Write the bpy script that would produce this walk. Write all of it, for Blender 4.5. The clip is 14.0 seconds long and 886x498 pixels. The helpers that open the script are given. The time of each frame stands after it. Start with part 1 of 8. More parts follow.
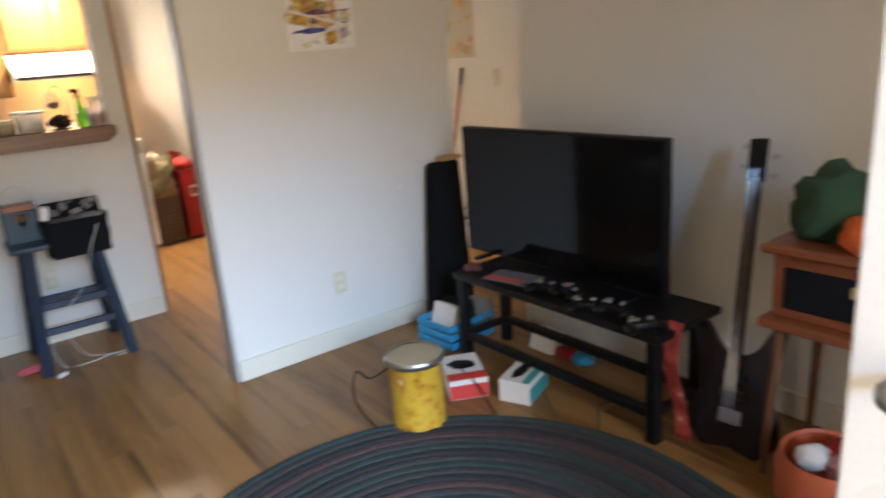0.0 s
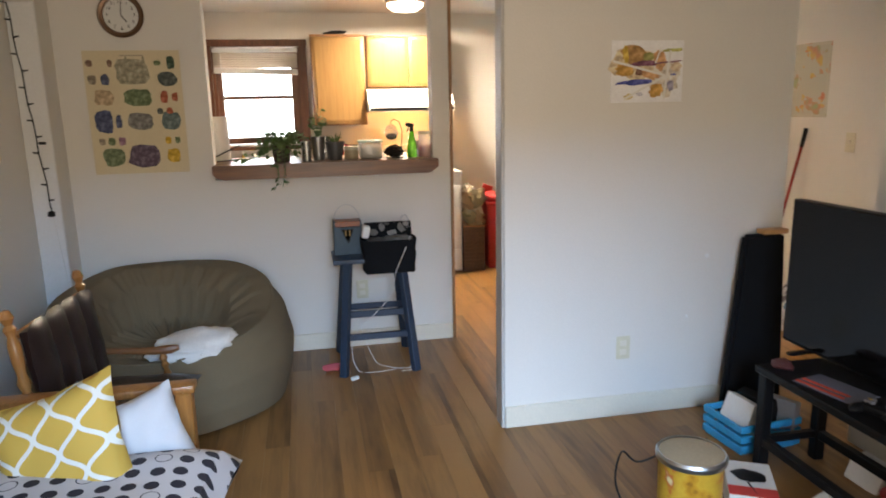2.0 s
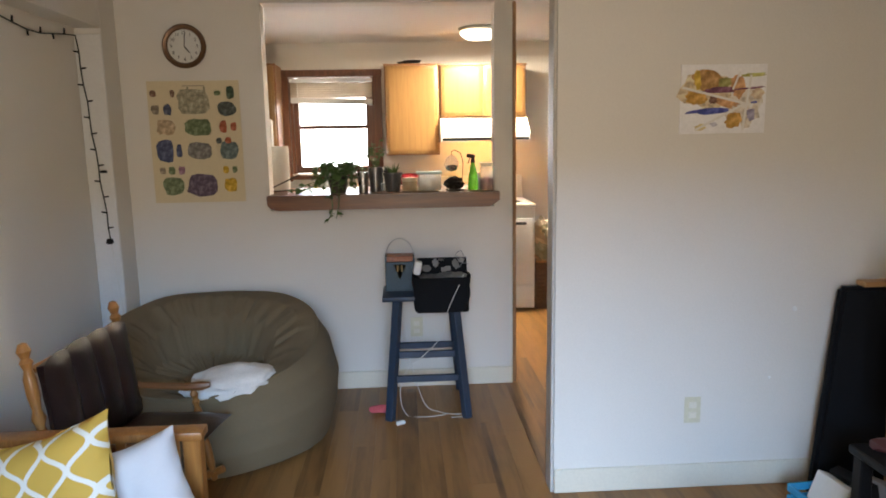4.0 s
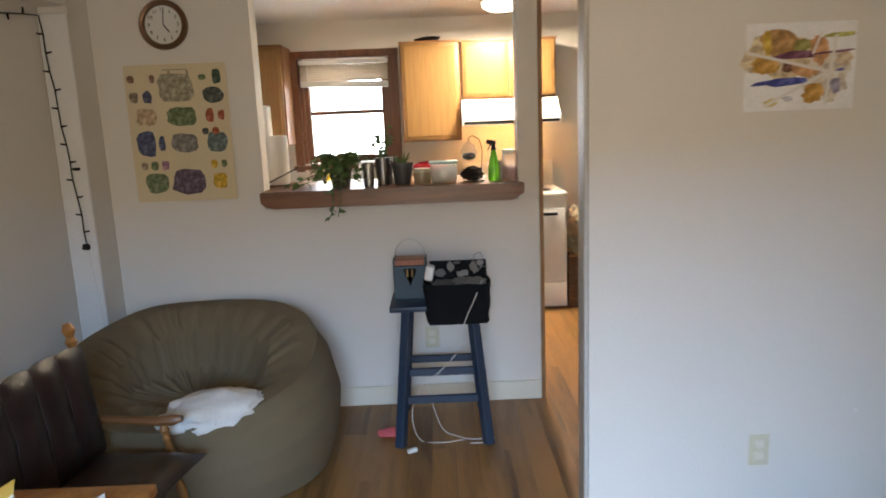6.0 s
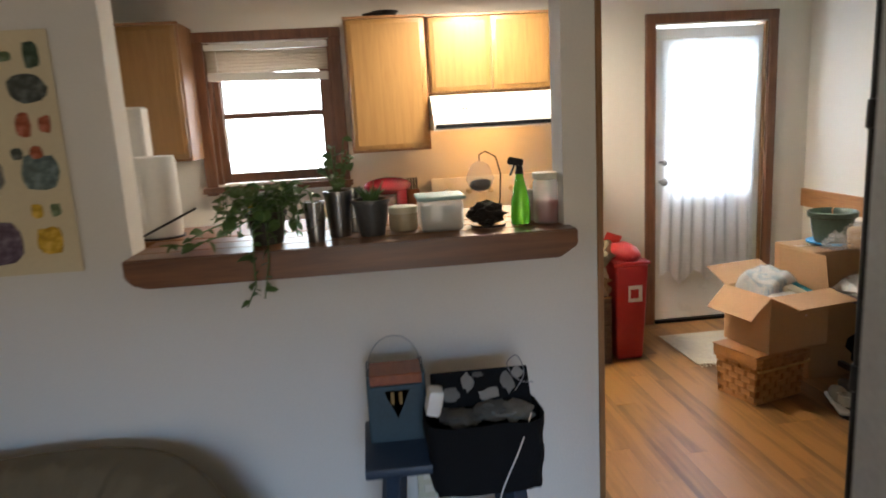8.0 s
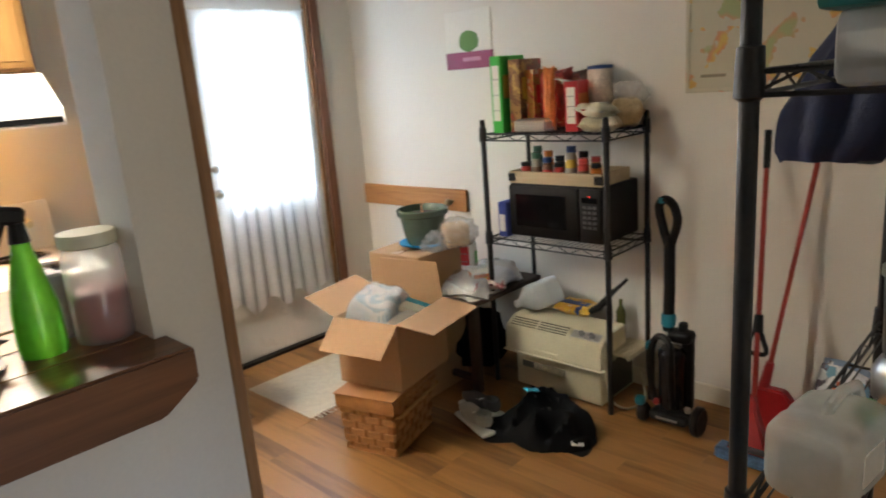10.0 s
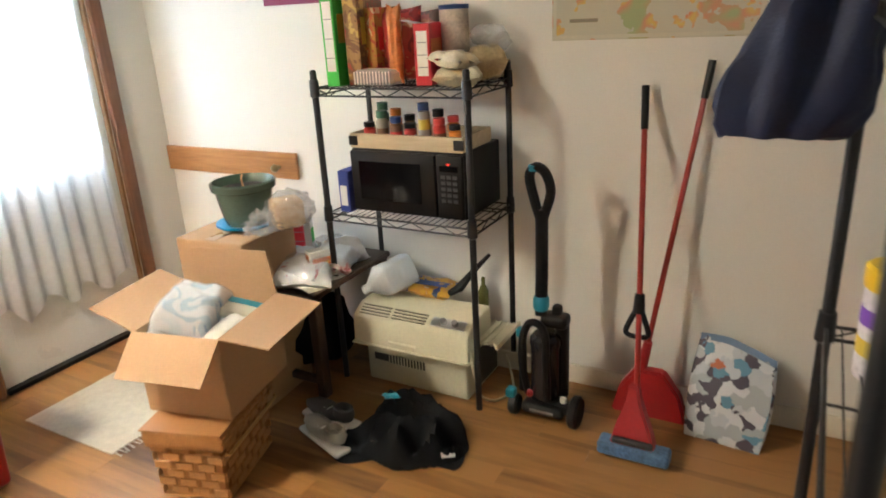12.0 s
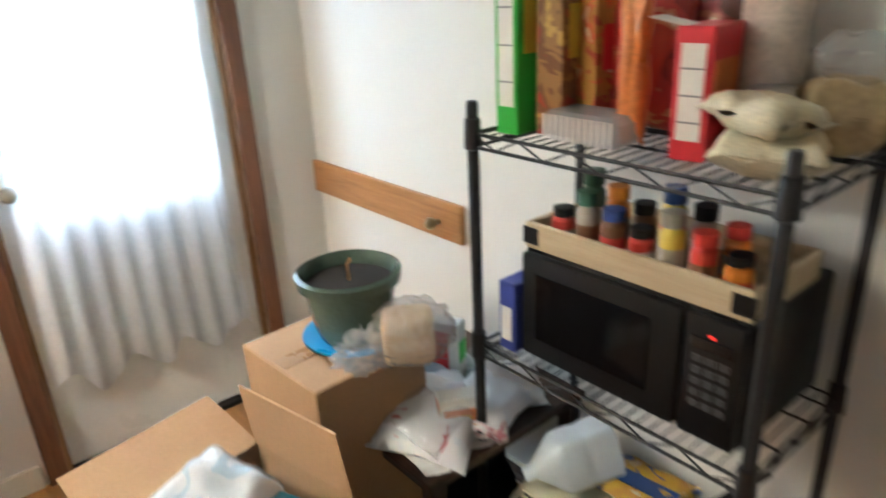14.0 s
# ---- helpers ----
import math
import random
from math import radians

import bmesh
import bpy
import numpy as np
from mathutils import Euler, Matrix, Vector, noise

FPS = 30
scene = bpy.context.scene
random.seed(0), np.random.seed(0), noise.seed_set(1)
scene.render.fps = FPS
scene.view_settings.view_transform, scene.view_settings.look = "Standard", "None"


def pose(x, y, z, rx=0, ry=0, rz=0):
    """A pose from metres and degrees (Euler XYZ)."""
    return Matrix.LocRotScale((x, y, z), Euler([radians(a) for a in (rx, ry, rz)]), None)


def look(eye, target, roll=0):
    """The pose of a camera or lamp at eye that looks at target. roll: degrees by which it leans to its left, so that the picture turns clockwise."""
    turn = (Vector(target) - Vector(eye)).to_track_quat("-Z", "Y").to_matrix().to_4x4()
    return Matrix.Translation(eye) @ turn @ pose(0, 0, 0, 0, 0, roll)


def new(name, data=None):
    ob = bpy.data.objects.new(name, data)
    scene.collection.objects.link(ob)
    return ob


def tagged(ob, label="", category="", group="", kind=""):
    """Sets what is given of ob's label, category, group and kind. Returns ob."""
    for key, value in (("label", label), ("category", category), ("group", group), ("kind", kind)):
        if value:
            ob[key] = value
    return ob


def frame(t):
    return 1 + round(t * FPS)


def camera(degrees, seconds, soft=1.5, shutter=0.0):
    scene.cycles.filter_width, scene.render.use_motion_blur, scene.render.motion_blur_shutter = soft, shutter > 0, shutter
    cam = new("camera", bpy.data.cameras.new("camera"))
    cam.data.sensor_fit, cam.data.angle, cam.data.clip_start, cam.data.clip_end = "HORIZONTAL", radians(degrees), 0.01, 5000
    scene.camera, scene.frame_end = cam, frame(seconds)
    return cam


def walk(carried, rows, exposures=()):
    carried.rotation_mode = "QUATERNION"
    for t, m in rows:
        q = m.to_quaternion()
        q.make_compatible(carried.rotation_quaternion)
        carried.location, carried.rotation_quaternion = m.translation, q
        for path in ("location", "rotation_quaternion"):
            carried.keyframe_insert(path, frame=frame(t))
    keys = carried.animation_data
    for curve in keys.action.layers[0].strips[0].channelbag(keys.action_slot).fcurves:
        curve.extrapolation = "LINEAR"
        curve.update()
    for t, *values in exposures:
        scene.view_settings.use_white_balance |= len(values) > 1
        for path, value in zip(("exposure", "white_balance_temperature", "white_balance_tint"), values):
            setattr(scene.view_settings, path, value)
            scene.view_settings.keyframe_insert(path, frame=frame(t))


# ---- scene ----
cam = camera(66.2, 14.0, soft=1.8, shutter=0.5)
PATH = [
    (0, (0.226, -0.025, 1.434), (1.368, 1.517, 0.871), -4.6),
    (0.5, (0.173, 0.0, 1.443), (1.018, 1.724, 0.884), -4.0),
    (1, (0.165, 0.021, 1.451), (0.851, 1.84, 0.983), -2.3),
    (1.5, (0.226, 0.048, 1.453), (0.723, 1.938, 1.025), -2.4),
    (2, (0.327, 0.099, 1.472), (0.709, 2.019, 1.063), -1.2),
    (2.5, (0.377, 0.145, 1.487), (0.658, 2.085, 1.093), -1.1),
    (3, (0.323, 0.151, 1.459), (0.628, 2.093, 1.09), -2.1),
    (3.5, (0.399, 0.206, 1.477), (0.63, 2.166, 1.152), -1.0),
    (3.7, (0.478, 0.253, 1.476), (0.645, 2.22, 1.156), -0.6),
    (5.8, (0.737, 0.67, 1.484), (0.733, 2.637, 1.118), -2.2),
    (6, (0.693, 0.785, 1.483), (0.699, 2.751, 1.114), -2.3),
    (6.5, (0.65, 1.065, 1.493), (0.62, 3.022, 1.079), -3.4),
    (7, (0.631, 1.454, 1.501), (0.561, 3.408, 1.08), -2.2),
    (7.5, (0.509, 1.841, 1.502), (0.605, 3.793, 1.076), -1.4),
    (8, (0.51, 2.205, 1.52), (0.711, 4.158, 1.137), -3.2),
    (8.5, (0.534, 2.535, 1.519), (0.974, 4.43, 1.055), -1.8),
    (9, (0.563, 2.862, 1.536), (1.441, 4.6, 1.081), -3.1),
    (9.2, (0.617, 2.978, 1.527), (1.633, 4.641, 1.074), -3.7),
    (11.3, (0.84, 3.554, 1.487), (2.513, 4.475, 0.891), -3.6),
    (11.5, (0.897, 3.591, 1.506), (2.585, 4.469, 0.891), -3.4),
    (12, (1.115, 3.671, 1.497), (2.755, 4.598, 0.825), -3.2),
    (12.5, (1.319, 3.868, 1.512), (2.992, 4.739, 0.847), -5.1),
    (13, (1.569, 4.066, 1.525), (3.185, 4.977, 0.777), -2.6),
    (13.5, (1.933, 4.159, 1.537), (3.409, 5.281, 0.785), -2.1),
    (14, (2.25, 4.332, 1.538), (3.421, 5.768, 0.786), -2.9),
]
walk(cam, [(t, look(eye, target, roll)) for t, eye, target, roll in PATH], exposures=[(0.0, 0.10, 6750, 12), (3.0, -0.06, 6650, 12), (6.5, -0.16, 6550, 11), (8.0, -0.58, 6250, 10), (9.2, -0.78, 6000, 8), (11.3, 0.15, 6050, 6), (13.0, 0.06, 5900, 5), (14.0, -0.08, 5600, 4)])

# ---- world and light ----
world = bpy.data.worlds.new("world")
scene.world = world
world.use_nodes = True
wn = world.node_tree
sky = wn.nodes.new("ShaderNodeTexSky")
sky.sky_type, sky.sun_disc = "NISHITA", False
sky.sun_elevation, sky.sun_rotation = radians(38), radians(200)
wn.links.new(sky.outputs[0], wn.nodes["Background"].inputs[0])
wn.nodes["Background"].inputs[1].default_value = 0.12


def area(name, eye, target, w, h, power, color):
    data = bpy.data.lights.new(name, "AREA")
    data.shape, data.size, data.size_y, data.energy, data.color = "RECTANGLE", w, h, power, color
    ob = new(name, data)
    ob.matrix_world = look(eye, target)
    return tagged(ob, kind="structure")


def point(name, at, radius, power, color):
    data = bpy.data.lights.new(name, "POINT")
    data.shadow_soft_size, data.energy, data.color = radius, power, color
    ob = new(name, data)
    ob.location = at
    return tagged(ob, kind="structure")


# daylight: unseen, assumed entry doorway behind the walker, kitchen window, glazed kitchen door
area("sky_entry", (0.9, -8.0, 4.30), (1.0, 1.0, 1.3), 9.0, 2.2, 3600, (0.30, 0.585, 1.0))
# warm fill lamp added in the entry opening to lift the upper walls
area("fill_entry", (0.725, -0.83, 1.02), (0.9, 3.0, 1.1), 1.40, 1.95, 48, (1.0, 0.82, 0.61))
area("sky_window", (-0.055, 6.90, 1.62), (-0.055, 5.0, 1.1), 0.76, 0.84, 24, (0.86, 0.93, 1.0))
area("sky_door", (2.82, 6.90, 1.45), (2.82, 5.0, 1.0), 0.62, 0.95, 155, (0.78, 0.90, 1.0))
# lamps: ceiling light of the kitchen, bulb under the cooker hood
disc = area("bulb_ceiling", (1.20, 5.86, 2.215), (1.20, 5.86, 0.0), 0.26, 0.26, 84, (1.0, 0.86, 0.66))
disc.data.shape = "DISK"
point("bulb_hood", (1.28, 6.34, 1.44), 0.03, 9, (1.0, 0.46, 0.12))


# ---- materials ----
def mat(name, color, rough=0.6, metal=0.0, var=0.12, scale=6.0, fine=90.0, bump=0.05, rvar=0.1, random_hue=0.0, **extra):
    m = bpy.data.materials.new(name)
    m.use_nodes = True
    nt = m.node_tree
    b = nt.nodes["Principled BSDF"]
    tc = nt.nodes.new("ShaderNodeTexCoord")
    n1 = nt.nodes.new("ShaderNodeTexNoise")
    n1.inputs["Scale"].default_value, n1.inputs["Detail"].default_value = scale, 5.0
    n2 = nt.nodes.new("ShaderNodeTexNoise")
    n2.inputs["Scale"].default_value, n2.inputs["Detail"].default_value = fine, 3.0
    for n in (n1, n2):
        nt.links.new(tc.outputs["Object"], n.inputs["Vector"])
    add = nt.nodes.new("ShaderNodeMath")
    add.operation = "ADD"
    nt.links.new(n1.outputs[0], add.inputs[0])
    nt.links.new(n2.outputs[0], add.inputs[1])
    last = add
    if random_hue:
        info = nt.nodes.new("ShaderNodeObjectInfo")
        mul = nt.nodes.new("ShaderNodeMath")
        mul.operation = "MULTIPLY_ADD"
        mul.inputs[1].default_value = random_hue
        nt.links.new(info.outputs["Random"], mul.inputs[0])
        nt.links.new(add.outputs[0], mul.inputs[2])
        last = mul
    ramp = nt.nodes.new("ShaderNodeMapRange")
    ramp.inputs["From Min"].default_value, ramp.inputs["From Max"].default_value = 0.6, 1.4 + random_hue
    ramp.inputs["To Min"].default_value, ramp.inputs["To Max"].default_value = 1 - var, 1 + var
    nt.links.new(last.outputs[0], ramp.inputs[0])
    mix = nt.nodes.new("ShaderNodeMix")
    mix.data_type, mix.blend_type = "RGBA", "MULTIPLY"
    mix.inputs[0].default_value = 1.0
    mix.inputs[6].default_value = (*color, 1)
    nt.links.new(ramp.outputs[0], mix.inputs[7])
    nt.links.new(mix.outputs[2], b.inputs["Base Color"])
    rr = nt.nodes.new("ShaderNodeMapRange")
    rr.inputs["To Min"].default_value, rr.inputs["To Max"].default_value = max(rough - rvar, 0.02), min(rough + rvar, 1)
    nt.links.new(n1.outputs[0], rr.inputs[0])
    nt.links.new(rr.outputs[0], b.inputs["Roughness"])
    b.inputs["Metallic"].default_value = metal
    if bump:
        bp = nt.nodes.new("ShaderNodeBump")
        bp.inputs["Strength"].default_value, bp.inputs["Distance"].default_value = min(bump * 4, 1), 0.004
        nt.links.new(n2.outputs[0], bp.inputs["Height"])
        nt.links.new(bp.outputs[0], b.inputs["Normal"])
    for key, value in extra.items():
        b.inputs[key.replace("_", " ")].default_value = value
    return m


def wood(name, light, dark, rough=0.45, axis=0, scale=9.0, rnd=0.5, stretch=14.0):
    m = bpy.data.materials.new(name)
    m.use_nodes = True
    nt = m.node_tree
    b = nt.nodes["Principled BSDF"]
    tc = nt.nodes.new("ShaderNodeTexCoord")
    info = nt.nodes.new("ShaderNodeObjectInfo")
    mp = nt.nodes.new("ShaderNodeMapping")
    s = [stretch, stretch, stretch]
    s[axis] = 1.0
    mp.inputs["Scale"].default_value = s
    off = nt.nodes.new("ShaderNodeMath")
    off.operation = "MULTIPLY"
    off.inputs[1].default_value = 37.0
    nt.links.new(info.outputs["Random"], off.inputs[0])
    nt.links.new(off.outputs[0], mp.inputs["Location"])
    nt.links.new(tc.outputs["Object"], mp.inputs["Vector"])
    n1 = nt.nodes.new("ShaderNodeTexNoise")
    n1.inputs["Scale"].default_value, n1.inputs["Detail"].default_value, n1.inputs["Distortion"].default_value = scale * 0.35, 6.0, 0.8
    n2 = nt.nodes.new("ShaderNodeTexNoise")
    n2.inputs["Scale"].default_value, n2.inputs["Detail"].default_value = scale * 2.2, 4.0
    nt.links.new(mp.outputs[0], n1.inputs["Vector"])
    nt.links.new(mp.outputs[0], n2.inputs["Vector"])
    a = nt.nodes.new("ShaderNodeMath")
    a.operation = "MULTIPLY_ADD"
    a.inputs[1].default_value = 0.35
    nt.links.new(n2.outputs[0], a.inputs[0])
    nt.links.new(n1.outputs[0], a.inputs[2])
    c = nt.nodes.new("ShaderNodeMath")
    c.operation = "MULTIPLY_ADD"
    c.inputs[1].default_value = rnd
    nt.links.new(info.outputs["Random"], c.inputs[0])
    nt.links.new(a.outputs[0], c.inputs[2])
    ramp = nt.nodes.new("ShaderNodeValToRGB")
    ramp.color_ramp.elements[0].position, ramp.color_ramp.elements[1].position = 0.45, 0.95 + rnd * 0.6
    ramp.color_ramp.elements[0].color, ramp.color_ramp.elements[1].color = (*dark, 1), (*light, 1)
    nt.links.new(c.outputs[0], ramp.inputs[0])
    nt.links.new(ramp.outputs[0], b.inputs["Base Color"])
    b.inputs["Roughness"].default_value = rough
    bp = nt.nodes.new("ShaderNodeBump")
    bp.inputs["Strength"].default_value, bp.inputs["Distance"].default_value = 0.15, 0.002
    nt.links.new(n2.outputs[0], bp.inputs["Height"])
    nt.links.new(bp.outputs[0], b.inputs["Normal"])
    return m


def glassy(name, color, rough=0.05, ior=1.45):
    m = bpy.data.materials.new(name)
    m.use_nodes = True
    b = m.node_tree.nodes["Principled BSDF"]
    b.inputs["Base Color"].default_value = (*color, 1)
    b.inputs["Roughness"].default_value, b.inputs["IOR"].default_value = rough, ior
    b.inputs["Transmission Weight"].default_value = 1.0
    return m


def glow(name, color, strength):
    m = bpy.data.materials.new(name)
    m.use_nodes = True
    b = m.node_tree.nodes["Principled BSDF"]
    b.inputs["Base Color"].default_value = (*color, 1)
    b.inputs["Emission Color"].default_value = (*color, 1)
    b.inputs["Emission Strength"].default_value = strength
    return m


def sheer(name, color, through_share=0.5, clear=0.0, gloss=0.0):
    m = bpy.data.materials.new(name)
    m.use_nodes = True
    nt = m.node_tree
    out = nt.nodes["Material Output"]
    nt.nodes.remove(nt.nodes["Principled BSDF"])
    d, t, p = nt.nodes.new("ShaderNodeBsdfDiffuse"), nt.nodes.new("ShaderNodeBsdfTranslucent"), nt.nodes.new("ShaderNodeBsdfTransparent")
    tc, n = nt.nodes.new("ShaderNodeTexCoord"), nt.nodes.new("ShaderNodeTexNoise")
    n.inputs["Scale"].default_value = 60.0
    nt.links.new(tc.outputs["Object"], n.inputs["Vector"])
    mr = nt.nodes.new("ShaderNodeMapRange")
    mr.inputs["To Min"].default_value, mr.inputs["To Max"].default_value = 0.92, 1.05
    nt.links.new(n.outputs[0], mr.inputs[0])
    cm = nt.nodes.new("ShaderNodeMix")
    cm.data_type, cm.blend_type = "RGBA", "MULTIPLY"
    cm.inputs[0].default_value = 1.0
    cm.inputs[6].default_value = (*color, 1)
    nt.links.new(mr.outputs[0], cm.inputs[7])
    nt.links.new(cm.outputs[2], d.inputs[0])
    nt.links.new(cm.outputs[2], t.inputs[0])
    m1, m2 = nt.nodes.new("ShaderNodeMixShader"), nt.nodes.new("ShaderNodeMixShader")
    m1.inputs[0].default_value, m2.inputs[0].default_value = through_share, clear
    nt.links.new(d.outputs[0], m1.inputs[1])
    nt.links.new(t.outputs[0], m1.inputs[2])
    nt.links.new(m1.outputs[0], m2.inputs[1])
    nt.links.new(p.outputs[0], m2.inputs[2])
    last = m2
    if gloss:
        g, m3 = nt.nodes.new("ShaderNodeBsdfGlossy"), nt.nodes.new("ShaderNodeMixShader")
        g.inputs["Roughness"].default_value, m3.inputs[0].default_value = 0.12, gloss
        nt.links.new(m2.outputs[0], m3.inputs[1])
        nt.links.new(g.outputs[0], m3.inputs[2])
        last = m3
    nt.links.new(last.outputs[0], out.inputs["Surface"])
    return m


PAINT = mat("wall_paint", (0.71, 0.68, 0.62), 0.75, var=0.04, scale=1.3, fine=140, bump=0.05)
CEIL = mat("ceiling_paint", (0.74, 0.73, 0.70), 0.85, var=0.03, scale=2, fine=60, bump=0.2)
TRIM = mat("white_trim", (0.70, 0.655, 0.54), 0.45, var=0.06, scale=5, bump=0.02)
PLANK = wood("vinyl_plank", (0.315, 0.156, 0.050), (0.070, 0.031, 0.012), 0.36, axis=1, scale=2.6, rnd=0.22, stretch=8)
PLANK.node_tree.nodes["Principled BSDF"].inputs["Specular IOR Level"].default_value = 0.38


def strips(m, width, amount):
    """Printed strips across each plank: every strip takes its own tone."""
    nt = m.node_tree
    tc = nt.nodes.new("ShaderNodeTexCoord")
    info = nt.nodes.new("ShaderNodeObjectInfo")
    sep = nt.nodes.new("ShaderNodeSeparateXYZ")
    nt.links.new(tc.outputs["Object"], sep.inputs[0])
    snap = nt.nodes.new("ShaderNodeMath")
    snap.operation = "FLOOR"
    div = nt.nodes.new("ShaderNodeMath")
    div.operation = "MULTIPLY_ADD"
    div.inputs[1].default_value, div.inputs[2].default_value = 1 / width, 0.5
    nt.links.new(sep.outputs[0], div.inputs[0])
    nt.links.new(div.outputs[0], snap.inputs[0])
    seed = nt.nodes.new("ShaderNodeMath")
    seed.operation = "MULTIPLY_ADD"
    seed.inputs[1].default_value = 91.7
    nt.links.new(info.outputs["Random"], seed.inputs[0])
    nt.links.new(snap.outputs[0], seed.inputs[2])
    wnz = nt.nodes.new("ShaderNodeTexWhiteNoise")
    wnz.noise_dimensions = "1D"
    nt.links.new(seed.outputs[0], wnz.inputs["W"])
    ramp = [n for n in nt.nodes if n.bl_idname == "ShaderNodeValToRGB"][0]
    src = ramp.inputs[0].links[0].from_socket
    mix = nt.nodes.new("ShaderNodeMath")
    mix.operation = "MULTIPLY_ADD"
    mix.inputs[1].default_value = amount
    nt.links.new(wnz.outputs["Value"], mix.inputs[0])
    nt.links.new(src, mix.inputs[2])
    nt.links.new(mix.outputs[0], ramp.inputs[0])
    ramp.color_ramp.elements[1].position = min(ramp.color_ramp.elements[1].position + amount * 0.35, 1.0)


strips(PLANK, 0.054, 0.22)
SUBFLOOR = mat("subfloor", (0.07, 0.045, 0.03), 0.9)
DARKWOOD = wood("dark_stained_wood", (0.20, 0.085, 0.04), (0.09, 0.035, 0.018), 0.4, axis=2, rnd=0.1)
CASING = wood("casing_wood", (0.36, 0.20, 0.09), (0.22, 0.11, 0.05), 0.45, axis=2, rnd=0.1)
SILLWOOD = wood("sill_wood", (0.22, 0.088, 0.032), (0.075, 0.028, 0.013), 0.34, axis=0, scale=5, rnd=0.1)
OAK = wood("oak_cabinet", (0.295, 0.162, 0.052), (0.215, 0.110, 0.032), 0.4, axis=2, rnd=0.15)
OAKEDGE = wood("oak_edge", (0.30, 0.15, 0.06), (0.20, 0.09, 0.035), 0.45, axis=2, rnd=0.1)
PINE = wood("pine", (0.50, 0.28, 0.11), (0.32, 0.16, 0.06), 0.4, axis=0, rnd=0.2)
HONEY = wood("honey_wood", (0.40, 0.175, 0.045), (0.20, 0.08, 0.022), 0.3, axis=2, rnd=0.2)
CHERRY = wood("cherry_wood", (0.30, 0.085, 0.03), (0.17, 0.045, 0.018), 0.35, axis=1, rnd=0.1)
WHITE = mat("white_enamel", (0.78, 0.78, 0.75), 0.3, var=0.04, bump=0.0)
PLASTIC_WHITE = mat("white_plastic", (0.75, 0.74, 0.70), 0.45, var=0.05, bump=0.01)
CREAM = mat("cream_plastic", (0.62, 0.58, 0.42), 0.5, var=0.08, bump=0.02)
BLACK = mat("black_plastic", (0.007, 0.007, 0.008), 0.42, var=0.2, bump=0.02, Specular_IOR_Level=0.22)
BLACKMETAL = mat("black_wire", (0.02, 0.02, 0.022), 0.4, metal=0.3, var=0.2, bump=0.0)
BLACKCLOTH = mat("black_cloth", (0.008, 0.009, 0.011), 0.9, Specular_IOR_Level=0.15, var=0.3, fine=300, bump=0.15)
SCREEN = mat("tv_screen", (0.004, 0.004, 0.005), 0.10, var=0.1, bump=0.0, rvar=0.03, Specular_IOR_Level=0.2)
NAVY = mat("navy_cloth", (0.012, 0.018, 0.055), 0.6, Specular_IOR_Level=0.35, var=0.25, fine=250, bump=0.1)
BLUEPAINT = mat("blue_paint", (0.019, 0.036, 0.065), 0.45, var=0.2, bump=0.03)
TEALPAINT = mat("teal_paint", (0.024, 0.056, 0.076), 0.5, var=0.2, bump=0.03)
OLIVE = mat("olive_suede", (0.160, 0.120, 0.068), 0.92, var=0.12, scale=5, fine=220, bump=0.12)
FLEECE = mat("white_fleece", (0.72, 0.69, 0.64), 0.95, var=0.1, scale=20, fine=160, bump=0.3)
LEATHER = mat("brown_leather", (0.014, 0.0065, 0.006), 0.34, var=0.25, fine=180, bump=0.08)
CARD = mat("cardboard", (0.42, 0.26, 0.14), 0.8, var=0.08, scale=4, fine=120, bump=0.04)
WICKER = mat("wicker", (0.36, 0.17, 0.055), 0.55, var=0.3, scale=30, fine=200, bump=0.1)
RED = mat("red_plastic", (0.33, 0.014, 0.017), 0.4, var=0.12, bump=0.02)
REDPAINT = mat("red_handle", (0.30, 0.025, 0.018), 0.35, var=0.1, bump=0.0)
GREEN = mat("leaf_green", (0.080, 0.150, 0.045), 0.45, var=0.35, scale=30, random_hue=0.4)
POTGREEN = mat("glazed_green", (0.068, 0.10, 0.075), 0.25, var=0.15)
SOIL = mat("soil", (0.016, 0.012, 0.009), 0.95, var=0.4, fine=200, bump=0.4)
GLASS = glassy("glass", (0.95, 0.97, 0.97), 0.03)
CLEAR = sheer("clear_plastic", (0.80, 0.84, 0.86), 0.4, 0.66, 0.06)
BAGFILM = sheer("plastic_film", (0.82, 0.86, 0.90), 0.4, 0.74, 0.13)
CURTAIN = sheer("sheer_curtain", (0.86, 0.87, 0.90), 0.62, 0.06)
STEEL = mat("brushed_steel", (0.55, 0.55, 0.54), 0.32, metal=1.0, var=0.08, bump=0.01)
GREY = mat("grey_plastic", (0.22, 0.22, 0.23), 0.5, var=0.1)
PAPER = mat("paper", (0.75, 0.73, 0.68), 0.85, var=0.05, scale=8, bump=0.02)
POSTER = mat("poster_paper", (0.66, 0.57, 0.38), 0.8, var=0.05, scale=3, bump=0.01)
CYAN = mat("cyan_plastic", (0.03, 0.30, 0.55), 0.4, var=0.1, bump=0.0)
SKYGLOW = glow("overcast_sky", (0.95, 0.98, 1.0), 5.5)


def flat(name, color, rough=0.6, var=0.08):
    return mat(name, color, rough, var=var, scale=12, bump=0.02)


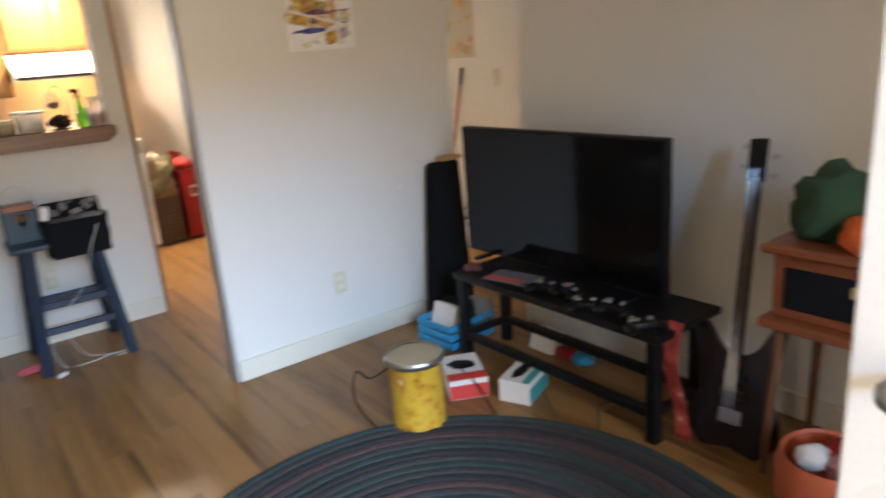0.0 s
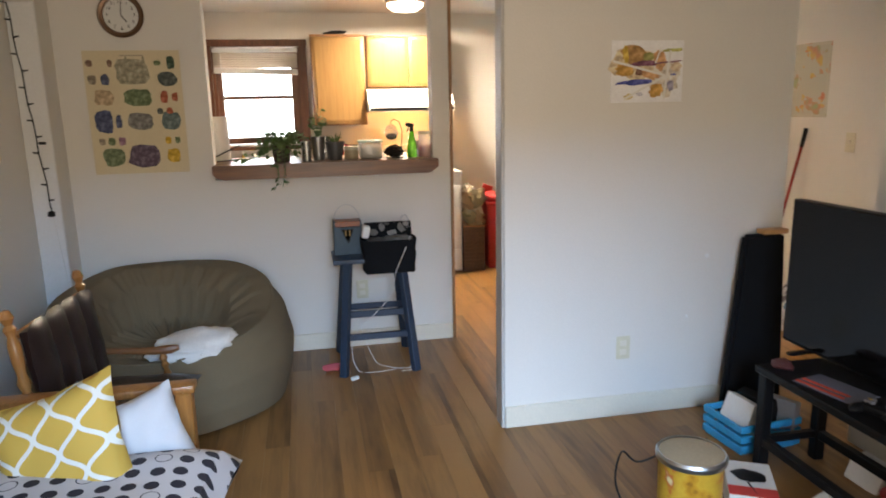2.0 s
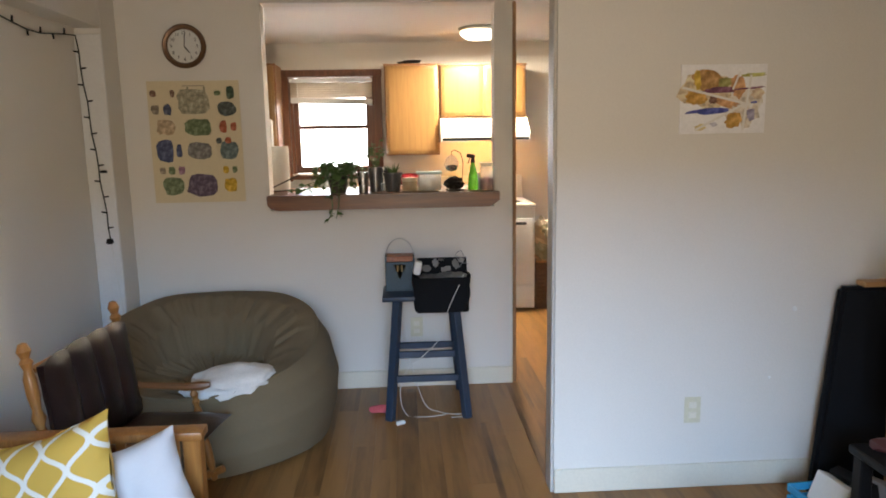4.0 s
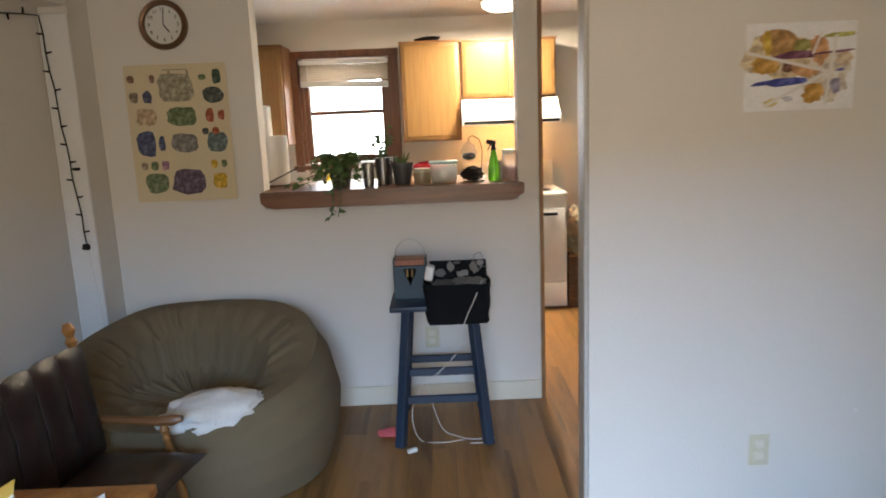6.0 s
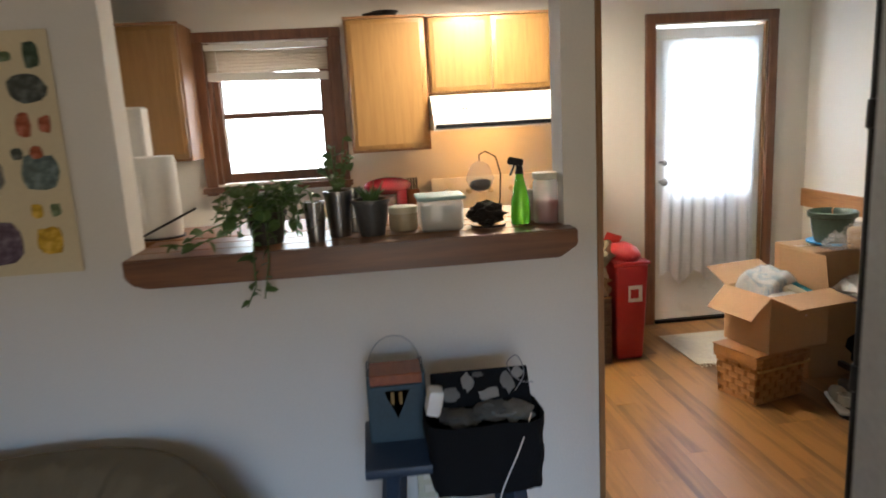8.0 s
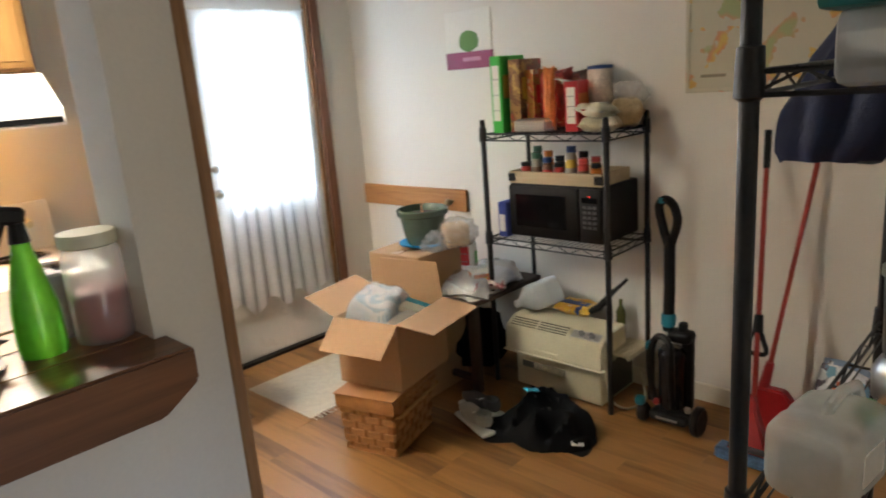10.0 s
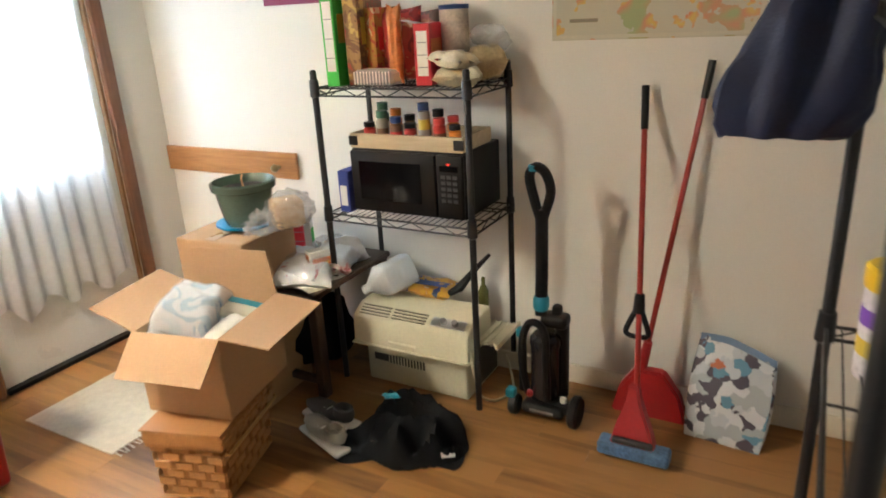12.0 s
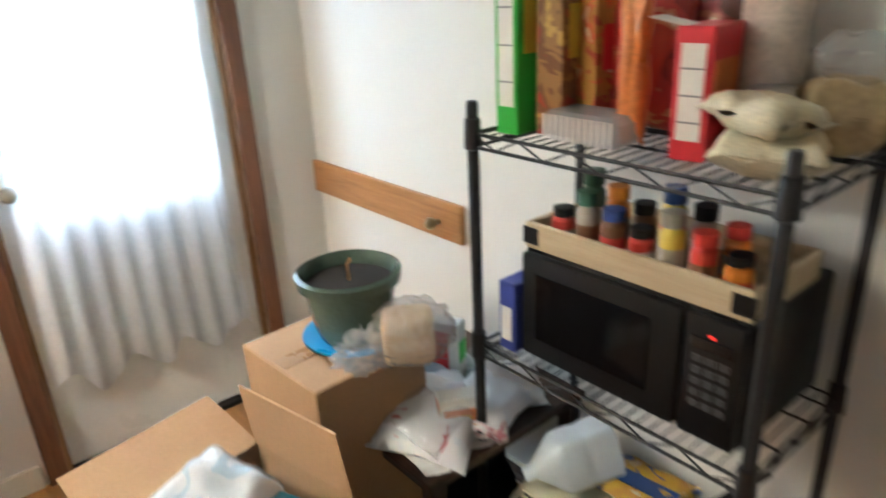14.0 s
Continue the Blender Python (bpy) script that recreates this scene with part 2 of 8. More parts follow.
# ---- mesh helpers ----
def obj(name, bm, material, parent=None, label="", smooth=35, fixed=False):
    me = bpy.data.meshes.new(name)
    middle = sum((v.co for v in bm.verts), Vector()) / max(len(bm.verts), 1)
    bm.to_mesh(me)
    bm.free()
    for f in me.polygons:
        f.use_smooth = smooth > 0
    if smooth > 0:
        me.set_sharp_from_angle(angle=radians(smooth))
    me.materials.append(material)
    ob = new(name, me)
    if parent is not None:
        ob.parent = parent
    elif not fixed:
        ob.location = Vector(settle(middle)) - middle
    if label:
        ob["label"] = label
    return ob


def part(name, bm, material, parent, label="", smooth=35):
    return obj(name, bm, material, parent, label, smooth)


# small local corrections of the plan: x, y, and the shift along both
SHIFTS = [(-0.62, 4.24, 0.037, 0.0), (0.45, 4.35, 0.01, -0.035), (-0.25, 4.62, 0.05, -0.03), (0.68, 3.9, -0.005, -0.012), (1.3, 2.95, -0.055, -0.028), (2.0, 2.95, -0.055, -0.028), (2.4, 2.86, -0.075, -0.035),
          (2.3, 2.3, -0.10, -0.045), (2.3, 1.3, -0.14, -0.02), (1.66, 2.05, -0.10, -0.02), (1.2, 1.2, -0.10, 0.0), (1.385, -0.2, -0.14, 0.09), (-0.2, 2.2, -0.04, 0.035), (-0.4, 2.8, -0.02, 0.035), (-0.4, 3.5, 0.005, 0.01),
          (-0.16, 6.7, 0.11, -0.083), (0.8, 6.5, 0.083, -0.083), (1.2, 6.4, 0.083, -0.08), (1.04, 5.76, 0.16, 0.10), (1.85, 6.15, 0.07, -0.06), (2.7, 6.72, 0.10, -0.083)]
SHIFTS += [(2.4, 5.4, 0.185, 0.0), (2.95, 5.4, 0.19, 0.0), (3.1, 4.8, 0.195, 0.012), (3.354, 5.75, 0.17, -0.02), (3.354, 6.3, 0.168, -0.06), (3.354, 4.1, 0.17, 0.012), (3.1, 4.1, 0.18, 0.005), (1.9, 3.35, 0.165, 0.06), (2.33, 3.72, 0.165, 0.035), (2.55, 6.1, 0.13, -0.05)]


def settle(at):
    x, y, z = at
    near = [(1.0 / (0.0004 + (x - a) ** 2 + (y - b) ** 2) ** 2, c, d) for a, b, c, d in SHIFTS]
    total = sum(n[0] for n in near)
    sink = 0.0 if x > 2.62 or y > 4.9 else 0.02 if z > 1.3 else 0.014
    return (x + sum(w * c for w, c, d in near) / total, y + sum(w * d for w, c, d in near) / total, z - sink * z)


def thing(name, at, rz=0.0, label="", category="", group="", rx=0.0, ry=0.0):
    e = new(name)
    e.matrix_world = pose(*settle(at), rx, ry, rz)
    e.empty_display_size = 0.05
    return tagged(e, label, category, group)


def B():
    return bmesh.new()


def box(bm, at, size, bevel=0.004, turn=(0, 0, 0), seg=1):
    m = pose(*at, *turn) @ Matrix.Diagonal((*size, 1))
    vs = bmesh.ops.create_cube(bm, size=1.0, matrix=m)["verts"]
    if bevel > 0:
        es = list({e for v in vs for e in v.link_edges})
        bmesh.ops.bevel(bm, geom=es, offset=min(bevel, min(size) * 0.45), segments=seg, affect="EDGES", profile=0.5)
    return bm


def span(bm, lo, hi, bevel=0.004):
    return box(bm, [(a + b) / 2 for a, b in zip(lo, hi)], [b - a for a, b in zip(lo, hi)], bevel)


def lathe(bm, profile, at=(0, 0, 0), seg=24, m=None, squash=(1, 1)):
    m = m or Matrix.Translation(at)
    rings = []
    for r, z in profile:
        if r < 1e-5:
            rings.append([bm.verts.new(m @ Vector((0, 0, z)))])
        else:
            rings.append([bm.verts.new(m @ Vector((r * squash[0] * math.cos(a), r * squash[1] * math.sin(a), z))) for a in (2 * math.pi * i / seg for i in range(seg))])
    for p, q in zip(rings, rings[1:]):
        for i in range(seg):
            k = (i + 1) % seg
            if len(p) == 1 and len(q) == 1:
                continue
            if len(p) == 1:
                bm.faces.new((p[0], q[i], q[k]))
            elif len(q) == 1:
                bm.faces.new((p[i], p[k], q[0]))
            else:
                bm.faces.new((p[i], p[k], q[k], q[i]))
    return bm


def rod(bm, a, b, r, r2=None, seg=10):
    a, b = Vector(a), Vector(b)
    d = b - a
    m = Matrix.Translation(a) @ d.to_track_quat("Z", "Y").to_matrix().to_4x4()
    r2 = r if r2 is None else r2
    return lathe(bm, [(0, 0), (r, 0), (r2, d.length), (0, d.length)], seg=seg, m=m)


def tube(bm, pts, r, seg=6, closed=False):
    pts = [Vector(p) for p in pts]
    rings = []
    n = len(pts)
    for i, p in enumerate(pts):
        a = pts[i - 1] if (i or closed) else p
        b = pts[(i + 1) % n] if (i < n - 1 or closed) else p
        d = (b - a).normalized()
        u = d.orthogonal().normalized() if not rings else (side - d * side.dot(d)).normalized()
        side = u
        w = d.cross(u)
        rr = r[i] if isinstance(r, (list, tuple)) else r
        rings.append([bm.verts.new(p + (u * math.cos(t) + w * math.sin(t)) * rr) for t in (2 * math.pi * k / seg for k in range(seg))])
    pairs = list(zip(rings, rings[1:])) + ([(rings[-1], rings[0])] if closed else [])
    for p, q in pairs:
        for k in range(seg):
            bm.faces.new((p[k], p[(k + 1) % seg], q[(k + 1) % seg], q[k]))
    if not closed:
        bm.faces.new(rings[0][::-1])
        bm.faces.new(rings[-1])
    return bm


def eased(pts, n=6):
    """The same path with rounded bends."""
    p = [Vector(q) for q in pts]
    p = [p[0] * 2 - p[1]] + p + [p[-1] * 2 - p[-2]]
    out = []
    for a, b, c, d in zip(p, p[1:], p[2:], p[3:]):
        for k in range(n):
            t = k / n
            out.append(0.5 * (2 * b + (c - a) * t + (2 * a - 5 * b + 4 * c - d) * t * t + (3 * b - a - 3 * c + d) * t ** 3))
    return out + [p[-2]]


def sheet(bm, nu, nv, fn, thick=0.0):
    """A grid of fn(u, v), closed to a shell of some thickness."""
    g = [[bm.verts.new(fn(i / nu, j / nv)) for j in range(nv + 1)] for i in range(nu + 1)]
    fs = [bm.faces.new((g[i][j], g[i + 1][j], g[i + 1][j + 1], g[i][j + 1])) for i in range(nu) for j in range(nv)]
    if thick:
        bmesh.ops.recalc_face_normals(bm, faces=fs)
        bmesh.ops.solidify(bm, geom=fs, thickness=thick)
    return bm


def blob(bm, at, size, rough=0.15, freq=2.5, sub=3, seed=0.0, turn=(0, 0, 0), flat_base=None):
    m = pose(*at, *turn)
    vs = bmesh.ops.create_icosphere(bm, subdivisions=sub, radius=1.0)["verts"]
    for v in vs:
        d = v.co.normalized()
        k = 1 + rough * noise.noise(d * freq + Vector((seed, seed * 1.7, -seed))) + rough * 0.5 * noise.noise(d * freq * 2.7 + Vector((seed, 0, 3)))
        c = Vector((d.x * size[0], d.y * size[1], d.z * size[2])) * k
        if flat_base is not None:
            c.z = max(c.z, flat_base)
        v.co = m @ c
    return bm


def cushion(bm, at, w, h, t, turn=(0, 0, 0), n=14, puff=0.6, wob=0.006, seed=0):
    """A stuffed square pillow lying in its own x-y plane."""
    m = pose(*at, *turn)
    for s in (1, -1):
        def f(u, v):
            x, y = 2 * u - 1, 2 * v - 1
            k = max(0.0, (1 - x ** 4) * (1 - y ** 4)) ** puff
            pin = 1 - 0.06 * (1 - abs(x)) * abs(y) ** 3 - 0.06 * (1 - abs(y)) * abs(x) ** 3
            z = s * (t * 0.5 * k) + wob * noise.noise(Vector((x * 2.2 + seed, y * 2.2, s)))
            return m @ Vector((x * w * 0.5 * (1 - 0.05 * (1 - y * y)) * pin, y * h * 0.5 * (1 - 0.05 * (1 - x * x)) * pin, z))
        sheet(bm, n, n, f)
    bmesh.ops.remove_doubles(bm, verts=bm.verts, dist=0.004)
    bmesh.ops.recalc_face_normals(bm, faces=bm.faces)
    return bm


# ---- structure ----
H = 2.33


def wall(name, pieces, material=PAINT, label=""):
    bm = B()
    for lo, hi in pieces:
        span(bm, lo, hi, 0)
    return tagged(obj(name, bm, material, smooth=0, fixed=True), label, "", "", "structure")


KY, KT = 4.235, 4.355         # half wall between living room and kitchen
AY = 2.927                    # partition with the painting
MX, BY, TX = 3.522, 6.637, 2.60  # dining wall, rear wall, television wall
wall("wall_kitchen", [((-1.22, KY, 0), (-0.19, KT, H)), ((1.10, KY, 0), (1.205, KT, H)), ((-0.19, KY, 0), (1.10, KT, 1.08)), ((-0.19, KY, 2.22), (1.10, KT, H))],
     label="off-white painted half wall with a serving opening")
wall("wall_picture", [((1.168, AY, 0), (2.55, AY + 0.085, H))], label="off-white painted partition wall")
wall("wall_header", [((1.168, AY + 0.085, 2.22), (1.225, KY, H))])
wall("wall_television", [((TX, -0.75, 0), (TX + 0.12, 2.45, H)), ((TX + 0.12, 2.33, 0), (MX, 2.45, H))], label="off-white painted wall behind the television")
wall("wall_map", [((MX, 2.33, 0), (MX + 0.12, BY + 0.12, H))], label="off-white painted wall of the dining corner")
WX0, WX1, WZ0, WZ1 = -0.435, 0.325, 1.17, 2.03
DX0, DX1, DZ1 = 2.425, 3.215, 2.025
wall("wall_back", [((-1.12, BY, 0), (WX0, BY + 0.12, H)), ((WX0, BY, 0), (WX1, BY + 0.12, WZ0)), ((WX0, BY, WZ1), (WX1, BY + 0.12, H)), ((WX1, BY, 0), (DX0, BY + 0.12, H)),
                   ((DX0, BY, DZ1), (DX1, BY + 0.12, H)), ((DX1, BY, 0), (MX, BY + 0.12, H))], label="off-white painted wall with window and door")
wall("wall_kitchen_side", [((-1.12, KT, 0), (-1.0, BY, H))])
wall("wall_left", [((-1.22, -0.75, 0), (-1.10, KY, H)), ((-1.10, 4.045, 0), (-0.965, KY - 0.001, H))], label="off-white painted wall of the living room")
# unseen wall; its opening and head are assumed, to cut the entry light
wall("wall_entry", [((-1.22, -0.87, 0), (0.0, -0.75, H)), ((1.45, -0.87, 0), (TX + 0.12, -0.75, H)), ((0.0, -0.87, 2.03), (1.45, -0.75, H))])
bm = B()
span(bm, (-1.25, -0.9, H), (3.65, 6.80, H + 0.1), 0)
tagged(obj("ceiling", bm, CEIL, smooth=0, fixed=True), "white textured ceiling", "", "", "structure")
bm = B()
span(bm, (-1.25, -0.9, -0.08), (3.65, 6.80, -0.006), 0)
floor = tagged(obj("floor", bm, SUBFLOOR, smooth=0, fixed=True), "brown wood-look vinyl plank floor", "", "", "structure")
bm = B()
span(bm, (-30, -40, -0.4), (30, 40, -0.3), 0)
tagged(obj("ground", bm, mat("ground_earth", (0.12, 0.12, 0.09), 0.95, var=0.4, scale=0.6), fixed=True), "grey-green ground outside", "", "", "structure")


def base(name, lo, hi):
    bm = B()
    span(bm, lo, hi, 0.004)
    tagged(obj(name, bm, TRIM, fixed=True), "cream painted baseboard", "", "", "structure")


base("baseboard_1", (-0.964, KY - 0.014, 0), (1.203, KY - 0.001, 0.105))
base("baseboard_2", (1.167, AY - 0.014, 0), (2.55, AY - 0.001, 0.105))
base("baseboard_3", (TX - 0.014, -0.75, 0), (TX - 0.001, 2.45, 0.105))
base("baseboard_4", (MX - 0.014, 2.46, 0), (MX - 0.001, BY - 0.02, 0.085))
base("baseboard_5", (1.66, BY - 0.014, 0), (2.35, BY - 0.001, 0.09))
base("baseboard_6", (-1.099, -0.7, 0), (-1.086, 4.02, 0.105))
base("baseboard_7", (1.17, AY + 0.086, 0), (2.55, AY + 0.099, 0.09))


def pattern(name, build, rough=0.8):
    """A two-or-more colour material; build(nt, coord) returns the colour socket."""
    m = bpy.data.materials.new(name)
    m.use_nodes = True
    nt = m.node_tree
    tc = nt.nodes.new("ShaderNodeTexCoord")
    b = nt.nodes["Principled BSDF"]
    nt.links.new(build(nt, tc.outputs["Object"]), b.inputs["Base Color"])
    b.inputs["Roughness"].default_value = rough
    n = nt.nodes.new("ShaderNodeTexNoise")
    n.inputs["Scale"].default_value = 220
    nt.links.new(tc.outputs["Object"], n.inputs["Vector"])
    bp = nt.nodes.new("ShaderNodeBump")
    bp.inputs["Strength"].default_value, bp.inputs["Distance"].default_value = 0.2, 0.002
    nt.links.new(n.outputs[0], bp.inputs["Height"])
    nt.links.new(bp.outputs[0], b.inputs["Normal"])
    return m


def ramp_of(nt, socket, stops, hard=False):
    r = nt.nodes.new("ShaderNodeValToRGB")
    if hard:
        r.color_ramp.interpolation = "CONSTANT"
    els = r.color_ramp.elements
    els[0].position, els[0].color = stops[0][0], (*stops[0][1], 1)
    els[1].position, els[1].color = stops[-1][0], (*stops[-1][1], 1)
    for p, c in stops[1:-1]:
        e = els.new(p)
        e.color = (*c, 1)
    nt.links.new(socket, r.inputs[0])
    return r.outputs[0]


def dots(nt, co):
    v = nt.nodes.new("ShaderNodeTexVoronoi")
    v.voronoi_dimensions = "2D"
    v.inputs["Scale"].default_value, v.inputs["Randomness"].default_value = 15.0, 0.22
    nt.links.new(co, v.inputs["Vector"])
    white = (0.52, 0.51, 0.53)
    spots = ramp_of(nt, v.outputs["Distance"], [(0.0, (0.012, 0.012, 0.025)), (0.31, white), (0.9, white)], True)
    rings = ramp_of(nt, v.outputs["Distance"], [(0.0, white), (0.33, (0.012, 0.012, 0.025)), (0.38, white)], True)
    sep = nt.nodes.new("ShaderNodeSeparateColor")
    nt.links.new(v.outputs["Color"], sep.inputs[0])
    pick = nt.nodes.new("ShaderNodeMath")
    pick.operation = "GREATER_THAN"
    pick.inputs[1].default_value = 0.82
    nt.links.new(sep.outputs[0], pick.inputs[0])
    mx = nt.nodes.new("ShaderNodeMix")
    mx.data_type = "RGBA"
    nt.links.new(pick.outputs[0], mx.inputs[0])
    nt.links.new(spots, mx.inputs[6])
    nt.links.new(rings, mx.inputs[7])
    return mx.outputs[2]


def trellis(nt, co):
    sep = nt.nodes.new("ShaderNodeSeparateXYZ")
    nt.links.new(co, sep.inputs[0])

    def mth(op, a, b=None):
        n = nt.nodes.new("ShaderNodeMath")
        n.operation = op
        for i, q in enumerate((a, b)):
            if q is None:
                continue
            if isinstance(q, (int, float)):
                n.inputs[i].default_value = q
            else:
                nt.links.new(q, n.inputs[i])
        return n.outputs[0]
    x, y = mth("MULTIPLY", sep.outputs[0], 46.0), mth("MULTIPLY", sep.outputs[1], 46.0)
    sway = mth("MULTIPLY", mth("COSINE", y), 1.42)
    one = mth("ABSOLUTE", mth("SINE", mth("MULTIPLY", mth("SUBTRACT", x, sway), 0.5)))
    two = mth("ABSOLUTE", mth("COSINE", mth("MULTIPLY", mth("ADD", x, sway), 0.5)))
    lean = mth("MULTIPLY", mth("SINE", y), 1.42)
    d = mth("DIVIDE", mth("MINIMUM", one, two), mth("SQRT", mth("ADD", mth("MULTIPLY", lean, lean), 1.0)))
    return ramp_of(nt, d, [(0.0, (0.66, 0.65, 0.58)), (0.15, (0.52, 0.33, 0.055)), (1.0, (0.52, 0.33, 0.055))], True)


def world_map(nt, co):
    n1, n2 = nt.nodes.new("ShaderNodeTexNoise"), nt.nodes.new("ShaderNodeTexNoise")
    n1.inputs["Scale"].default_value, n1.inputs["Detail"].default_value = 9.0, 7.0
    n2.inputs["Scale"].default_value, n2.inputs["Detail"].default_value = 7.0, 2.0
    nt.links.new(co, n1.inputs["Vector"])
    nt.links.new(co, n2.inputs["Vector"])
    land = ramp_of(nt, n2.outputs[0], [(0.36, (0.60, 0.22, 0.12)), (0.46, (0.62, 0.44, 0.12)), (0.54, (0.58, 0.27, 0.16)), (0.64, (0.36, 0.40, 0.20))])
    mask = nt.nodes.new("ShaderNodeMapRange")
    mask.inputs["From Min"].default_value, mask.inputs["From Max"].default_value = 0.545, 0.56
    nt.links.new(n1.outputs[0], mask.inputs[0])
    mx = nt.nodes.new("ShaderNodeMix")
    mx.data_type = "RGBA"
    mx.inputs[6].default_value = (0.52, 0.49, 0.38, 1)
    nt.links.new(mask.outputs[0], mx.inputs[0])
    nt.links.new(land, mx.inputs[7])
    return mx.outputs[2]


def camo(nt, co):
    warp = nt.nodes.new("ShaderNodeTexNoise")
    warp.inputs["Scale"].default_value = 26.0
    nt.links.new(co, warp.inputs["Vector"])
    bend = nt.nodes.new("ShaderNodeVectorMath")
    bend.operation = "MULTIPLY_ADD"
    bend.inputs[1].default_value = (0.045, 0.045, 0.045)
    nt.links.new(warp.outputs["Color"], bend.inputs[0])
    nt.links.new(co, bend.inputs[2])
    v = nt.nodes.new("ShaderNodeTexVoronoi")
    v.inputs["Scale"].default_value = 24
    nt.links.new(bend.outputs[0], v.inputs["Vector"])
    sep = nt.nodes.new("ShaderNodeSeparateColor")
    nt.links.new(v.outputs["Color"], sep.inputs[0])
    return ramp_of(nt, sep.outputs[0], [(0.0, (0.40, 0.42, 0.44)), (0.25, (0.62, 0.62, 0.63)), (0.50, (0.08, 0.065, 0.09)), (0.72, (0.50, 0.52, 0.55)), (0.90, (0.12, 0.26, 0.38)), (0.985, (0.50, 0.14, 0.06)), (1.0, (0.6, 0.6, 0.6))], True)


def strap(nt, co):
    w = nt.nodes.new("ShaderNodeTexVoronoi")
    w.inputs["Scale"].default_value = 15
    nt.links.new(co, w.inputs["Vector"])
    return ramp_of(nt, w.outputs["Distance"], [(0.0, (0.66, 0.55, 0.42)), (0.22, (0.60, 0.10, 0.06)), (0.6, (0.30, 0.03, 0.02))])


DOTS, TRELLIS = pattern("polka_dot_cloth", dots), pattern("trellis_cloth", trellis)
MAPPRINT, GIFTPRINT, STRAP = pattern("map_print", world_map), pattern("penguin_print", camo, 0.5), pattern("woven_strap", strap)

# ---- openings, trim ----
bm = B()
span(bm, (1.206, KY - 0.003, 0), (1.226, KT + 0.003, 2.22), 0.003)
tagged(obj("trim_opening", bm, CASING, fixed=True), "brown wooden corner trim of the kitchen opening", "", "", "structure")
# greyer white than the other trim: the end face's shade is in its colour
bm = B()
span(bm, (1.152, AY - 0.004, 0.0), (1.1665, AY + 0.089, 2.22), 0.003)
tagged(obj("trim_partition", bm, mat("shaded_white_paint", (0.50, 0.48, 0.44), 0.5, var=0.12, scale=12), fixed=True), "off-white end trim of the partition, greyed for shade", "", "", "structure")

sill = thing("serving_shelf", (0.455, 4.345, 1.10), label="thick dark-stained wooden shelf in the serving opening", category="shelf")
bm = B()
outline = [(-0.64, 0.012), (-0.60, 0.0), (0.60, 0.0), (0.655, 0.035), (0.655, 0.085), (-0.66, 0.085), (-0.66, 0.035)]
front = [bm.verts.new((x_, -0.155, z_)) for x_, z_ in outline]
back = [bm.verts.new((x_, 0.165, z_)) for x_, z_ in outline]
bm.faces.new(front)
bm.faces.new(back[::-1])
for i in range(len(outline)):
    k = (i + 1) % len(outline)
    bm.faces.new((front[i], back[i], back[k], front[k]))
bmesh.ops.recalc_face_normals(bm, faces=bm.faces)
bmesh.ops.bevel(bm, geom=list(bm.edges), offset=0.004, segments=2, affect="EDGES")
part("board", bm, SILLWOOD, sill)
for y0 in (-0.05, 0.06):
    bm = B()
    span(bm, (-0.655, y0 - 0.0015, 0.0835), (0.65, y0 + 0.0015, 0.0862), 0)
    part("joint", bm, OAKEDGE, sill)


def outlet(at, rz, label, name="wall_outlet", sockets=2):
    e = thing(name, at, rz, label, "outlet" if sockets == 2 else "light switch")
    bm = B()
    box(bm, (0, -0.003, 0), (0.072, 0.006, 0.116), 0.004, seg=2)
    part("plate", bm, CREAM, e)
    if sockets == 2:
        for z in (-0.022, 0.022):
            bm = B()
            box(bm, (0, -0.0075, z), (0.034, 0.005, 0.028), 0.004)
            part("socket", bm, TRIM, e)
    else:
        bm = B()
        box(bm, (0, -0.009, 0.004), (0.011, 0.012, 0.022), 0.002, turn=(20, 0, 0))
        part("toggle", bm, TRIM, e)
    return e


outlet((1.79, 2.955, 0.345), 0, "cream plastic outlet low on the partition")
outlet((0.62, 4.24, 0.38), 0, "white plastic outlet behind the stool")
outlet((3.354, 3.62, 1.215), -90, "cream toggle switch on the dining wall", "light_switch", 1)
outlet((2.15, 6.72, 1.07), 0, "cream toggle switch beside the kitchen door", "light_switch", 1)

# board of the recess, soffit over it, string of lights
bm = B()
span(bm, (-1.098, 4.026, 0.0), (-0.962, 4.044, 2.035), 0.004)
tagged(obj("trim_casing", bm, mat("casing_white", (0.74, 0.74, 0.72), 0.5, var=0.05), fixed=True), "white painted board at the end of the wall recess", "", "", "structure")
bm = B()
span(bm, (-1.099, -0.74, 2.065), (-0.965, 4.043, H - 0.001), 0.004)
tagged(obj("trim_soffit", bm, PAINT, fixed=True), "off-white boxed soffit over the wall recess", "", "", "structure")

lights = new("string_lights")
lights.matrix_world = pose(-1.088, 4.018, 2.03)
tagged(lights, "dark green cord of unlit fairy lights hung on the board", "string lights")
drop = [(0.004 + 0.0062 * i + 0.004 * math.sin(i * 1.9), 0.0, -0.004 - 0.083 * i) for i in range(14)]
swag = [(0.006, -1.5 + 0.115 * i, -0.012 - 0.035 * math.sin(i * 0.5) ** 2) for i in range(13)]
bm = B()
tube(bm, swag + drop, 0.0036, 5)
part("cord", bm, mat("green_cord", (0.02, 0.03, 0.02), 0.6), lights)
for i, p in enumerate(swag[1:] + drop[1:]):
    bm = B()
    side = 0.028 if i % 2 else -0.026
    rod(bm, p, (p[0] + (side if i > 11 else 0.004), p[1] - 0.004, p[2] + (0.004 if i > 11 else side)), 0.0055, 0.004, 6)
    part("bulb", bm, BLACK, lights)
bm = B()
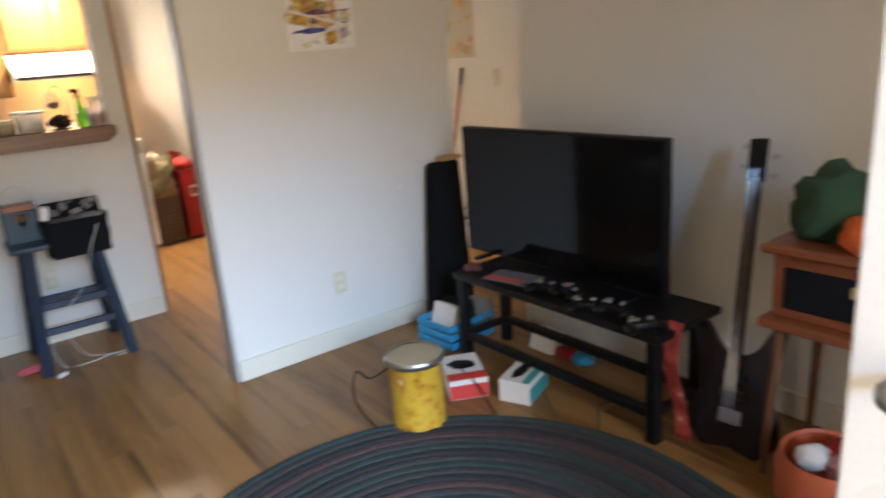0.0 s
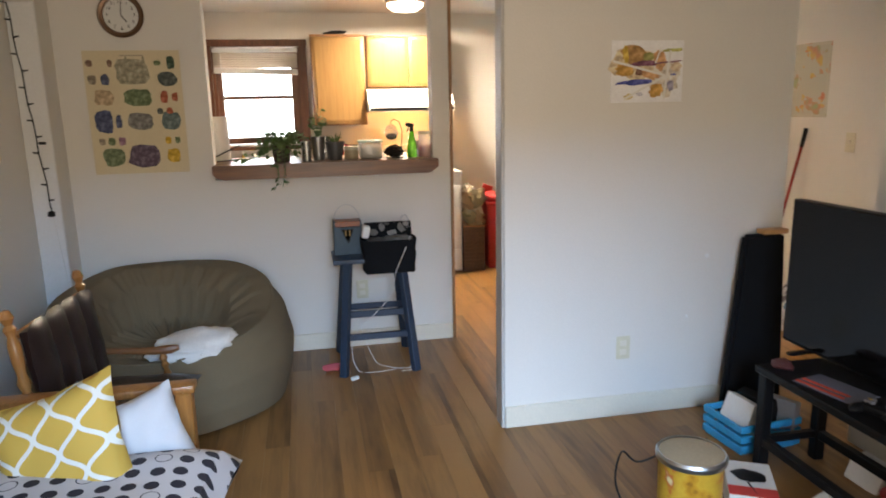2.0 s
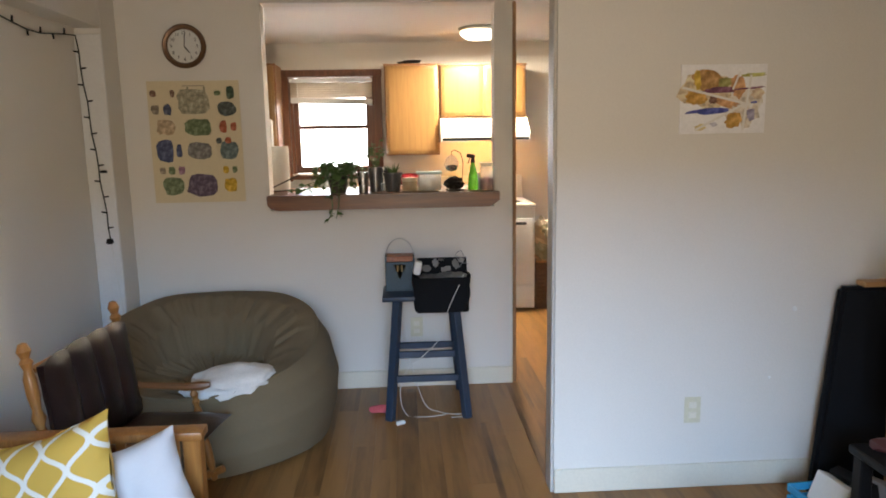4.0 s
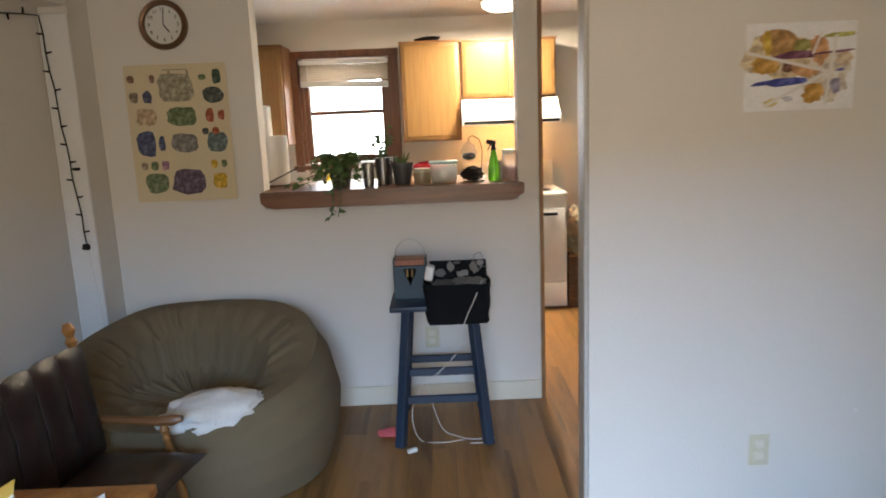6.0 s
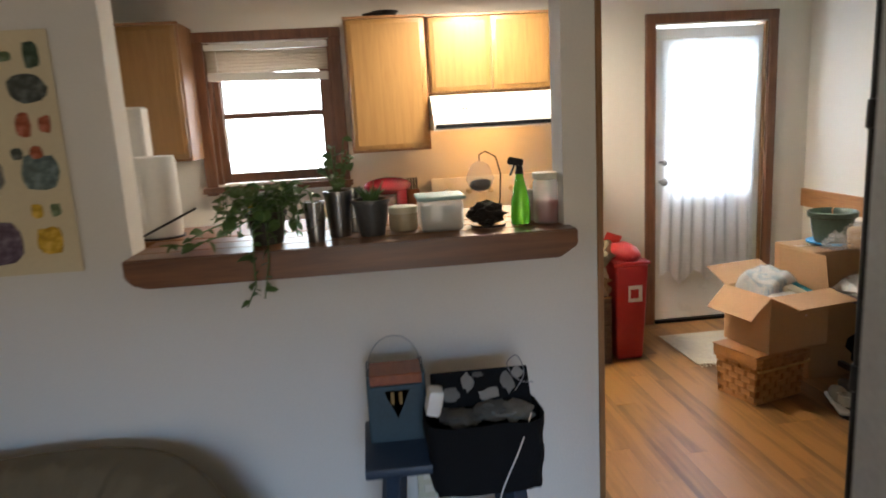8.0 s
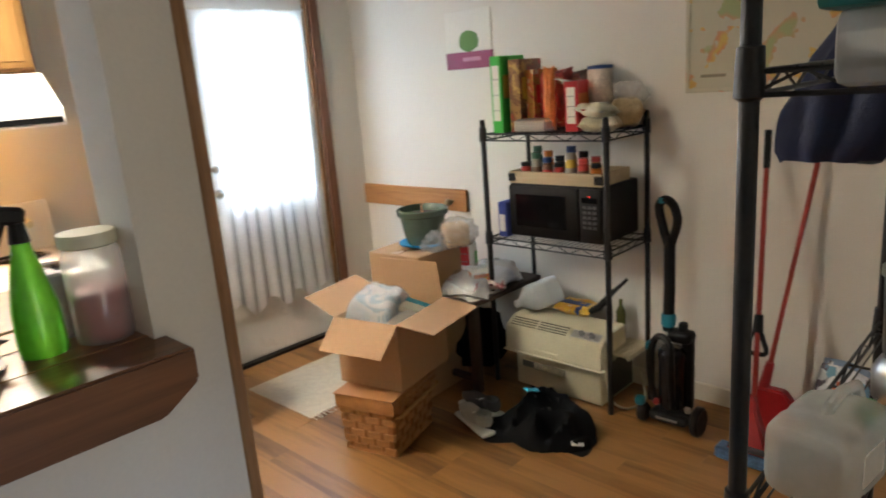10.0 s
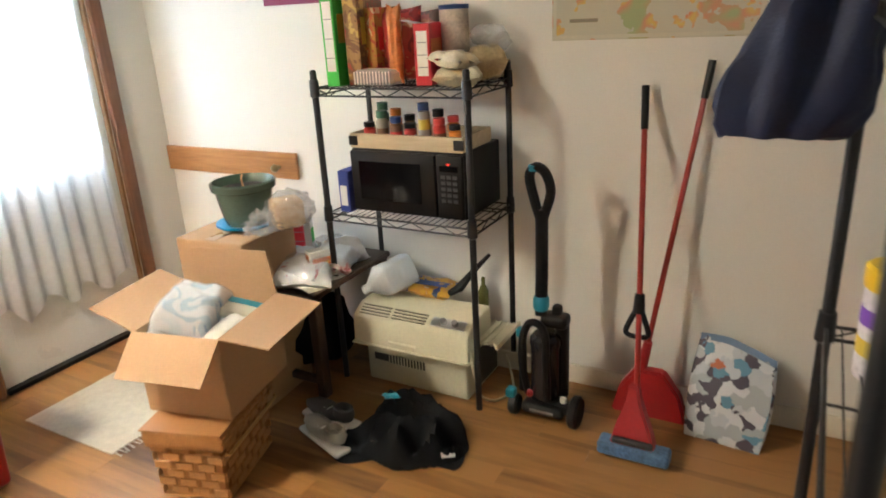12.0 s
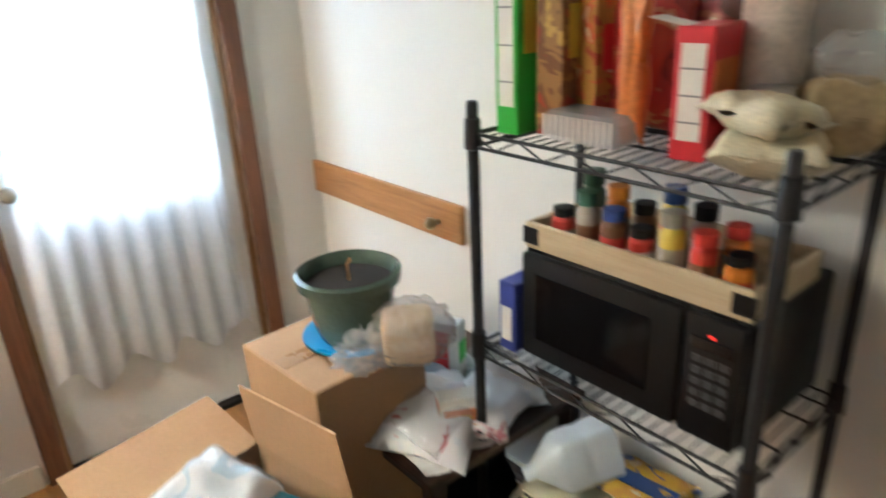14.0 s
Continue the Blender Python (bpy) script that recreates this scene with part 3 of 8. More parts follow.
box(bm, (0.004 + 0.078, -0.004, -0.70), (0.034, 0.016, 0.014), 0.004)
part("plug", bm, BLACK, lights)
bm = B()
box(bm, (0.080, -0.006, -1.072), (0.034, 0.022, 0.03), 0.006)
part("plug", bm, BLACK, lights)
bm = B()
tube(bm, eased([(0.082, 0.0, -1.08), (0.092, 0.002, -1.2), (0.108, 0.002, -1.4), (0.118, 0.002, -1.6)]), 0.0022, 5)
part("extension_cord", bm, PLASTIC_WHITE, lights)

# ---- clock, poster, picture ----
clock = thing("wall_clock", (-0.64, 4.24, 2.035), label="round wall clock with white dial and brown rim", category="clock")
face_turn = pose(0, 0, 0, 90, 0, 0)
bm = B()
lathe(bm, [(0.088, 0.012), (0.094, 0.032), (0.108, 0.036), (0.118, 0.022), (0.116, 0.0), (0.05, 0.0)], seg=48, m=face_turn)
part("rim", bm, mat("bronze_rim", (0.16, 0.09, 0.05), 0.35, metal=0.5), clock)
bm = B()
lathe(bm, [(0, 0.016), (0.091, 0.016), (0.091, 0.010), (0, 0.010)], seg=40, m=face_turn)
part("dial", bm, mat("dial_white", (0.70, 0.70, 0.66), 0.5, var=0.03), clock)


def lettering(text, size, m, material, parent, name="lettering", depth=0.0006):
    cu = bpy.data.curves.new(name, "FONT")
    cu.body, cu.size, cu.extrude, cu.align_x, cu.align_y = text, size, depth, "CENTER", "CENTER"
    tmp = bpy.data.objects.new(name, cu)
    scene.collection.objects.link(tmp)
    me = bpy.data.meshes.new_from_object(tmp.evaluated_get(bpy.context.evaluated_depsgraph_get()))
    bpy.data.objects.remove(tmp)
    me.materials.clear()
    me.materials.append(material)
    ob = new(name, me)
    ob.parent = parent
    ob.matrix_local = m
    return ob


for h in range(1, 13):
    a = radians(90 - 30 * h)
    lettering(str(h), 0.025, pose(0.070 * math.cos(a), -0.0168, 0.070 * math.sin(a), 90, 0, 0), BLACK, clock, "numeral")
for L, ang, w in ((0.045, 142, 0.006), (0.068, 5, 0.004)):
    bm = B()
    box(bm, (0, 0, L / 2), (w, 0.002, L), 0.0005)
    hd = part("clock_hand", bm, BLACK, clock)
    hd.matrix_local = pose(0, -0.0185, 0, 0, ang, 0)

poster = thing("mineral_poster", (-0.61, 4.2305, 1.505), label="cream paper poster with rows of painted minerals", category="poster")
bm = B()
sheet(bm, 10, 12, lambda u, v: Vector(((u - 0.5) * 0.50, -0.003 - 0.002 * math.sin(u * 5 + v * 3) ** 2 - 0.004 * (abs(u - 0.5) * 2) ** 6, (v - 0.5) * 0.67)), 0.0008)
part("sheet", bm, POSTER, poster)
STONE = {}


def stone(u, v, w, h, color, seed):
    if color not in STONE:
        STONE[color] = pattern("mineral_tint", lambda nt, co: tint(nt, co, color), 0.8)
    bm = B()
    n = 14
    rim = []
    for i in range(n):
        a = 2 * math.pi * i / n
        k = 1 + 0.22 * noise.noise(Vector((math.cos(a) * 1.6 + seed, math.sin(a) * 1.6, seed * 0.7)))
        q = (abs(math.cos(a)) ** 6 + abs(math.sin(a)) ** 6) ** (-1 / 9)
        rim.append((w * 0.5 * k * q * math.cos(a), h * 0.5 * k * q * math.sin(a)))
    f_, b_ = [bm.verts.new((p, 0, q)) for p, q in rim], [bm.verts.new((p, 0.001, q)) for p, q in rim]
    mid = bm.verts.new((0, -0.0002, 0))
    for i in range(n):
        k = (i + 1) % n
        bm.faces.new((f_[i], f_[k], mid))
        bm.faces.new((f_[k], f_[i], b_[i], b_[k]))
    ob = part("painted_mineral", bm, STONE[color], poster, smooth=0)
    ob.location = ((u - 0.5) * 0.50, -0.0095, (0.5 - v) * 0.67)


def tint(nt, co, color):
    n = nt.nodes.new("ShaderNodeTexNoise")
    n.inputs["Scale"].default_value, n.inputs["Detail"].default_value = 45.0, 4.0
    nt.links.new(co, n.inputs["Vector"])
    d, l = [c * 0.6 for c in color], [min(c * 1.4 + 0.06, 0.8) for c in color]
    return ramp_of(nt, n.outputs[0], [(0.32, d), (0.5, color), (0.68, l)])


BRN, GRN, BLU, PUR, YEL, DRK, SND, RDB, PNK = (0.20, 0.12, 0.08), (0.13, 0.17, 0.08), (0.07, 0.085, 0.16), (0.12, 0.085, 0.12), (0.55, 0.34, 0.03), (0.07, 0.08, 0.07), (0.45, 0.33, 0.20), (0.34, 0.09, 0.04), (0.30, 0.16, 0.22)
s_ = 0.0
for v, row in ((0.10, [(0.06, .07, .05, BRN), (0.27, .05, .06, BRN), (0.76, .07, .04, GRN), (0.90, .085, .10, (0.04, 0.07, 0.04))]),
               (0.17, [(0.49, .34, .20, (0.32, 0.29, 0.20))]),
               (0.23, [(0.075, .085, .075, (0.22, 0.18, 0.13)), (0.205, .085, .09, (0.07, 0.08, 0.13)), (0.85, .19, .12, DRK)]),
               (0.375, [(0.17, .205, .12, SND), (0.52, .30, .14, GRN), (0.80, .085, .10, RDB), (0.915, .065, .065, RDB)]),
               (0.49, [(0.745, .06, .05, DRK), (0.845, .07, .06, RDB)]),
               (0.57, [(0.15, .185, .18, BLU), (0.30, .065, .11, BLU), (0.53, .27, .13, (0.20, 0.19, 0.17)), (0.85, .205, .145, (0.12, 0.16, 0.15))]),
               (0.73, [(0.105, .065, .055, (0.30, 0.24, 0.17)), (0.205, .075, .065, GRN), (0.315, .07, .07, PNK), (0.80, .065, .06, YEL), (0.90, .055, .055, GRN)]),
               (0.86, [(0.215, .22, .14, (0.15, 0.19, 0.10)), (0.53, .33, .19, PUR), (0.845, .145, .11, YEL)])):
    for u, w, h, c in row:
        s_ += 1.37
        stone(u, v, w * 0.50, h * 0.67, c, s_)
for u, h in ((0.44, 0.11), (0.62, 0.10), (0.52, 0.06)):
    stone(u, 0.10, 0.012, h * 0.67, (0.32, 0.29, 0.20), u * 9)
bm = B()
span(bm, (-0.06, -0.0102, 0.305), (0.06, -0.0092, 0.311), 0)
part("title_bar", bm, flat("faded_ink", (0.38, 0.33, 0.25)), poster, "illegible printed title line")

art = thing("abstract_painting", (1.867, 2.955, 1.638), label="unframed abstract painting in ochre, blue and white", category="painting")
bm = B()
box(bm, (0, -0.004, 0), (0.338, 0.007, 0.262), 0.001)
part("canvas", bm, mat("watercolour_paper", (0.84, 0.83, 0.82), 0.8, var=0.10, scale=9, bump=0.03), art)
def smear(x_, z_, w, h, color, lean=0.0):
    """A loose dab of paint with a ragged outline."""
    global dab
    dab += 1
    if color not in STONE:
        STONE[color] = pattern("paint_dab", lambda nt, co: tint(nt, co, color), 0.7)
    bm = B()
    rim, n = [], 18
    for i in range(n):
        a = 2 * math.pi * i / n
        k = 1 + 0.5 * noise.noise(Vector((math.cos(a) * 2.3 + dab, math.sin(a) * 2.3, dab * 0.7)))
        p, q = w * 0.5 * k * math.cos(a), h * 0.5 * k * math.sin(a)
        c, t = math.cos(radians(lean)), math.sin(radians(lean))
        rim.append((p * c - q * t, p * t + q * c))
    lo = -0.0082 - 0.00005 * dab
    f_, b_ = [bm.verts.new((p, lo, q)) for p, q in rim], [bm.verts.new((p, -0.0076, q)) for p, q in rim]
    bm.faces.new(f_)
    for i in range(n):
        k = (i + 1) % n
        bm.faces.new((f_[k], f_[i], b_[i], b_[k]))
    bmesh.ops.recalc_face_normals(bm, faces=bm.faces)
    part("brush_stroke", bm, STONE[color], art, smooth=0).location = (x_, 0, z_)


dab = 0
OCH, ORG, MAR, ULT = (0.50, 0.27, 0.05), (0.58, 0.30, 0.13), (0.16, 0.05, 0.09), (0.045, 0.06, 0.27)
WASH = (0.66, 0.52, 0.33)
for x_, z_, w, h, c, lean in ((-0.05, 0.03, 0.22, 0.14, WASH, -5), (0.08, -0.03, 0.14, 0.15, (0.70, 0.62, 0.50), 10), (-0.063, 0.070, 0.14, 0.075, (0.40, 0.22, 0.07), -10), (-0.104, 0.070, 0.026, 0.080, (0.62, 0.40, 0.05), 4), (0.004, 0.062, 0.075, 0.036, (0.28, 0.26, 0.07), 6), (0.055, 0.050, 0.055, 0.090, ORG, 12),
                              (-0.105, 0.006, 0.085, 0.050, OCH, -8), (0.005, -0.012, 0.11, 0.034, ORG, -12), (-0.042, -0.002, 0.030, 0.032, (0.14, 0.06, 0.03), 20), (0.042, -0.080, 0.070, 0.058, OCH, 30), (0.110, -0.062, 0.034, 0.050, (0.30, 0.27, 0.36), 8),
                              (0.135, 0.022, 0.050, 0.045, (0.64, 0.48, 0.32), 0), (-0.088, -0.106, 0.046, 0.024, (0.64, 0.50, 0.22), 20), (0.118, 0.090, 0.100, 0.014, (0.42, 0.40, 0.10), 3), (-0.012, 0.034, 0.150, 0.024, MAR, 0), (0.105, 0.040, 0.130, 0.007, MAR, 4),
                              (-0.055, -0.045, 0.175, 0.024, ULT, 3), (0.122, -0.014, 0.026, 0.009, ULT, 5), (-0.035, -0.095, 0.028, 0.016, (0.45, 0.44, 0.48), 0)):
    smear(x_, z_, w, h, c, lean)
for a, b, w in (((-0.165, 0.045), (0.085, -0.018), 0.009), ((-0.11, -0.118), (0.085, -0.018), 0.009), ((0.060, 0.10), (0.035, 0.035), 0.007), ((0.105, 0.09), (0.080, -0.12), 0.009)):
    bm = B()
    d = math.degrees(math.atan2(b[1] - a[1], b[0] - a[0]))
    box(bm, ((a[0] + b[0]) / 2, -0.0095, (a[1] + b[1]) / 2), (math.dist(a, b), 0.0010, w), 0, turn=(0, -d, 0))
    part("brush_stroke", bm, PAPER, art, "white masked line")

for x_, z_, r in ((2.16, 0.76, 0.011), (2.07, 0.47, 0.007)):
    bm = B()
    lathe(bm, [(0, 0.0012), (r * 0.7, 0.001), (r, 0.0)], seg=12, m=pose(x_, AY - 0.0005, z_, 90, 0, 0))
    tagged(obj("filler_spot", bm, WHITE, fixed=True), "small white spot of wall filler on the partition", "wall patch")

# ---- bean bag chair ----
bean = thing("bean_bag_chair", (-0.42, 3.635, 0), 8, "large olive suede bean bag chair with gathered back", "bean bag")


def bean_pt(u, v):
    a = 2 * math.pi * u
    fr = 0.5 - 0.5 * math.sin(a)          # 1 at the front (-y), 0 at the back
    rim = 0.65 - 0.275 * fr ** 1.3
    crease = math.sin(a * 23 + 5 * noise.noise(Vector((math.cos(a) * 2, math.sin(a) * 2, 0))))
    prof = [(0.50, 0.0), (0.585, 0.02), (0.625, rim * 0.32), (0.635, rim * 0.58), (0.60, rim * 0.84), (0.53, rim), (0.43, rim - 0.015), (0.32, rim - 0.10 + 0.04 * fr), (0.25, 0.36), (0.14, 0.325), (0.0, 0.32)]
    t = v * (len(prof) - 1)
    i = min(int(t), len(prof) - 2)
    f = t - i
    f = f * f * (3 - 2 * f)
    r = prof[i][0] * (1 - f) + prof[i + 1][0] * f
    z = prof[i][1] * (1 - f) + prof[i + 1][1] * f
    inner = min(max((v - 0.53) / 0.14, 0), 1) * min(max((0.97 - v) / 0.2, 0), 1)
    crease += 0.55 * math.sin(a * 51 + 9 * noise.noise(Vector((math.cos(a) * 3, math.sin(a) * 3, v * 2))))
    k = 0.019 * crease * inner * (1 - 0.6 * fr)
    wob = 0.02 * noise.noise(Vector((math.cos(a) * 1.5, math.sin(a) * 1.5, v * 3)))
    z += k + (wob if v > 0.1 else 0)
    r += k * 0.6 + wob
    return Vector((r * math.cos(a), 0.885 * r * math.sin(a), max(z, 0)))


bm = B()
sheet(bm, 220, 48, bean_pt)
bmesh.ops.remove_doubles(bm, verts=bm.verts, dist=0.0005)
bmesh.ops.recalc_face_normals(bm, faces=bm.faces)
part("shell", bm, OLIVE, bean, smooth=60)
bm = B()
tube(bm, [bean_pt(i / 60, 0.48) + Vector((0, 0, 0.004)) for i in range(60)], 0.005, 5, True)
part("piping", bm, OLIVE, bean)

bm = B()
blob(bm, (-0.235, 3.30, 0.405), (0.200, 0.125, 0.065), 0.24, 2.4, 4, 4.0, (8, -4, 20))
tagged(obj("fleece_throw", bm, FLEECE, smooth=60), "crumpled white fleece throw on the bean bag", "throw")

# ---- rocking chair ----
rock = thing("rocking_chair", (-0.470, 2.765, 0), -5, "turned honey-wood rocking chair with dark brown leather back", "rocking chair")
AGED = wood("aged_honey_wood", (0.24, 0.095, 0.028), (0.12, 0.045, 0.015), 0.35, axis=0, rnd=0.1)
TURNED = [(0.014, 0), (0.02, 0.03), (0.014, 0.06), (0.02, 0.10), (0.02, 0.22), (0.013, 0.25), (0.021, 0.28), (0.013, 0.31), (0.019, 0.36), (0.019, 0.42), (0.012, 0.45), (0.02, 0.475), (0.012, 0.49), (0.021, 0.515), (0.012, 0.54), (0.0, 0.545)]


def post_between(name, a, b, parent, k=1.0):
    a, b = Vector(a), Vector(b)
    L = (b - a).length
    bm = B()
    m = Matrix.Translation(a) @ (b - a).to_track_quat("Z", "Y").to_matrix().to_4x4()
    lathe(bm, [(r * k, z / 0.545 * L) for r, z in [(0, 0)] + TURNED], seg=12, m=m)
    return part(name, bm, HONEY, parent)


for y in (-0.29, 0.29):
    post_between("back_post", (-0.115, y, 0.30), (-0.172, y, 0.84), rock, 1.1)
    bm = B()
    rod(bm, (-0.07, y, 0.06), (-0.11, y, 0.33), 0.016, 0.018)
    part("leg", bm, HONEY, rock)
    post_between("leg", (0.20, y, 0.05), (0.135, y, 0.455), rock, 0.85)
    bm = B()
    tube(bm, [(-0.38 + 0.062 * i, y, 0.03 + 0.20 * ((i - 5) / 5) ** 2 * 0.35) for i in range(11)], 0.018, 6)
    part("rocker", bm, HONEY, rock)
    bm = B()
    tube(bm, [(-0.13, y, 0.478), (0.02, y, 0.470), (0.11, y, 0.466), (0.17, y * 1.02, 0.468), (0.205, y * 1.04, 0.472)], [0.013, 0.015, 0.018, 0.021, 0.012], 8)
    part("armrest", bm, AGED, rock)
bm = B()
box(bm, (-0.165, 0, 0.735), (0.022, 0.55, 0.03), 0.01, turn=(0, -6, 0))
part("crest_rail", bm, HONEY, rock)
bm = B()


def back_pt(u, v):
    puff = math.sin(math.pi * v) ** 0.3 * math.sin(math.pi * u) ** 0.25
    x_ = -0.118 - 0.042 * v + 0.012 + 0.030 * puff * abs(math.sin(math.pi * 4 * u)) ** 0.6
    return Vector((x_ + 0.004 * noise.noise(Vector((u * 7, v * 5, 3))), (u - 0.5) * 0.535, 0.375 + 0.385 * v - 0.012 * (2 * u - 1) ** 2 * v))


sheet(bm, 48, 20, back_pt, 0.03)
part("back_panel", bm, LEATHER, rock, smooth=60)
bm = B()
cushion(bm, (0.10, 0, 0.355), 0.40, 0.54, 0.10, n=10)
part("seat", bm, LEATHER, rock)

# ---- wooden chair with cushions ----
futon = thing("futon_chair", (-0.45, 1.86, 0), 0, "honey-wood slatted chair with polka-dot cushions", "armchair")
for y in (-0.44, 0.53):
    bm = B()
    box(bm, (-0.05, y, 0.55), (0.90, 0.075, 0.028), 0.006, seg=2)
    part("armrest", bm, HONEY, futon)
    bm = B()
    box(bm, (-0.05, y, 0.20), (0.86, 0.03, 0.05), 0.004)
    part("side_rail", bm, HONEY, futon)
    for i in range(9):
        bm = B()
        box(bm, (0.30 - 0.085 * i, y, 0.38), (0.03, 0.016, 0.31), 0.003)
        part("slat", bm, HONEY, futon)
    for x_ in (0.36, -0.46):
        bm = B()
        box(bm, (x_, y, 0.268), (0.055, 0.055, 0.535), 0.005)
        part("leg", bm, HONEY, futon)
bm = B()
box(bm, (-0.05, 0.045, 0.20), (0.8, 0.95, 0.04), 0.004)
part("seat_base", bm, HONEY, futon)
bm = B()
cushion(bm, (0.06, -0.02, 0.33), 0.98, 0.82, 0.26, n=22, puff=0.35, wob=0.02)
part("seat_cushion", bm, DOTS, futon, "white cushion with black polka dots")
bm = B()
cushion(bm, (-0.40, -0.04, 0.62), 0.62, 0.78, 0.22, turn=(0, -72, 0), n=18, puff=0.4)
part("back_cushion", bm, DOTS, futon, "white cushion with black polka dots")


def pillow(name, at, turn, w, t, material, label, seed):
    bm = B()
    cushion(bm, (0, 0, 0), w, w, t, n=18, seed=seed, wob=0.012)
    ob = obj(name, bm, material, smooth=70)
    ob.matrix_world = pose(*settle(at), *turn)
    return tagged(ob, label, "pillow")


pillow("throw_pillow", (-0.39, 2.10, 0.485), (66, -20, -8), 0.42, 0.13, TRELLIS, "mustard throw pillow with a white trellis print", 1)
pillow("throw_pillow", (-0.195, 2.205, 0.465), (72, -16, 14), 0.285, 0.11, mat("white_cotton", (0.53, 0.53, 0.54), 0.9, var=0.04, fine=260), "plain white cotton throw pillow", 5)

# ---- stool and what stands on it ----
stool = thing("step_stool", (0.68, 3.95, 0), 0, "dark blue painted wooden bar stool by the half wall", "stool")
TOPZ = 0.63
bm = B()
box(bm, (0, 0, TOPZ + 0.012), (0.46, 0.30, 0.026), 0.006, seg=2)
part("seat", bm, BLUEPAINT, stool)
for sx in (-1, 1):
    for sy in (-1, 1):
        bm = B()
        a, b = Vector((0.205 * sx, 0.21 * sy, 0)), Vector((0.15 * sx, 0.115 * sy, TOPZ))
        m = Matrix.Translation((a + b) / 2) @ (b - a).to_track_quat("Z", "Y").to_matrix().to_4x4() @ Matrix.Diagonal((0.042, 0.042, (b - a).length, 1))
        vs = bmesh.ops.create_cube(bm, size=1, matrix=m)["verts"]
        bmesh.ops.bevel(bm, geom=list({e for v in vs for e in v.link_edges}), offset=0.003, segments=1, affect="EDGES")
        part("leg", bm, BLUEPAINT, stool)
for z, y in ((0.34, -0.145), (0.215, -0.17), (0.30, 0.145)):
    bm = B()
    box(bm, (0, y, z), (0.36, 0.022, 0.036), 0.003)
    part("rung", bm, BLUEPAINT, stool)
for sx in (-1, 1):
    bm = B()
    box(bm, (0.178 * sx, 0, 0.26), (0.022, 0.31, 0.034), 0.003)
    part("rung", bm, BLUEPAINT, stool)

caddy = thing("tool_caddy", (0.545, 4.02, TOPZ + 0.025), 0, "small teal wooden tool caddy with a bent wire handle", "caddy")
bm = B()
for x_ in (-0.074, 0.074):
    box(bm, (x_, 0, 0.10), (0.012, 0.13, 0.20), 0.003)
for y_ in (-0.06, 0.06):
    box(bm, (0, y_, 0.085), (0.15, 0.012, 0.17), 0.003)
box(bm, (0, 0, 0.006), (0.15, 0.12, 0.012), 0)
part("box", bm, TEALPAINT, caddy)
bm = B()
box(bm, (0, -0.01, 0.185), (0.145, 0.11, 0.03), 0.003)
part("tray", bm, CHERRY, caddy, "orange-brown wooden top tray")
bm = B()
v = [bm.verts.new(p) for p in ((-0.035, -0.068, 0.155), (0.035, -0.068, 0.155), (0.0, -0.068, 0.075))]
bm.faces.new(v)
bmesh.ops.solidify(bm, geom=bm.faces[:], thickness=0.003)
part("emblem", bm, mat("dark_emblem", (0.03, 0.025, 0.02), 0.5), caddy, "dark triangular emblem")
for x_ in (-0.012, 0.010):
    bm = B()
    box(bm, (x_, -0.072, 0.135), (0.010, 0.003, 0.035), 0.001)
    part("emblem_bar", bm, flat("brass_bar", (0.26, 0.16, 0.05)), caddy)
bm = B()
tube(bm, [(0.074 * math.cos(math.pi * i / 14), 0, 0.195 + 0.095 * math.sin(math.pi * i / 14)) for i in range(15)], 0.0022, 5)
part("handle", bm, STEEL, caddy)

bag = thing("fabric_bin", (0.765, 3.90, TOPZ - 0.06), 0, "slumped black fabric bin with cloths and chargers", "bin")
bm = B()


def bagpt(u, v):
    a = 2 * math.pi * u
    c, s = math.cos(a), math.sin(a)
    q = (abs(c) ** 5 + abs(s) ** 5) ** (-1 / 5)
    w = 0.145 + 0.01 * v + 0.008 * noise.noise(Vector((c, s, v * 3)))
    return Vector((w * q * c, 0.095 * q * s - 0.03 + 0.012 * noise.noise(Vector((c * 2, s * 2, v * 2 + 5))), 0.01 + 0.185 * v))


sheet(bm, 40, 8, bagpt, 0.004)
bmesh.ops.remove_doubles(bm, verts=bm.verts, dist=0.0004)
part("bag_body", bm, BLACKCLOTH, bag)
bm = B()
box(bm, (0, -0.03, 0.012), (0.27, 0.17, 0.012), 0.004)
part("base", bm, BLACKCLOTH, bag)
bm = B()
box(bm, (0.01, 0.05, 0.225), (0.27, 0.008, 0.10), 0.003, turn=(-30, 0, 0))
part("flap", bm, BLACKCLOTH, bag)
for i, (x_, z, sx) in enumerate(((-0.06, 0.195, 0.05), (0.03, 0.198, 0.055), (0.09, 0.20, 0.045))):
    bm = B()
    blob(bm, (x_, -0.03 + 0.02 * (i % 2), z - 0.014), (sx, 0.05, 0.016), 0.5, 3.0, 3, i * 3.1)
    part("rag", bm, flat("grey_rag", (0.10 + 0.05 * i, 0.10 + 0.05 * i, 0.09 + 0.045 * i)), bag)
lean = pose(0.01, 0.05, 0.225, -30, 0, 0)
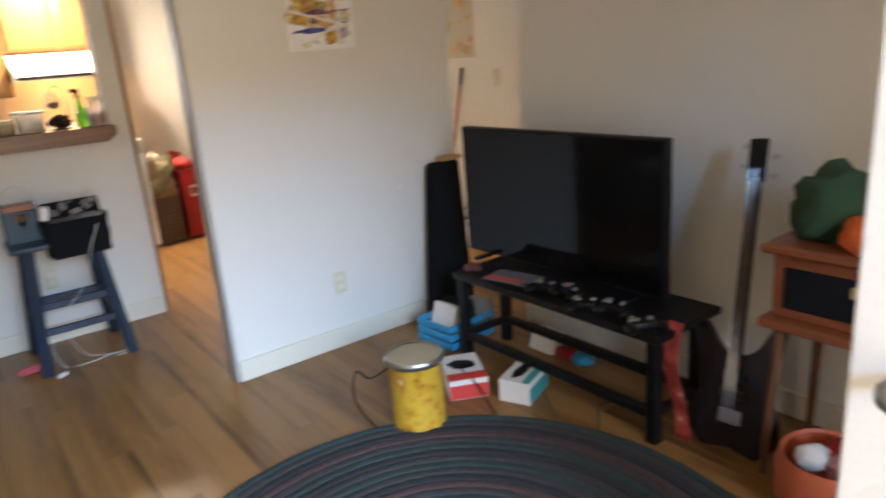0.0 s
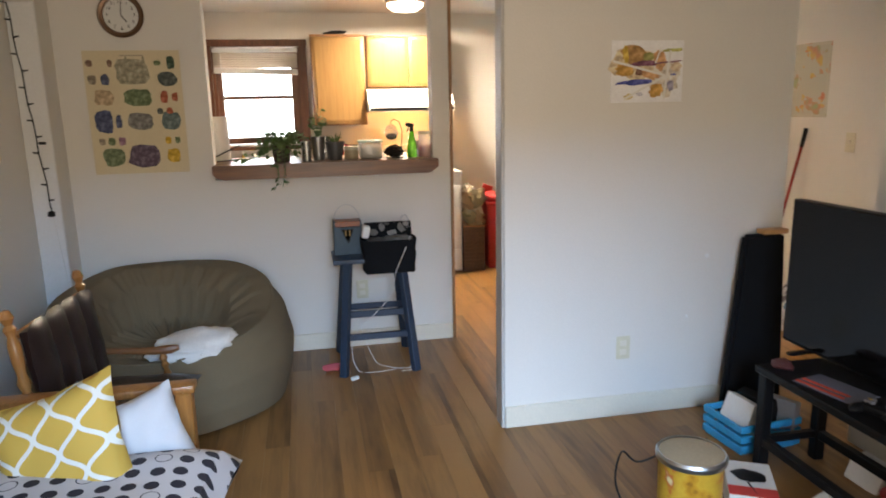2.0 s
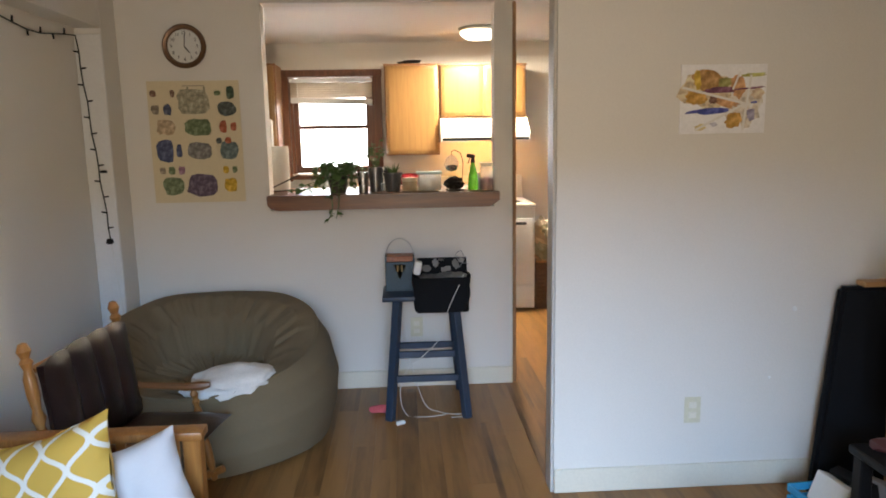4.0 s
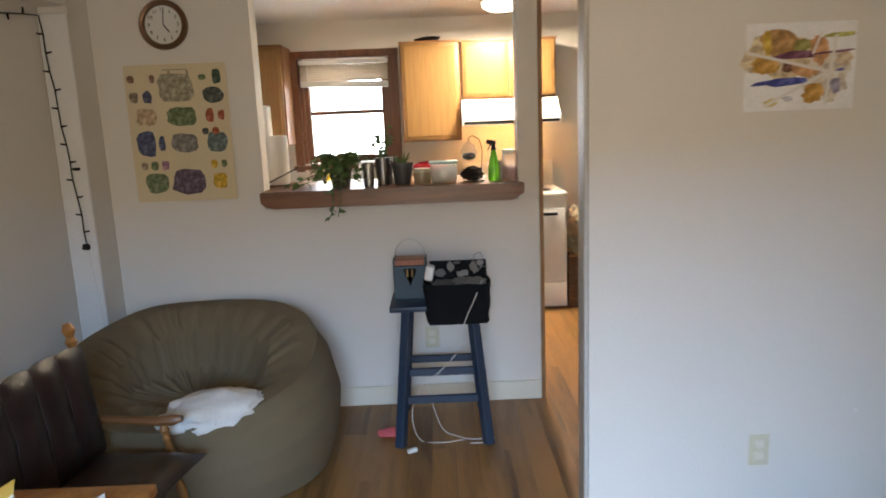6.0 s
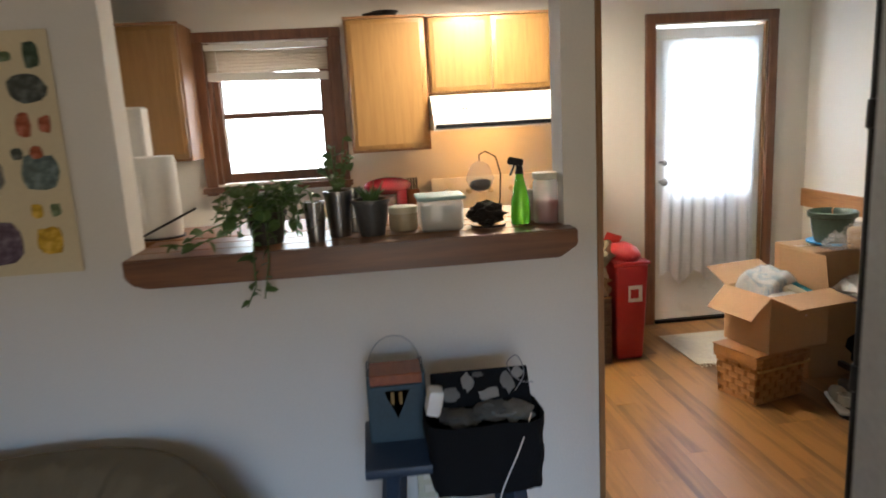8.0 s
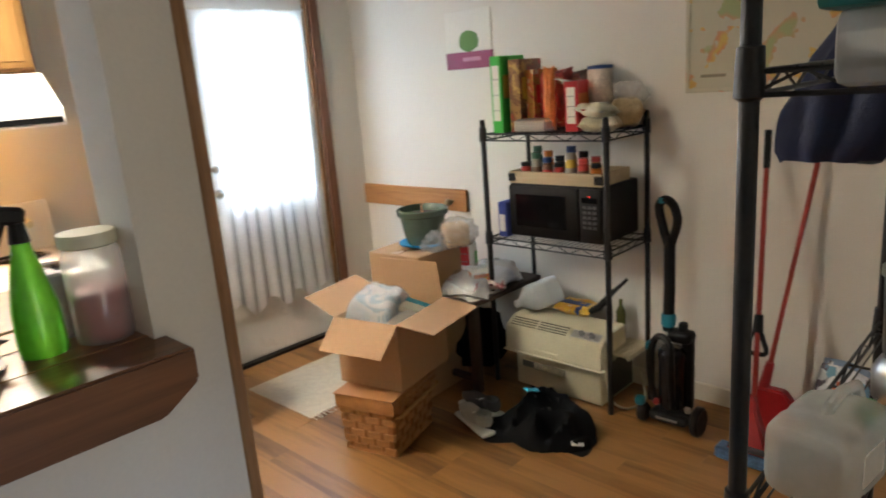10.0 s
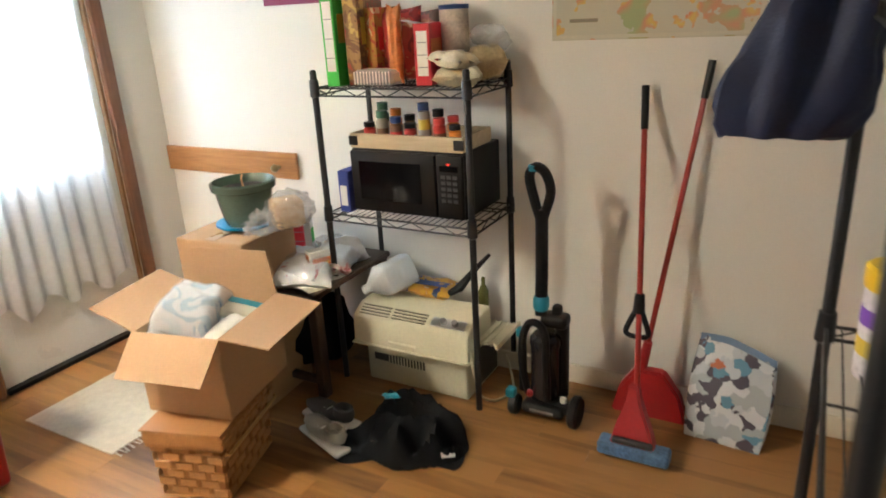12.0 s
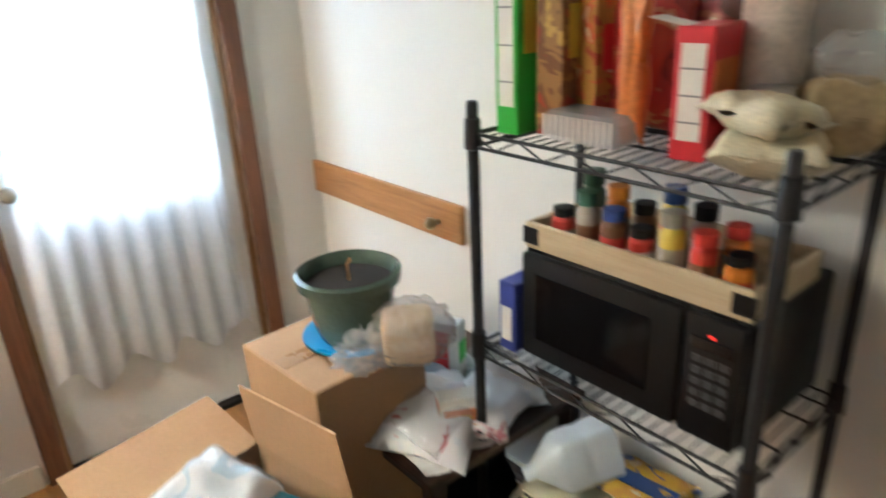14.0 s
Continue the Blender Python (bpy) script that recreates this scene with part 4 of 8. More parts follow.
for i, (x_, z, w, h, g) in enumerate(((-0.085, -0.012, 0.05, 0.035, 0.22), (-0.035, 0.016, 0.035, 0.05, 0.34), (0.02, -0.02, 0.06, 0.028, 0.40), (0.075, 0.008, 0.04, 0.05, 0.28), (0.105, 0.032, 0.03, 0.03, 0.45), (-0.005, 0.036, 0.03, 0.016, 0.16))):
    bm = B()
    blob(bm, (0, 0, 0), (w * 0.5, 0.003, h * 0.5), 0.6, 2.5, 2, i * 2.3 + 1)
    part("scrap", bm, flat("pale_scrap", (g * 0.6, g * 0.58, g * 0.54)), bag, "crumpled pale scrap").matrix_local = lean @ pose(x_, -0.006, z)
bm = B()
tube(bm, eased([(0.10, 0.02, 0.22), (0.13, 0.04, 0.26), (0.115, 0.06, 0.305), (0.085, 0.05, 0.285), (0.11, 0.02, 0.25), (0.15, 0.02, 0.24)]), 0.0015, 5)
part("thin_wire", bm, GREY, bag)
bm = B()
box(bm, (-0.125, -0.03, 0.235), (0.04, 0.06, 0.07), 0.01, turn=(0, 12, 0), seg=2)
part("charger", bm, PLASTIC_WHITE, bag)

cable = thing("white_cable", (0.86, 3.80, 0.03), 0, "thin white charging cables trailing to the floor", "cable")
bm = B()
tube(bm, eased([(0.02, 0, 0.74), (-0.02, -0.03, 0.66), (-0.07, -0.035, 0.55), (-0.10, -0.02, 0.42), (-0.2, -0.02, 0.31), (-0.28, 0.0, 0.24), (-0.33, 0.02, 0.1), (-0.30, 0.0, -0.022), (-0.2, -0.04, -0.024), (-0.09, -0.02, -0.024)]), 0.0019, 6)
part("cord", bm, PLASTIC_WHITE, cable)
bm = B()
tube(bm, eased([(-0.30, 0.35, 0.35), (-0.27, 0.25, 0.2), (-0.2, 0.1, 0.0), (-0.12, 0.02, -0.024), (-0.03, -0.02, -0.024), (0.05, 0.0, -0.024), (0.03, -0.05, -0.024), (-0.06, -0.06, -0.024)]), 0.0019, 6)
part("cord", bm, PLASTIC_WHITE, cable)
bm = B()
box(bm, (-0.33, -0.12, -0.017), (0.05, 0.022, 0.02), 0.005, turn=(0, 0, 30))
part("plug", bm, PLASTIC_WHITE, cable)
bm = B()
blob(bm, (0.42, 3.86, 0.02), (0.055, 0.04, 0.02), 0.6, 2.5, 2, 2.0, flat_base=-0.019)
tagged(obj("pink_cloth", bm, flat("pink_felt", (0.55, 0.10, 0.11), 0.9)), "small pink cloth scrap on the floor by the stool", "cloth")

# ---- television corner ----
tv = thing("television", (2.45, 2.04, 0.432), 0, "large black flat-screen television on a low stand", "television")
bm = B()
box(bm, (0.012, 0.022, 0.326), (0.045, 1.165, 0.622), 0.006, seg=2)
part("housing", bm, BLACK, tv)
bm = B()
box(bm, (-0.0125, 0.022, 0.329), (0.006, 1.143, 0.598), 0.001)
part("screen", bm, SCREEN, tv)
for y in (-0.45, 0.45):
    bm = B()
    box(bm, (0, y, 0.009), (0.20, 0.03, 0.014), 0.004)
    part("foot", bm, BLACK, tv)
bm = B()
box(bm, (0.06, 0, 0.25), (0.05, 0.6, 0.3), 0.015)
part("rear_cover", bm, BLACK, tv)

stand = thing("tv_stand", (2.345, 1.86, 0), 0, "low black television stand with open lower rails", "tv stand")
bm = B()
box(bm, (0.015, 0, 0.416), (0.40, 1.13, 0.03), 0.005)
part("top", bm, BLACK, stand)
for x_ in (-0.15, 0.11):
    for y in (-0.53, 0.53):
        bm = B()
        box(bm, (x_, y, 0.2), (0.045, 0.045, 0.40), 0.004)
        part("leg", bm, BLACK, stand)
    bm = B()
    box(bm, (x_, 0, 0.115), (0.035, 1.06, 0.035), 0.003)
    part("rail", bm, BLACK, stand)
for y in (-0.53, 0.53):
    bm = B()
    box(bm, (-0.02, y, 0.115), (0.22, 0.03, 0.03), 0.003)
    part("end_rail", bm, BLACK, stand)


def controller(at, rz, accent):
    e = thing("game_controller", at, rz, "black wired game controller with coloured buttons", "controller", "controllers on the stand")
    bm = B()
    box(bm, (0, 0, 0.018), (0.065, 0.10, 0.03), 0.012, seg=2)
    part("body", bm, BLACK, e)
    for s in (-1, 1):
        bm = B()
        blob(bm, (-0.03, 0.058 * s, 0.016), (0.042, 0.022, 0.017), 0.1, 2, 2, s)
        part("grip", bm, BLACK, e)
        bm = B()
        rod(bm, (0, 0.028 * s, 0.028), (0, 0.028 * s, 0.043), 0.009, 0.011, 10)
        part("thumb_stick", bm, GREY, e)
    for i in range(3):
        bm = B()
        lathe(bm, [(0, 0.034), (0.008, 0.034), (0.008, 0.042), (0, 0.042)], (0.012 + 0.012 * (i - 1), 0.045 - 0.006 * i, 0), 8)
        part("button", bm, accent if i == 1 else GREY, e)
    return e


YB = flat("yellow_button", (0.70, 0.42, 0.02))
for i, (x_, y, rz) in enumerate(((2.27, 1.93, 20), (2.30, 1.80, -15), (2.26, 1.66, 40), (2.31, 1.55, 10), (2.25, 1.38, 60))):
    controller((x_, y, 0.431), rz, YB if i != 3 else CYAN)
mag = thing("magazine", (2.28, 2.15, 0.431), 12, "grey-blue magazine with red stripes lying on the stand", "magazine")
bm = B()
box(bm, (0, 0, 0.004), (0.15, 0.24, 0.008), 0.002)
part("page_block", bm, flat("magazine_grey", (0.13, 0.14, 0.18), 0.45), mag)
for x_ in (-0.055, -0.022):
    bm = B()
    box(bm, (x_, 0.02, 0.0085), (0.016, 0.19, 0.002), 0)
    part("cover_stripe", bm, flat("magazine_red", (0.60, 0.08, 0.04)) if x_ < -0.05 else bpy.data.materials["magazine_red"], mag)
bm = B()
blob(bm, (2.24, 2.38, 0.45), (0.035, 0.05, 0.02), 0.4, 2, 2, 7)
tagged(obj("small_pouch", bm, flat("maroon_leather", (0.10, 0.03, 0.03))), "small dark red pouch on the stand", "pouch")

case = thing("instrument_case", (2.47, 2.86, 0.0), 0, "tall black padded instrument case leaning on the wall", "case")
bm = B()
a_ = [(-0.20, 0.0), (0.12, 0.0), (0.12, 0.86), (-0.085, 0.86)]
lo_ = [bm.verts.new((x_, -0.04 + 0.075 * z, z)) for x_, z in a_]
hi_ = [bm.verts.new((x_, 0.01 + 0.075 * z, z)) for x_, z in a_]
bm.faces.new(lo_)
bm.faces.new(hi_[::-1])
for i in range(4):
    bm.faces.new((lo_[i], hi_[i], hi_[(i + 1) % 4], lo_[(i + 1) % 4]))
bmesh.ops.recalc_face_normals(bm, faces=bm.faces)
bmesh.ops.bevel(bm, geom=list(bm.edges), offset=0.014, segments=2, affect="EDGES")
part("case_body", bm, BLACKCLOTH, case)
bm = B()
box(bm, (0.05, 0.03, 0.875), (0.13, 0.06, 0.022), 0.004)
part("wooden_block", bm, PINE, case, "small wooden block on top")

bass = thing("bass_guitar", (2.36, 1.10, 0), 0, "black electric bass guitar leaning in the corner", "guitar")
lean = Matrix.Translation((0, 0, 0)) @ pose(0, 0, 0, 0, 14.5, 0) @ pose(0, 0, 0, -4, 0, 0)
bm = B()
prof = [(0.0, 0.02), (0.10, 0.0), (0.16, 0.06), (0.165, 0.14), (0.125, 0.21), (0.13, 0.30), (0.17, 0.42), (0.13, 0.45), (0.07, 0.37), (0.03, 0.35), (-0.03, 0.35), (-0.07, 0.38), (-0.12, 0.47), (-0.155, 0.45), (-0.13, 0.31), (-0.125, 0.22), (-0.165, 0.14), (-0.16, 0.06), (-0.10, 0.0)]
lo_ = [bm.verts.new((-0.02, x_, z)) for x_, z in prof]
hi_ = [bm.verts.new((0.02, x_, z)) for x_, z in prof]
bm.faces.new(lo_)
bm.faces.new(hi_[::-1])
for i in range(len(prof)):
    k = (i + 1) % len(prof)
    bm.faces.new((lo_[i], hi_[i], hi_[k], lo_[k]))
bmesh.ops.recalc_face_normals(bm, faces=bm.faces)
bmesh.ops.bevel(bm, geom=[e for e in bm.edges], offset=0.006, segments=2, affect="EDGES")
part("guitar_body", bm, mat("gloss_black", (0.015, 0.010, 0.010), 0.2), bass).matrix_local = lean
bm = B()
box(bm, (-0.022, 0, 0.63), (0.022, 0.040, 0.66), 0.006)
part("neck", bm, mat("dark_neck", (0.035, 0.018, 0.012), 0.35), bass).matrix_local = lean
bm = B()
box(bm, (-0.036, 0, 0.59), (0.006, 0.040, 0.70), 0.001)
part("fretboard", bm, wood("rosewood", (0.06, 0.026, 0.016), (0.03, 0.013, 0.009), 0.5, axis=2, rnd=0.1), bass).matrix_local = lean
bm = B()
box(bm, (-0.016, 0.005, 1.02), (0.018, 0.065, 0.15), 0.012, seg=2)
part("headstock", bm, BLACK, bass).matrix_local = lean
for i in range(4):
    bm = B()
    rod(bm, (-0.01, 0.03 if i % 2 else -0.03, 0.97 + 0.033 * i), (-0.01, 0.05 if i % 2 else -0.05, 0.97 + 0.033 * i), 0.005)
    blob(bm, (-0.01, 0.055 if i % 2 else -0.055, 0.97 + 0.033 * i), (0.005, 0.014, 0.012), 0.0, 1, 1)
    part("tuning_peg", bm, STEEL, bass).matrix_local = lean
bm = B()
box(bm, (-0.024, 0.0, 0.13), (0.012, 0.08, 0.05), 0.004)
part("bridge", bm, STEEL, bass).matrix_local = lean
for z in (0.21, 0.27):
    bm = B()
    box(bm, (-0.026, 0, z), (0.012, 0.09, 0.028), 0.004)
    part("pickup", bm, BLACK, bass).matrix_local = lean
for i in range(4):
    bm = B()
    rod(bm, (-0.042, -0.018 + 0.012 * i, 0.12), (-0.042, -0.015 + 0.01 * i, 0.99), 0.0009, seg=4)
    part("string", bm, STEEL, bass).matrix_local = lean
bm = B()
ox, oy = 2.165 - bass.location.x, 1.262 - bass.location.y
sheet(bm, 30, 3, lambda u, v: Vector((ox - 0.02 * math.sin(u * 6.5) - 0.05 * max(0.0, u - 0.8), oy + (v - 0.5) * 0.058 + 0.018 * math.sin(u * 4.0) - 0.03 * u, max(0.46 - 0.53 * u, 0.008 + 0.01 * u))), 0.004)
part("strap", bm, STRAP, bass, "red and cream woven strap")

cab = thing("record_cabinet", (2.48, 0.70, 0), 0, "small cherry-wood record player cabinet on thin legs", "cabinet")
bm = B()
box(bm, (0, 0, 0.545), (0.38, 0.58, 0.03), 0.006)
part("base_board", bm, CHERRY, cab)
bm = B()
box(bm, (0.02, 0, 0.665), (0.33, 0.54, 0.21), 0.006)
part("cabinet_body", bm, CHERRY, cab)
bm = B()
box(bm, (0, 0, 0.785), (0.38, 0.58, 0.03), 0.008)
part("lid", bm, CHERRY, cab)
bm = B()
box(bm, (-0.15, 0.05, 0.66), (0.012, 0.36, 0.13), 0.004)
part("speaker_front", bm, BLACKCLOTH, cab)
bm = B()
box(bm, (-0.158, -0.02, 0.69), (0.006, 0.12, 0.035), 0.002)
part("dial", bm, flat("dial_amber", (0.45, 0.33, 0.16)), cab)
for x_ in (-0.14, 0.15):
    for y in (-0.24, 0.24):
        bm = B()
        rod(bm, (x_ * 1.1, y * 1.08, 0), (x_, y, 0.53), 0.012, 0.018)
        part("leg", bm, DARKWOOD, cab)
bm = B()
blob(bm, (2.46, 0.86, 0.90), (0.11, 0.12, 0.13), 0.3, 2.2, 3, 3.0, flat_base=-0.098)
tagged(obj("green_hat", bm, mat("green_plush", (0.03, 0.07, 0.03), 0.95, var=0.4, fine=300, bump=0.3), smooth=60), "dark green plush hat on the cabinet", "hat")
bm = B()
blob(bm, (2.36, 0.72, 0.855), (0.06, 0.08, 0.065), 0.2, 2, 3, 9.0, flat_base=-0.053)
tagged(obj("knitted_beanie", bm, flat("orange_knit", (0.65, 0.12, 0.02), 0.9), smooth=60), "orange knitted beanie lying on the cabinet", "hat")
tote = thing("orange_tote", (2.26, 0.72, 0), 0, "orange netted tote with packages on the floor", "tote")
bm = B()
lathe(bm, [(0.11, 0.0), (0.15, 0.06), (0.155, 0.16), (0.14, 0.21), (0.133, 0.20), (0.14, 0.08), (0.0, 0.02)], seg=20)
part("tote_body", bm, flat("orange_net", (0.55, 0.12, 0.05)), tote)
for i in range(3):
    bm = B()
    blob(bm, (0.05 * math.cos(i * 2.1), 0.05 * math.sin(i * 2.1), 0.19), (0.05, 0.05, 0.04), 0.3, 2, 2, i)
    part("package", bm, (RED, PLASTIC_WHITE, flat("pink_wrap", (0.55, 0.25, 0.25)))[i], tote)

drum = thing("drum_can", (1.665, 2.05, 0), 0, "yellow printed metal can with a tan drum-like lid", "can")
bm = B()
lathe(bm, [(0, 0.002), (0.104, 0.002), (0.109, 0.008), (0.107, 0.016), (0.107, 0.275), (0.111, 0.283)], seg=40)


def can_print(nt, co):
    v = nt.nodes.new("ShaderNodeTexNoise")
    v.inputs["Scale"].default_value, v.inputs["Detail"].default_value = 14, 4
    nt.links.new(co, v.inputs["Vector"])
    return ramp_of(nt, v.outputs[0], [(0.30, (0.16, 0.05, 0.01)), (0.40, (0.50, 0.25, 0.02)), (0.50, (0.60, 0.37, 0.04)), (0.60, (0.52, 0.30, 0.03)), (0.66, (0.50, 0.12, 0.03)), (0.72, (0.66, 0.55, 0.28))])


part("side", bm, pattern("yellow_print", can_print, 0.4), drum)
bm = B()
lathe(bm, [(0.108, 0.272), (0.117, 0.276), (0.119, 0.292), (0.113, 0.302), (0.107, 0.300)], seg=40)
part("rim", bm, STEEL, drum)
bm = B()
lathe(bm, [(0.109, 0.296), (0.09, 0.299), (0, 0.299)], seg=40)
part("lid", bm, mat("tan_card", (0.42, 0.33, 0.21), 0.8, var=0.1), drum)
bm = B()
tube(bm, eased([(1.55, 2.02, 0.006), (1.50, 2.10, 0.006), (1.47, 2.22, 0.10), (1.55, 2.34, 0.16), (1.66, 2.42, 0.06), (1.85, 2.55, 0.006), (2.1, 2.62, 0.006)]), 0.004, 6)
tagged(obj("black_cable", bm, BLACK), "black cable looping across the floor", "cable")
bm = B()
tube(bm, eased([(1.96, 2.14, 0.09), (1.93, 2.0, 0.08), (1.92, 1.90, 0.01), (1.88, 1.80, 0.018), (1.85, 1.74, 0.018)]), 0.004, 6)
tagged(obj("black_cable", bm, BLACK), "black controller cable lying across the rug edge", "cable")

crate = thing("plastic_crate", (2.27, 2.60, 0), 5, "bright blue slatted plastic crate with boxes in it", "crate")
for z in (0.03, 0.075, 0.12):
    for x_, y, sx, sy in ((0, -0.12, 0.30, 0.01), (0, 0.12, 0.30, 0.01), (-0.15, 0, 0.01, 0.25), (0.15, 0, 0.01, 0.25)):
        bm = B()
        box(bm, (x_, y, z), (sx, sy, 0.032), 0.003)
        part("slat", bm, CYAN, crate)
bm = B()
box(bm, (0, 0, 0.008), (0.29, 0.23, 0.01), 0.002)
part("bottom", bm, CYAN, crate)
for i, (x_, y, t) in enumerate(((-0.06, 0, 20), (0.05, 0.02, -15), (0.1, -0.04, 8))):
    bm = B()
    box(bm, (x_, y, 0.135), (0.05, 0.17, 0.13), 0.003, turn=(0, t, 10 * i))
    part("carton", bm, (PAPER, BLACK, GREY)[i], crate)


def retail_box(name, at, rz, size, face, label):
    e = thing(name, at, rz, label, "box")
    bm = B()
    box(bm, (0, 0, size[2] / 2), size, 0.003)
    part("carton", bm, PAPER, e)
    bm = B()
    box(bm, (0, -size[1] / 2 - 0.0005, size[2] * 0.4), (size[0] * 0.98, 0.002, size[2] * 0.7), 0)
    part("front_print", bm, face, e)
    bm = B()
    box(bm, (0, -size[1] * 0.36, size[2] + 0.0005), (size[0] * 0.98, size[1] * 0.24, 0.002), 0)
    part("top_band", bm, face, e)
    bm = B()
    blob(bm, (0, size[1] * 0.06, size[2] + 0.004), (size[0] * 0.36, size[1] * 0.18, 0.006), 0.3, 2, 2, 1)
    part("product_picture", bm, BLACK, e)
    return e


retail_box("game_box", (1.98, 2.17, 0), -28, (0.17, 0.26, 0.09), flat("box_red", (0.62, 0.05, 0.04)), "white and red game controller box on the floor")
retail_box("game_box", (2.12, 1.93, 0), 22, (0.20, 0.14, 0.10), flat("box_teal", (0.05, 0.35, 0.36)), "crushed red and teal blister package on the floor")
bm = B()
tube(bm, eased([(2.2, 1.85, 0.006), (2.12, 1.72, 0.006), (2.05, 1.6, 0.006), (2.12, 1.5, 0.006), (2.3, 1.62, 0.006), (2.4, 1.5, 0.006)]), 0.0035, 5)
tagged(obj("dark_green_cable", bm, flat("cable_green", (0.03, 0.08, 0.06))), "dark green cable on the floor under the stand", "cable")
for i, (y, c, l) in enumerate(((2.17, PAPER, "small white carton on the floor behind the stand"), (2.03, RED, "red plastic toy on the floor behind the stand"), (1.93, CYAN, "blue packet on the floor behind the stand"))):
    bm = B()
    if i == 0:
        box(bm, (2.50, y, 0.05), (0.11, 0.13, 0.09), 0.004, turn=(14, 0, 20))
    else:
        blob(bm, (2.49, y, 0.03), (0.05, 0.06, 0.03), 0.3, 2, 2, i, flat_base=-0.029)
    tagged(obj(("floor_carton", "red_toy", "blue_packet")[i], bm, c), l, "clutter")

# round braided rug
rug = thing("braided_rug", (1.19, 1.20, 0.0), 0, "large round braided rug in dark grey, green and maroon", "rug")
rugm = [mat("rug_" + n, c, 0.95, var=0.45, scale=40, fine=160, bump=0.4) for n, c in (("grey", (0.045, 0.043, 0.045)), ("green", (0.030, 0.050, 0.048)), ("maroon", (0.075, 0.045, 0.045)), ("charcoal", (0.026, 0.026, 0.030)))]
for i in range(24):
    r = 0.93 - i * 0.039
    if r < 0.03:
        break
    bm = B()
    seg = max(24, int(r * 110))
    ring = []
    for k in range(seg):
        a = 2 * math.pi * k / seg
        w = 0.0035 * math.sin(a * seg / 4)
        ring.append([bm.verts.new(((r + dr + w * 0.4) * math.cos(a), (r + dr + w * 0.4) * math.sin(a) * 1.01, dz + (0.002 * math.sin(a * seg / 2.0) if dz > 0.004 else 0))) for dr, dz in ((-0.020, 0.001), (-0.014, 0.012), (0, 0.016), (0.014, 0.012), (0.020, 0.001))])
    for k in range(seg):
        p, q = ring[k], ring[(k + 1) % seg]
        for j in range(4):
            bm.faces.new((p[j], q[j], q[j + 1], p[j + 1]))
    part("braid", bm, rugm[(1, 0, 3, 2, 0, 1, 3, 0)[i % 8]], rug)

# the entry door, standing open
leaf = thing("entry_door", (1.385, -0.22, 0), 0, "white painted entry door standing wide open", "door")
bm = B()
box(bm, (0.0, -0.0175, 1.015), (0.042, 0.995, 2.02), 0.004)
part("slab", bm, WHITE, leaf)
bm = B()
rod(bm, (-0.02, 0.395, 0.95), (-0.07, 0.395, 0.95), 0.012)
blob(bm, (-0.085, 0.395, 0.95), (0.025, 0.027, 0.027), 0, 1, 2)
part("knob", bm, STEEL, leaf)

# ==== kitchen ====
win = tagged(thing("window_1", (-0.165, 6.72, 1.6), 0, "double-hung kitchen window with dark wooden frame"), kind="structure")
hw, hh = 0.38, 0.43
for nm, c, s in (("casing", (-hw - 0.035, -0.012, 0.0), (0.07, 0.03, 2 * hh + 0.13)), ("casing", (hw + 0.035, -0.012, 0.0), (0.07, 0.03, 2 * hh + 0.13)),
                 ("head_casing", (0, -0.014, hh + 0.035), (2 * hw + 0.15, 0.034, 0.06)), ("window_sill", (0, -0.03, -hh - 0.03), (2 * hw + 0.17, 0.08, 0.035)),
                 ("jamb", (-hw + 0.015, 0.06, 0), (0.03, 0.118, 2 * hh)), ("jamb", (hw - 0.015, 0.06, 0), (0.03, 0.118, 2 * hh)),
                 ("sash_stile", (-hw + 0.055, 0.055, 0), (0.05, 0.03, 2 * hh - 0.01)), ("sash_stile", (hw - 0.055, 0.055, 0), (0.05, 0.03, 2 * hh - 0.01)),
                 ("meeting_rail", (0, 0.055, -0.01), (2 * hw - 0.16, 0.034, 0.035)), ("bottom_rail", (0, 0.055, -hh + 0.035), (2 * hw - 0.16, 0.03, 0.06)), ("top_rail", (0, 0.055, hh - 0.025), (2 * hw - 0.16, 0.03, 0.045))):
    bm = B()
    box(bm, c, s, 0.003)
    part(nm, bm, DARKWOOD, win)
for z in (0.2, -0.21):
    bm = B()
    box(bm, (0, 0.06, z), (2 * hw - 0.16, 0.004, 0.38), 0)
    part("pane", bm, GLASS, win).visible_shadow = False
blind = thing("window_blind", (-0.165, 6.70, 2.02), 0, "raised white slatted blind stacked at the window head", "blind")
bm = B()
box(bm, (0, 0, -0.018), (2 * hw - 0.02, 0.04, 0.034), 0.003)
part("headrail", bm, PLASTIC_WHITE, blind)
BLINDTAN = mat("aged_slat", (0.52, 0.44, 0.34), 0.5, var=0.1)
for i in range(7):
    bm = B()
    box(bm, (0, 0, -0.050 - 0.019 * i), (2 * hw - 0.03, 0.034, 0.003), 0, turn=(38, 0.8 - 0.25 * i, 0))
    part("slat", bm, BLINDTAN, blind)
bm = B()
box(bm, (0, 0, -0.20), (2 * hw - 0.03, 0.035, 0.05), 0.004, turn=(0, 1.6, 0))
part("stacked_slats", bm, PLASTIC_WHITE, blind)
bm = B()
rod(bm, (-0.30, -0.025, -0.03), (-0.29, -0.025, -0.7), 0.003, seg=5)
part("wand", bm, PLASTIC_WHITE, blind)
bm = B()
span(bm, (-3.0, 8.2, -0.3), (5.5, 8.25, 3.4), 0)
tagged(obj("backdrop", bm, SKYGLOW, smooth=0, fixed=True), "bright overcast daylight outside", "", "", "structure")

# wall cabinets


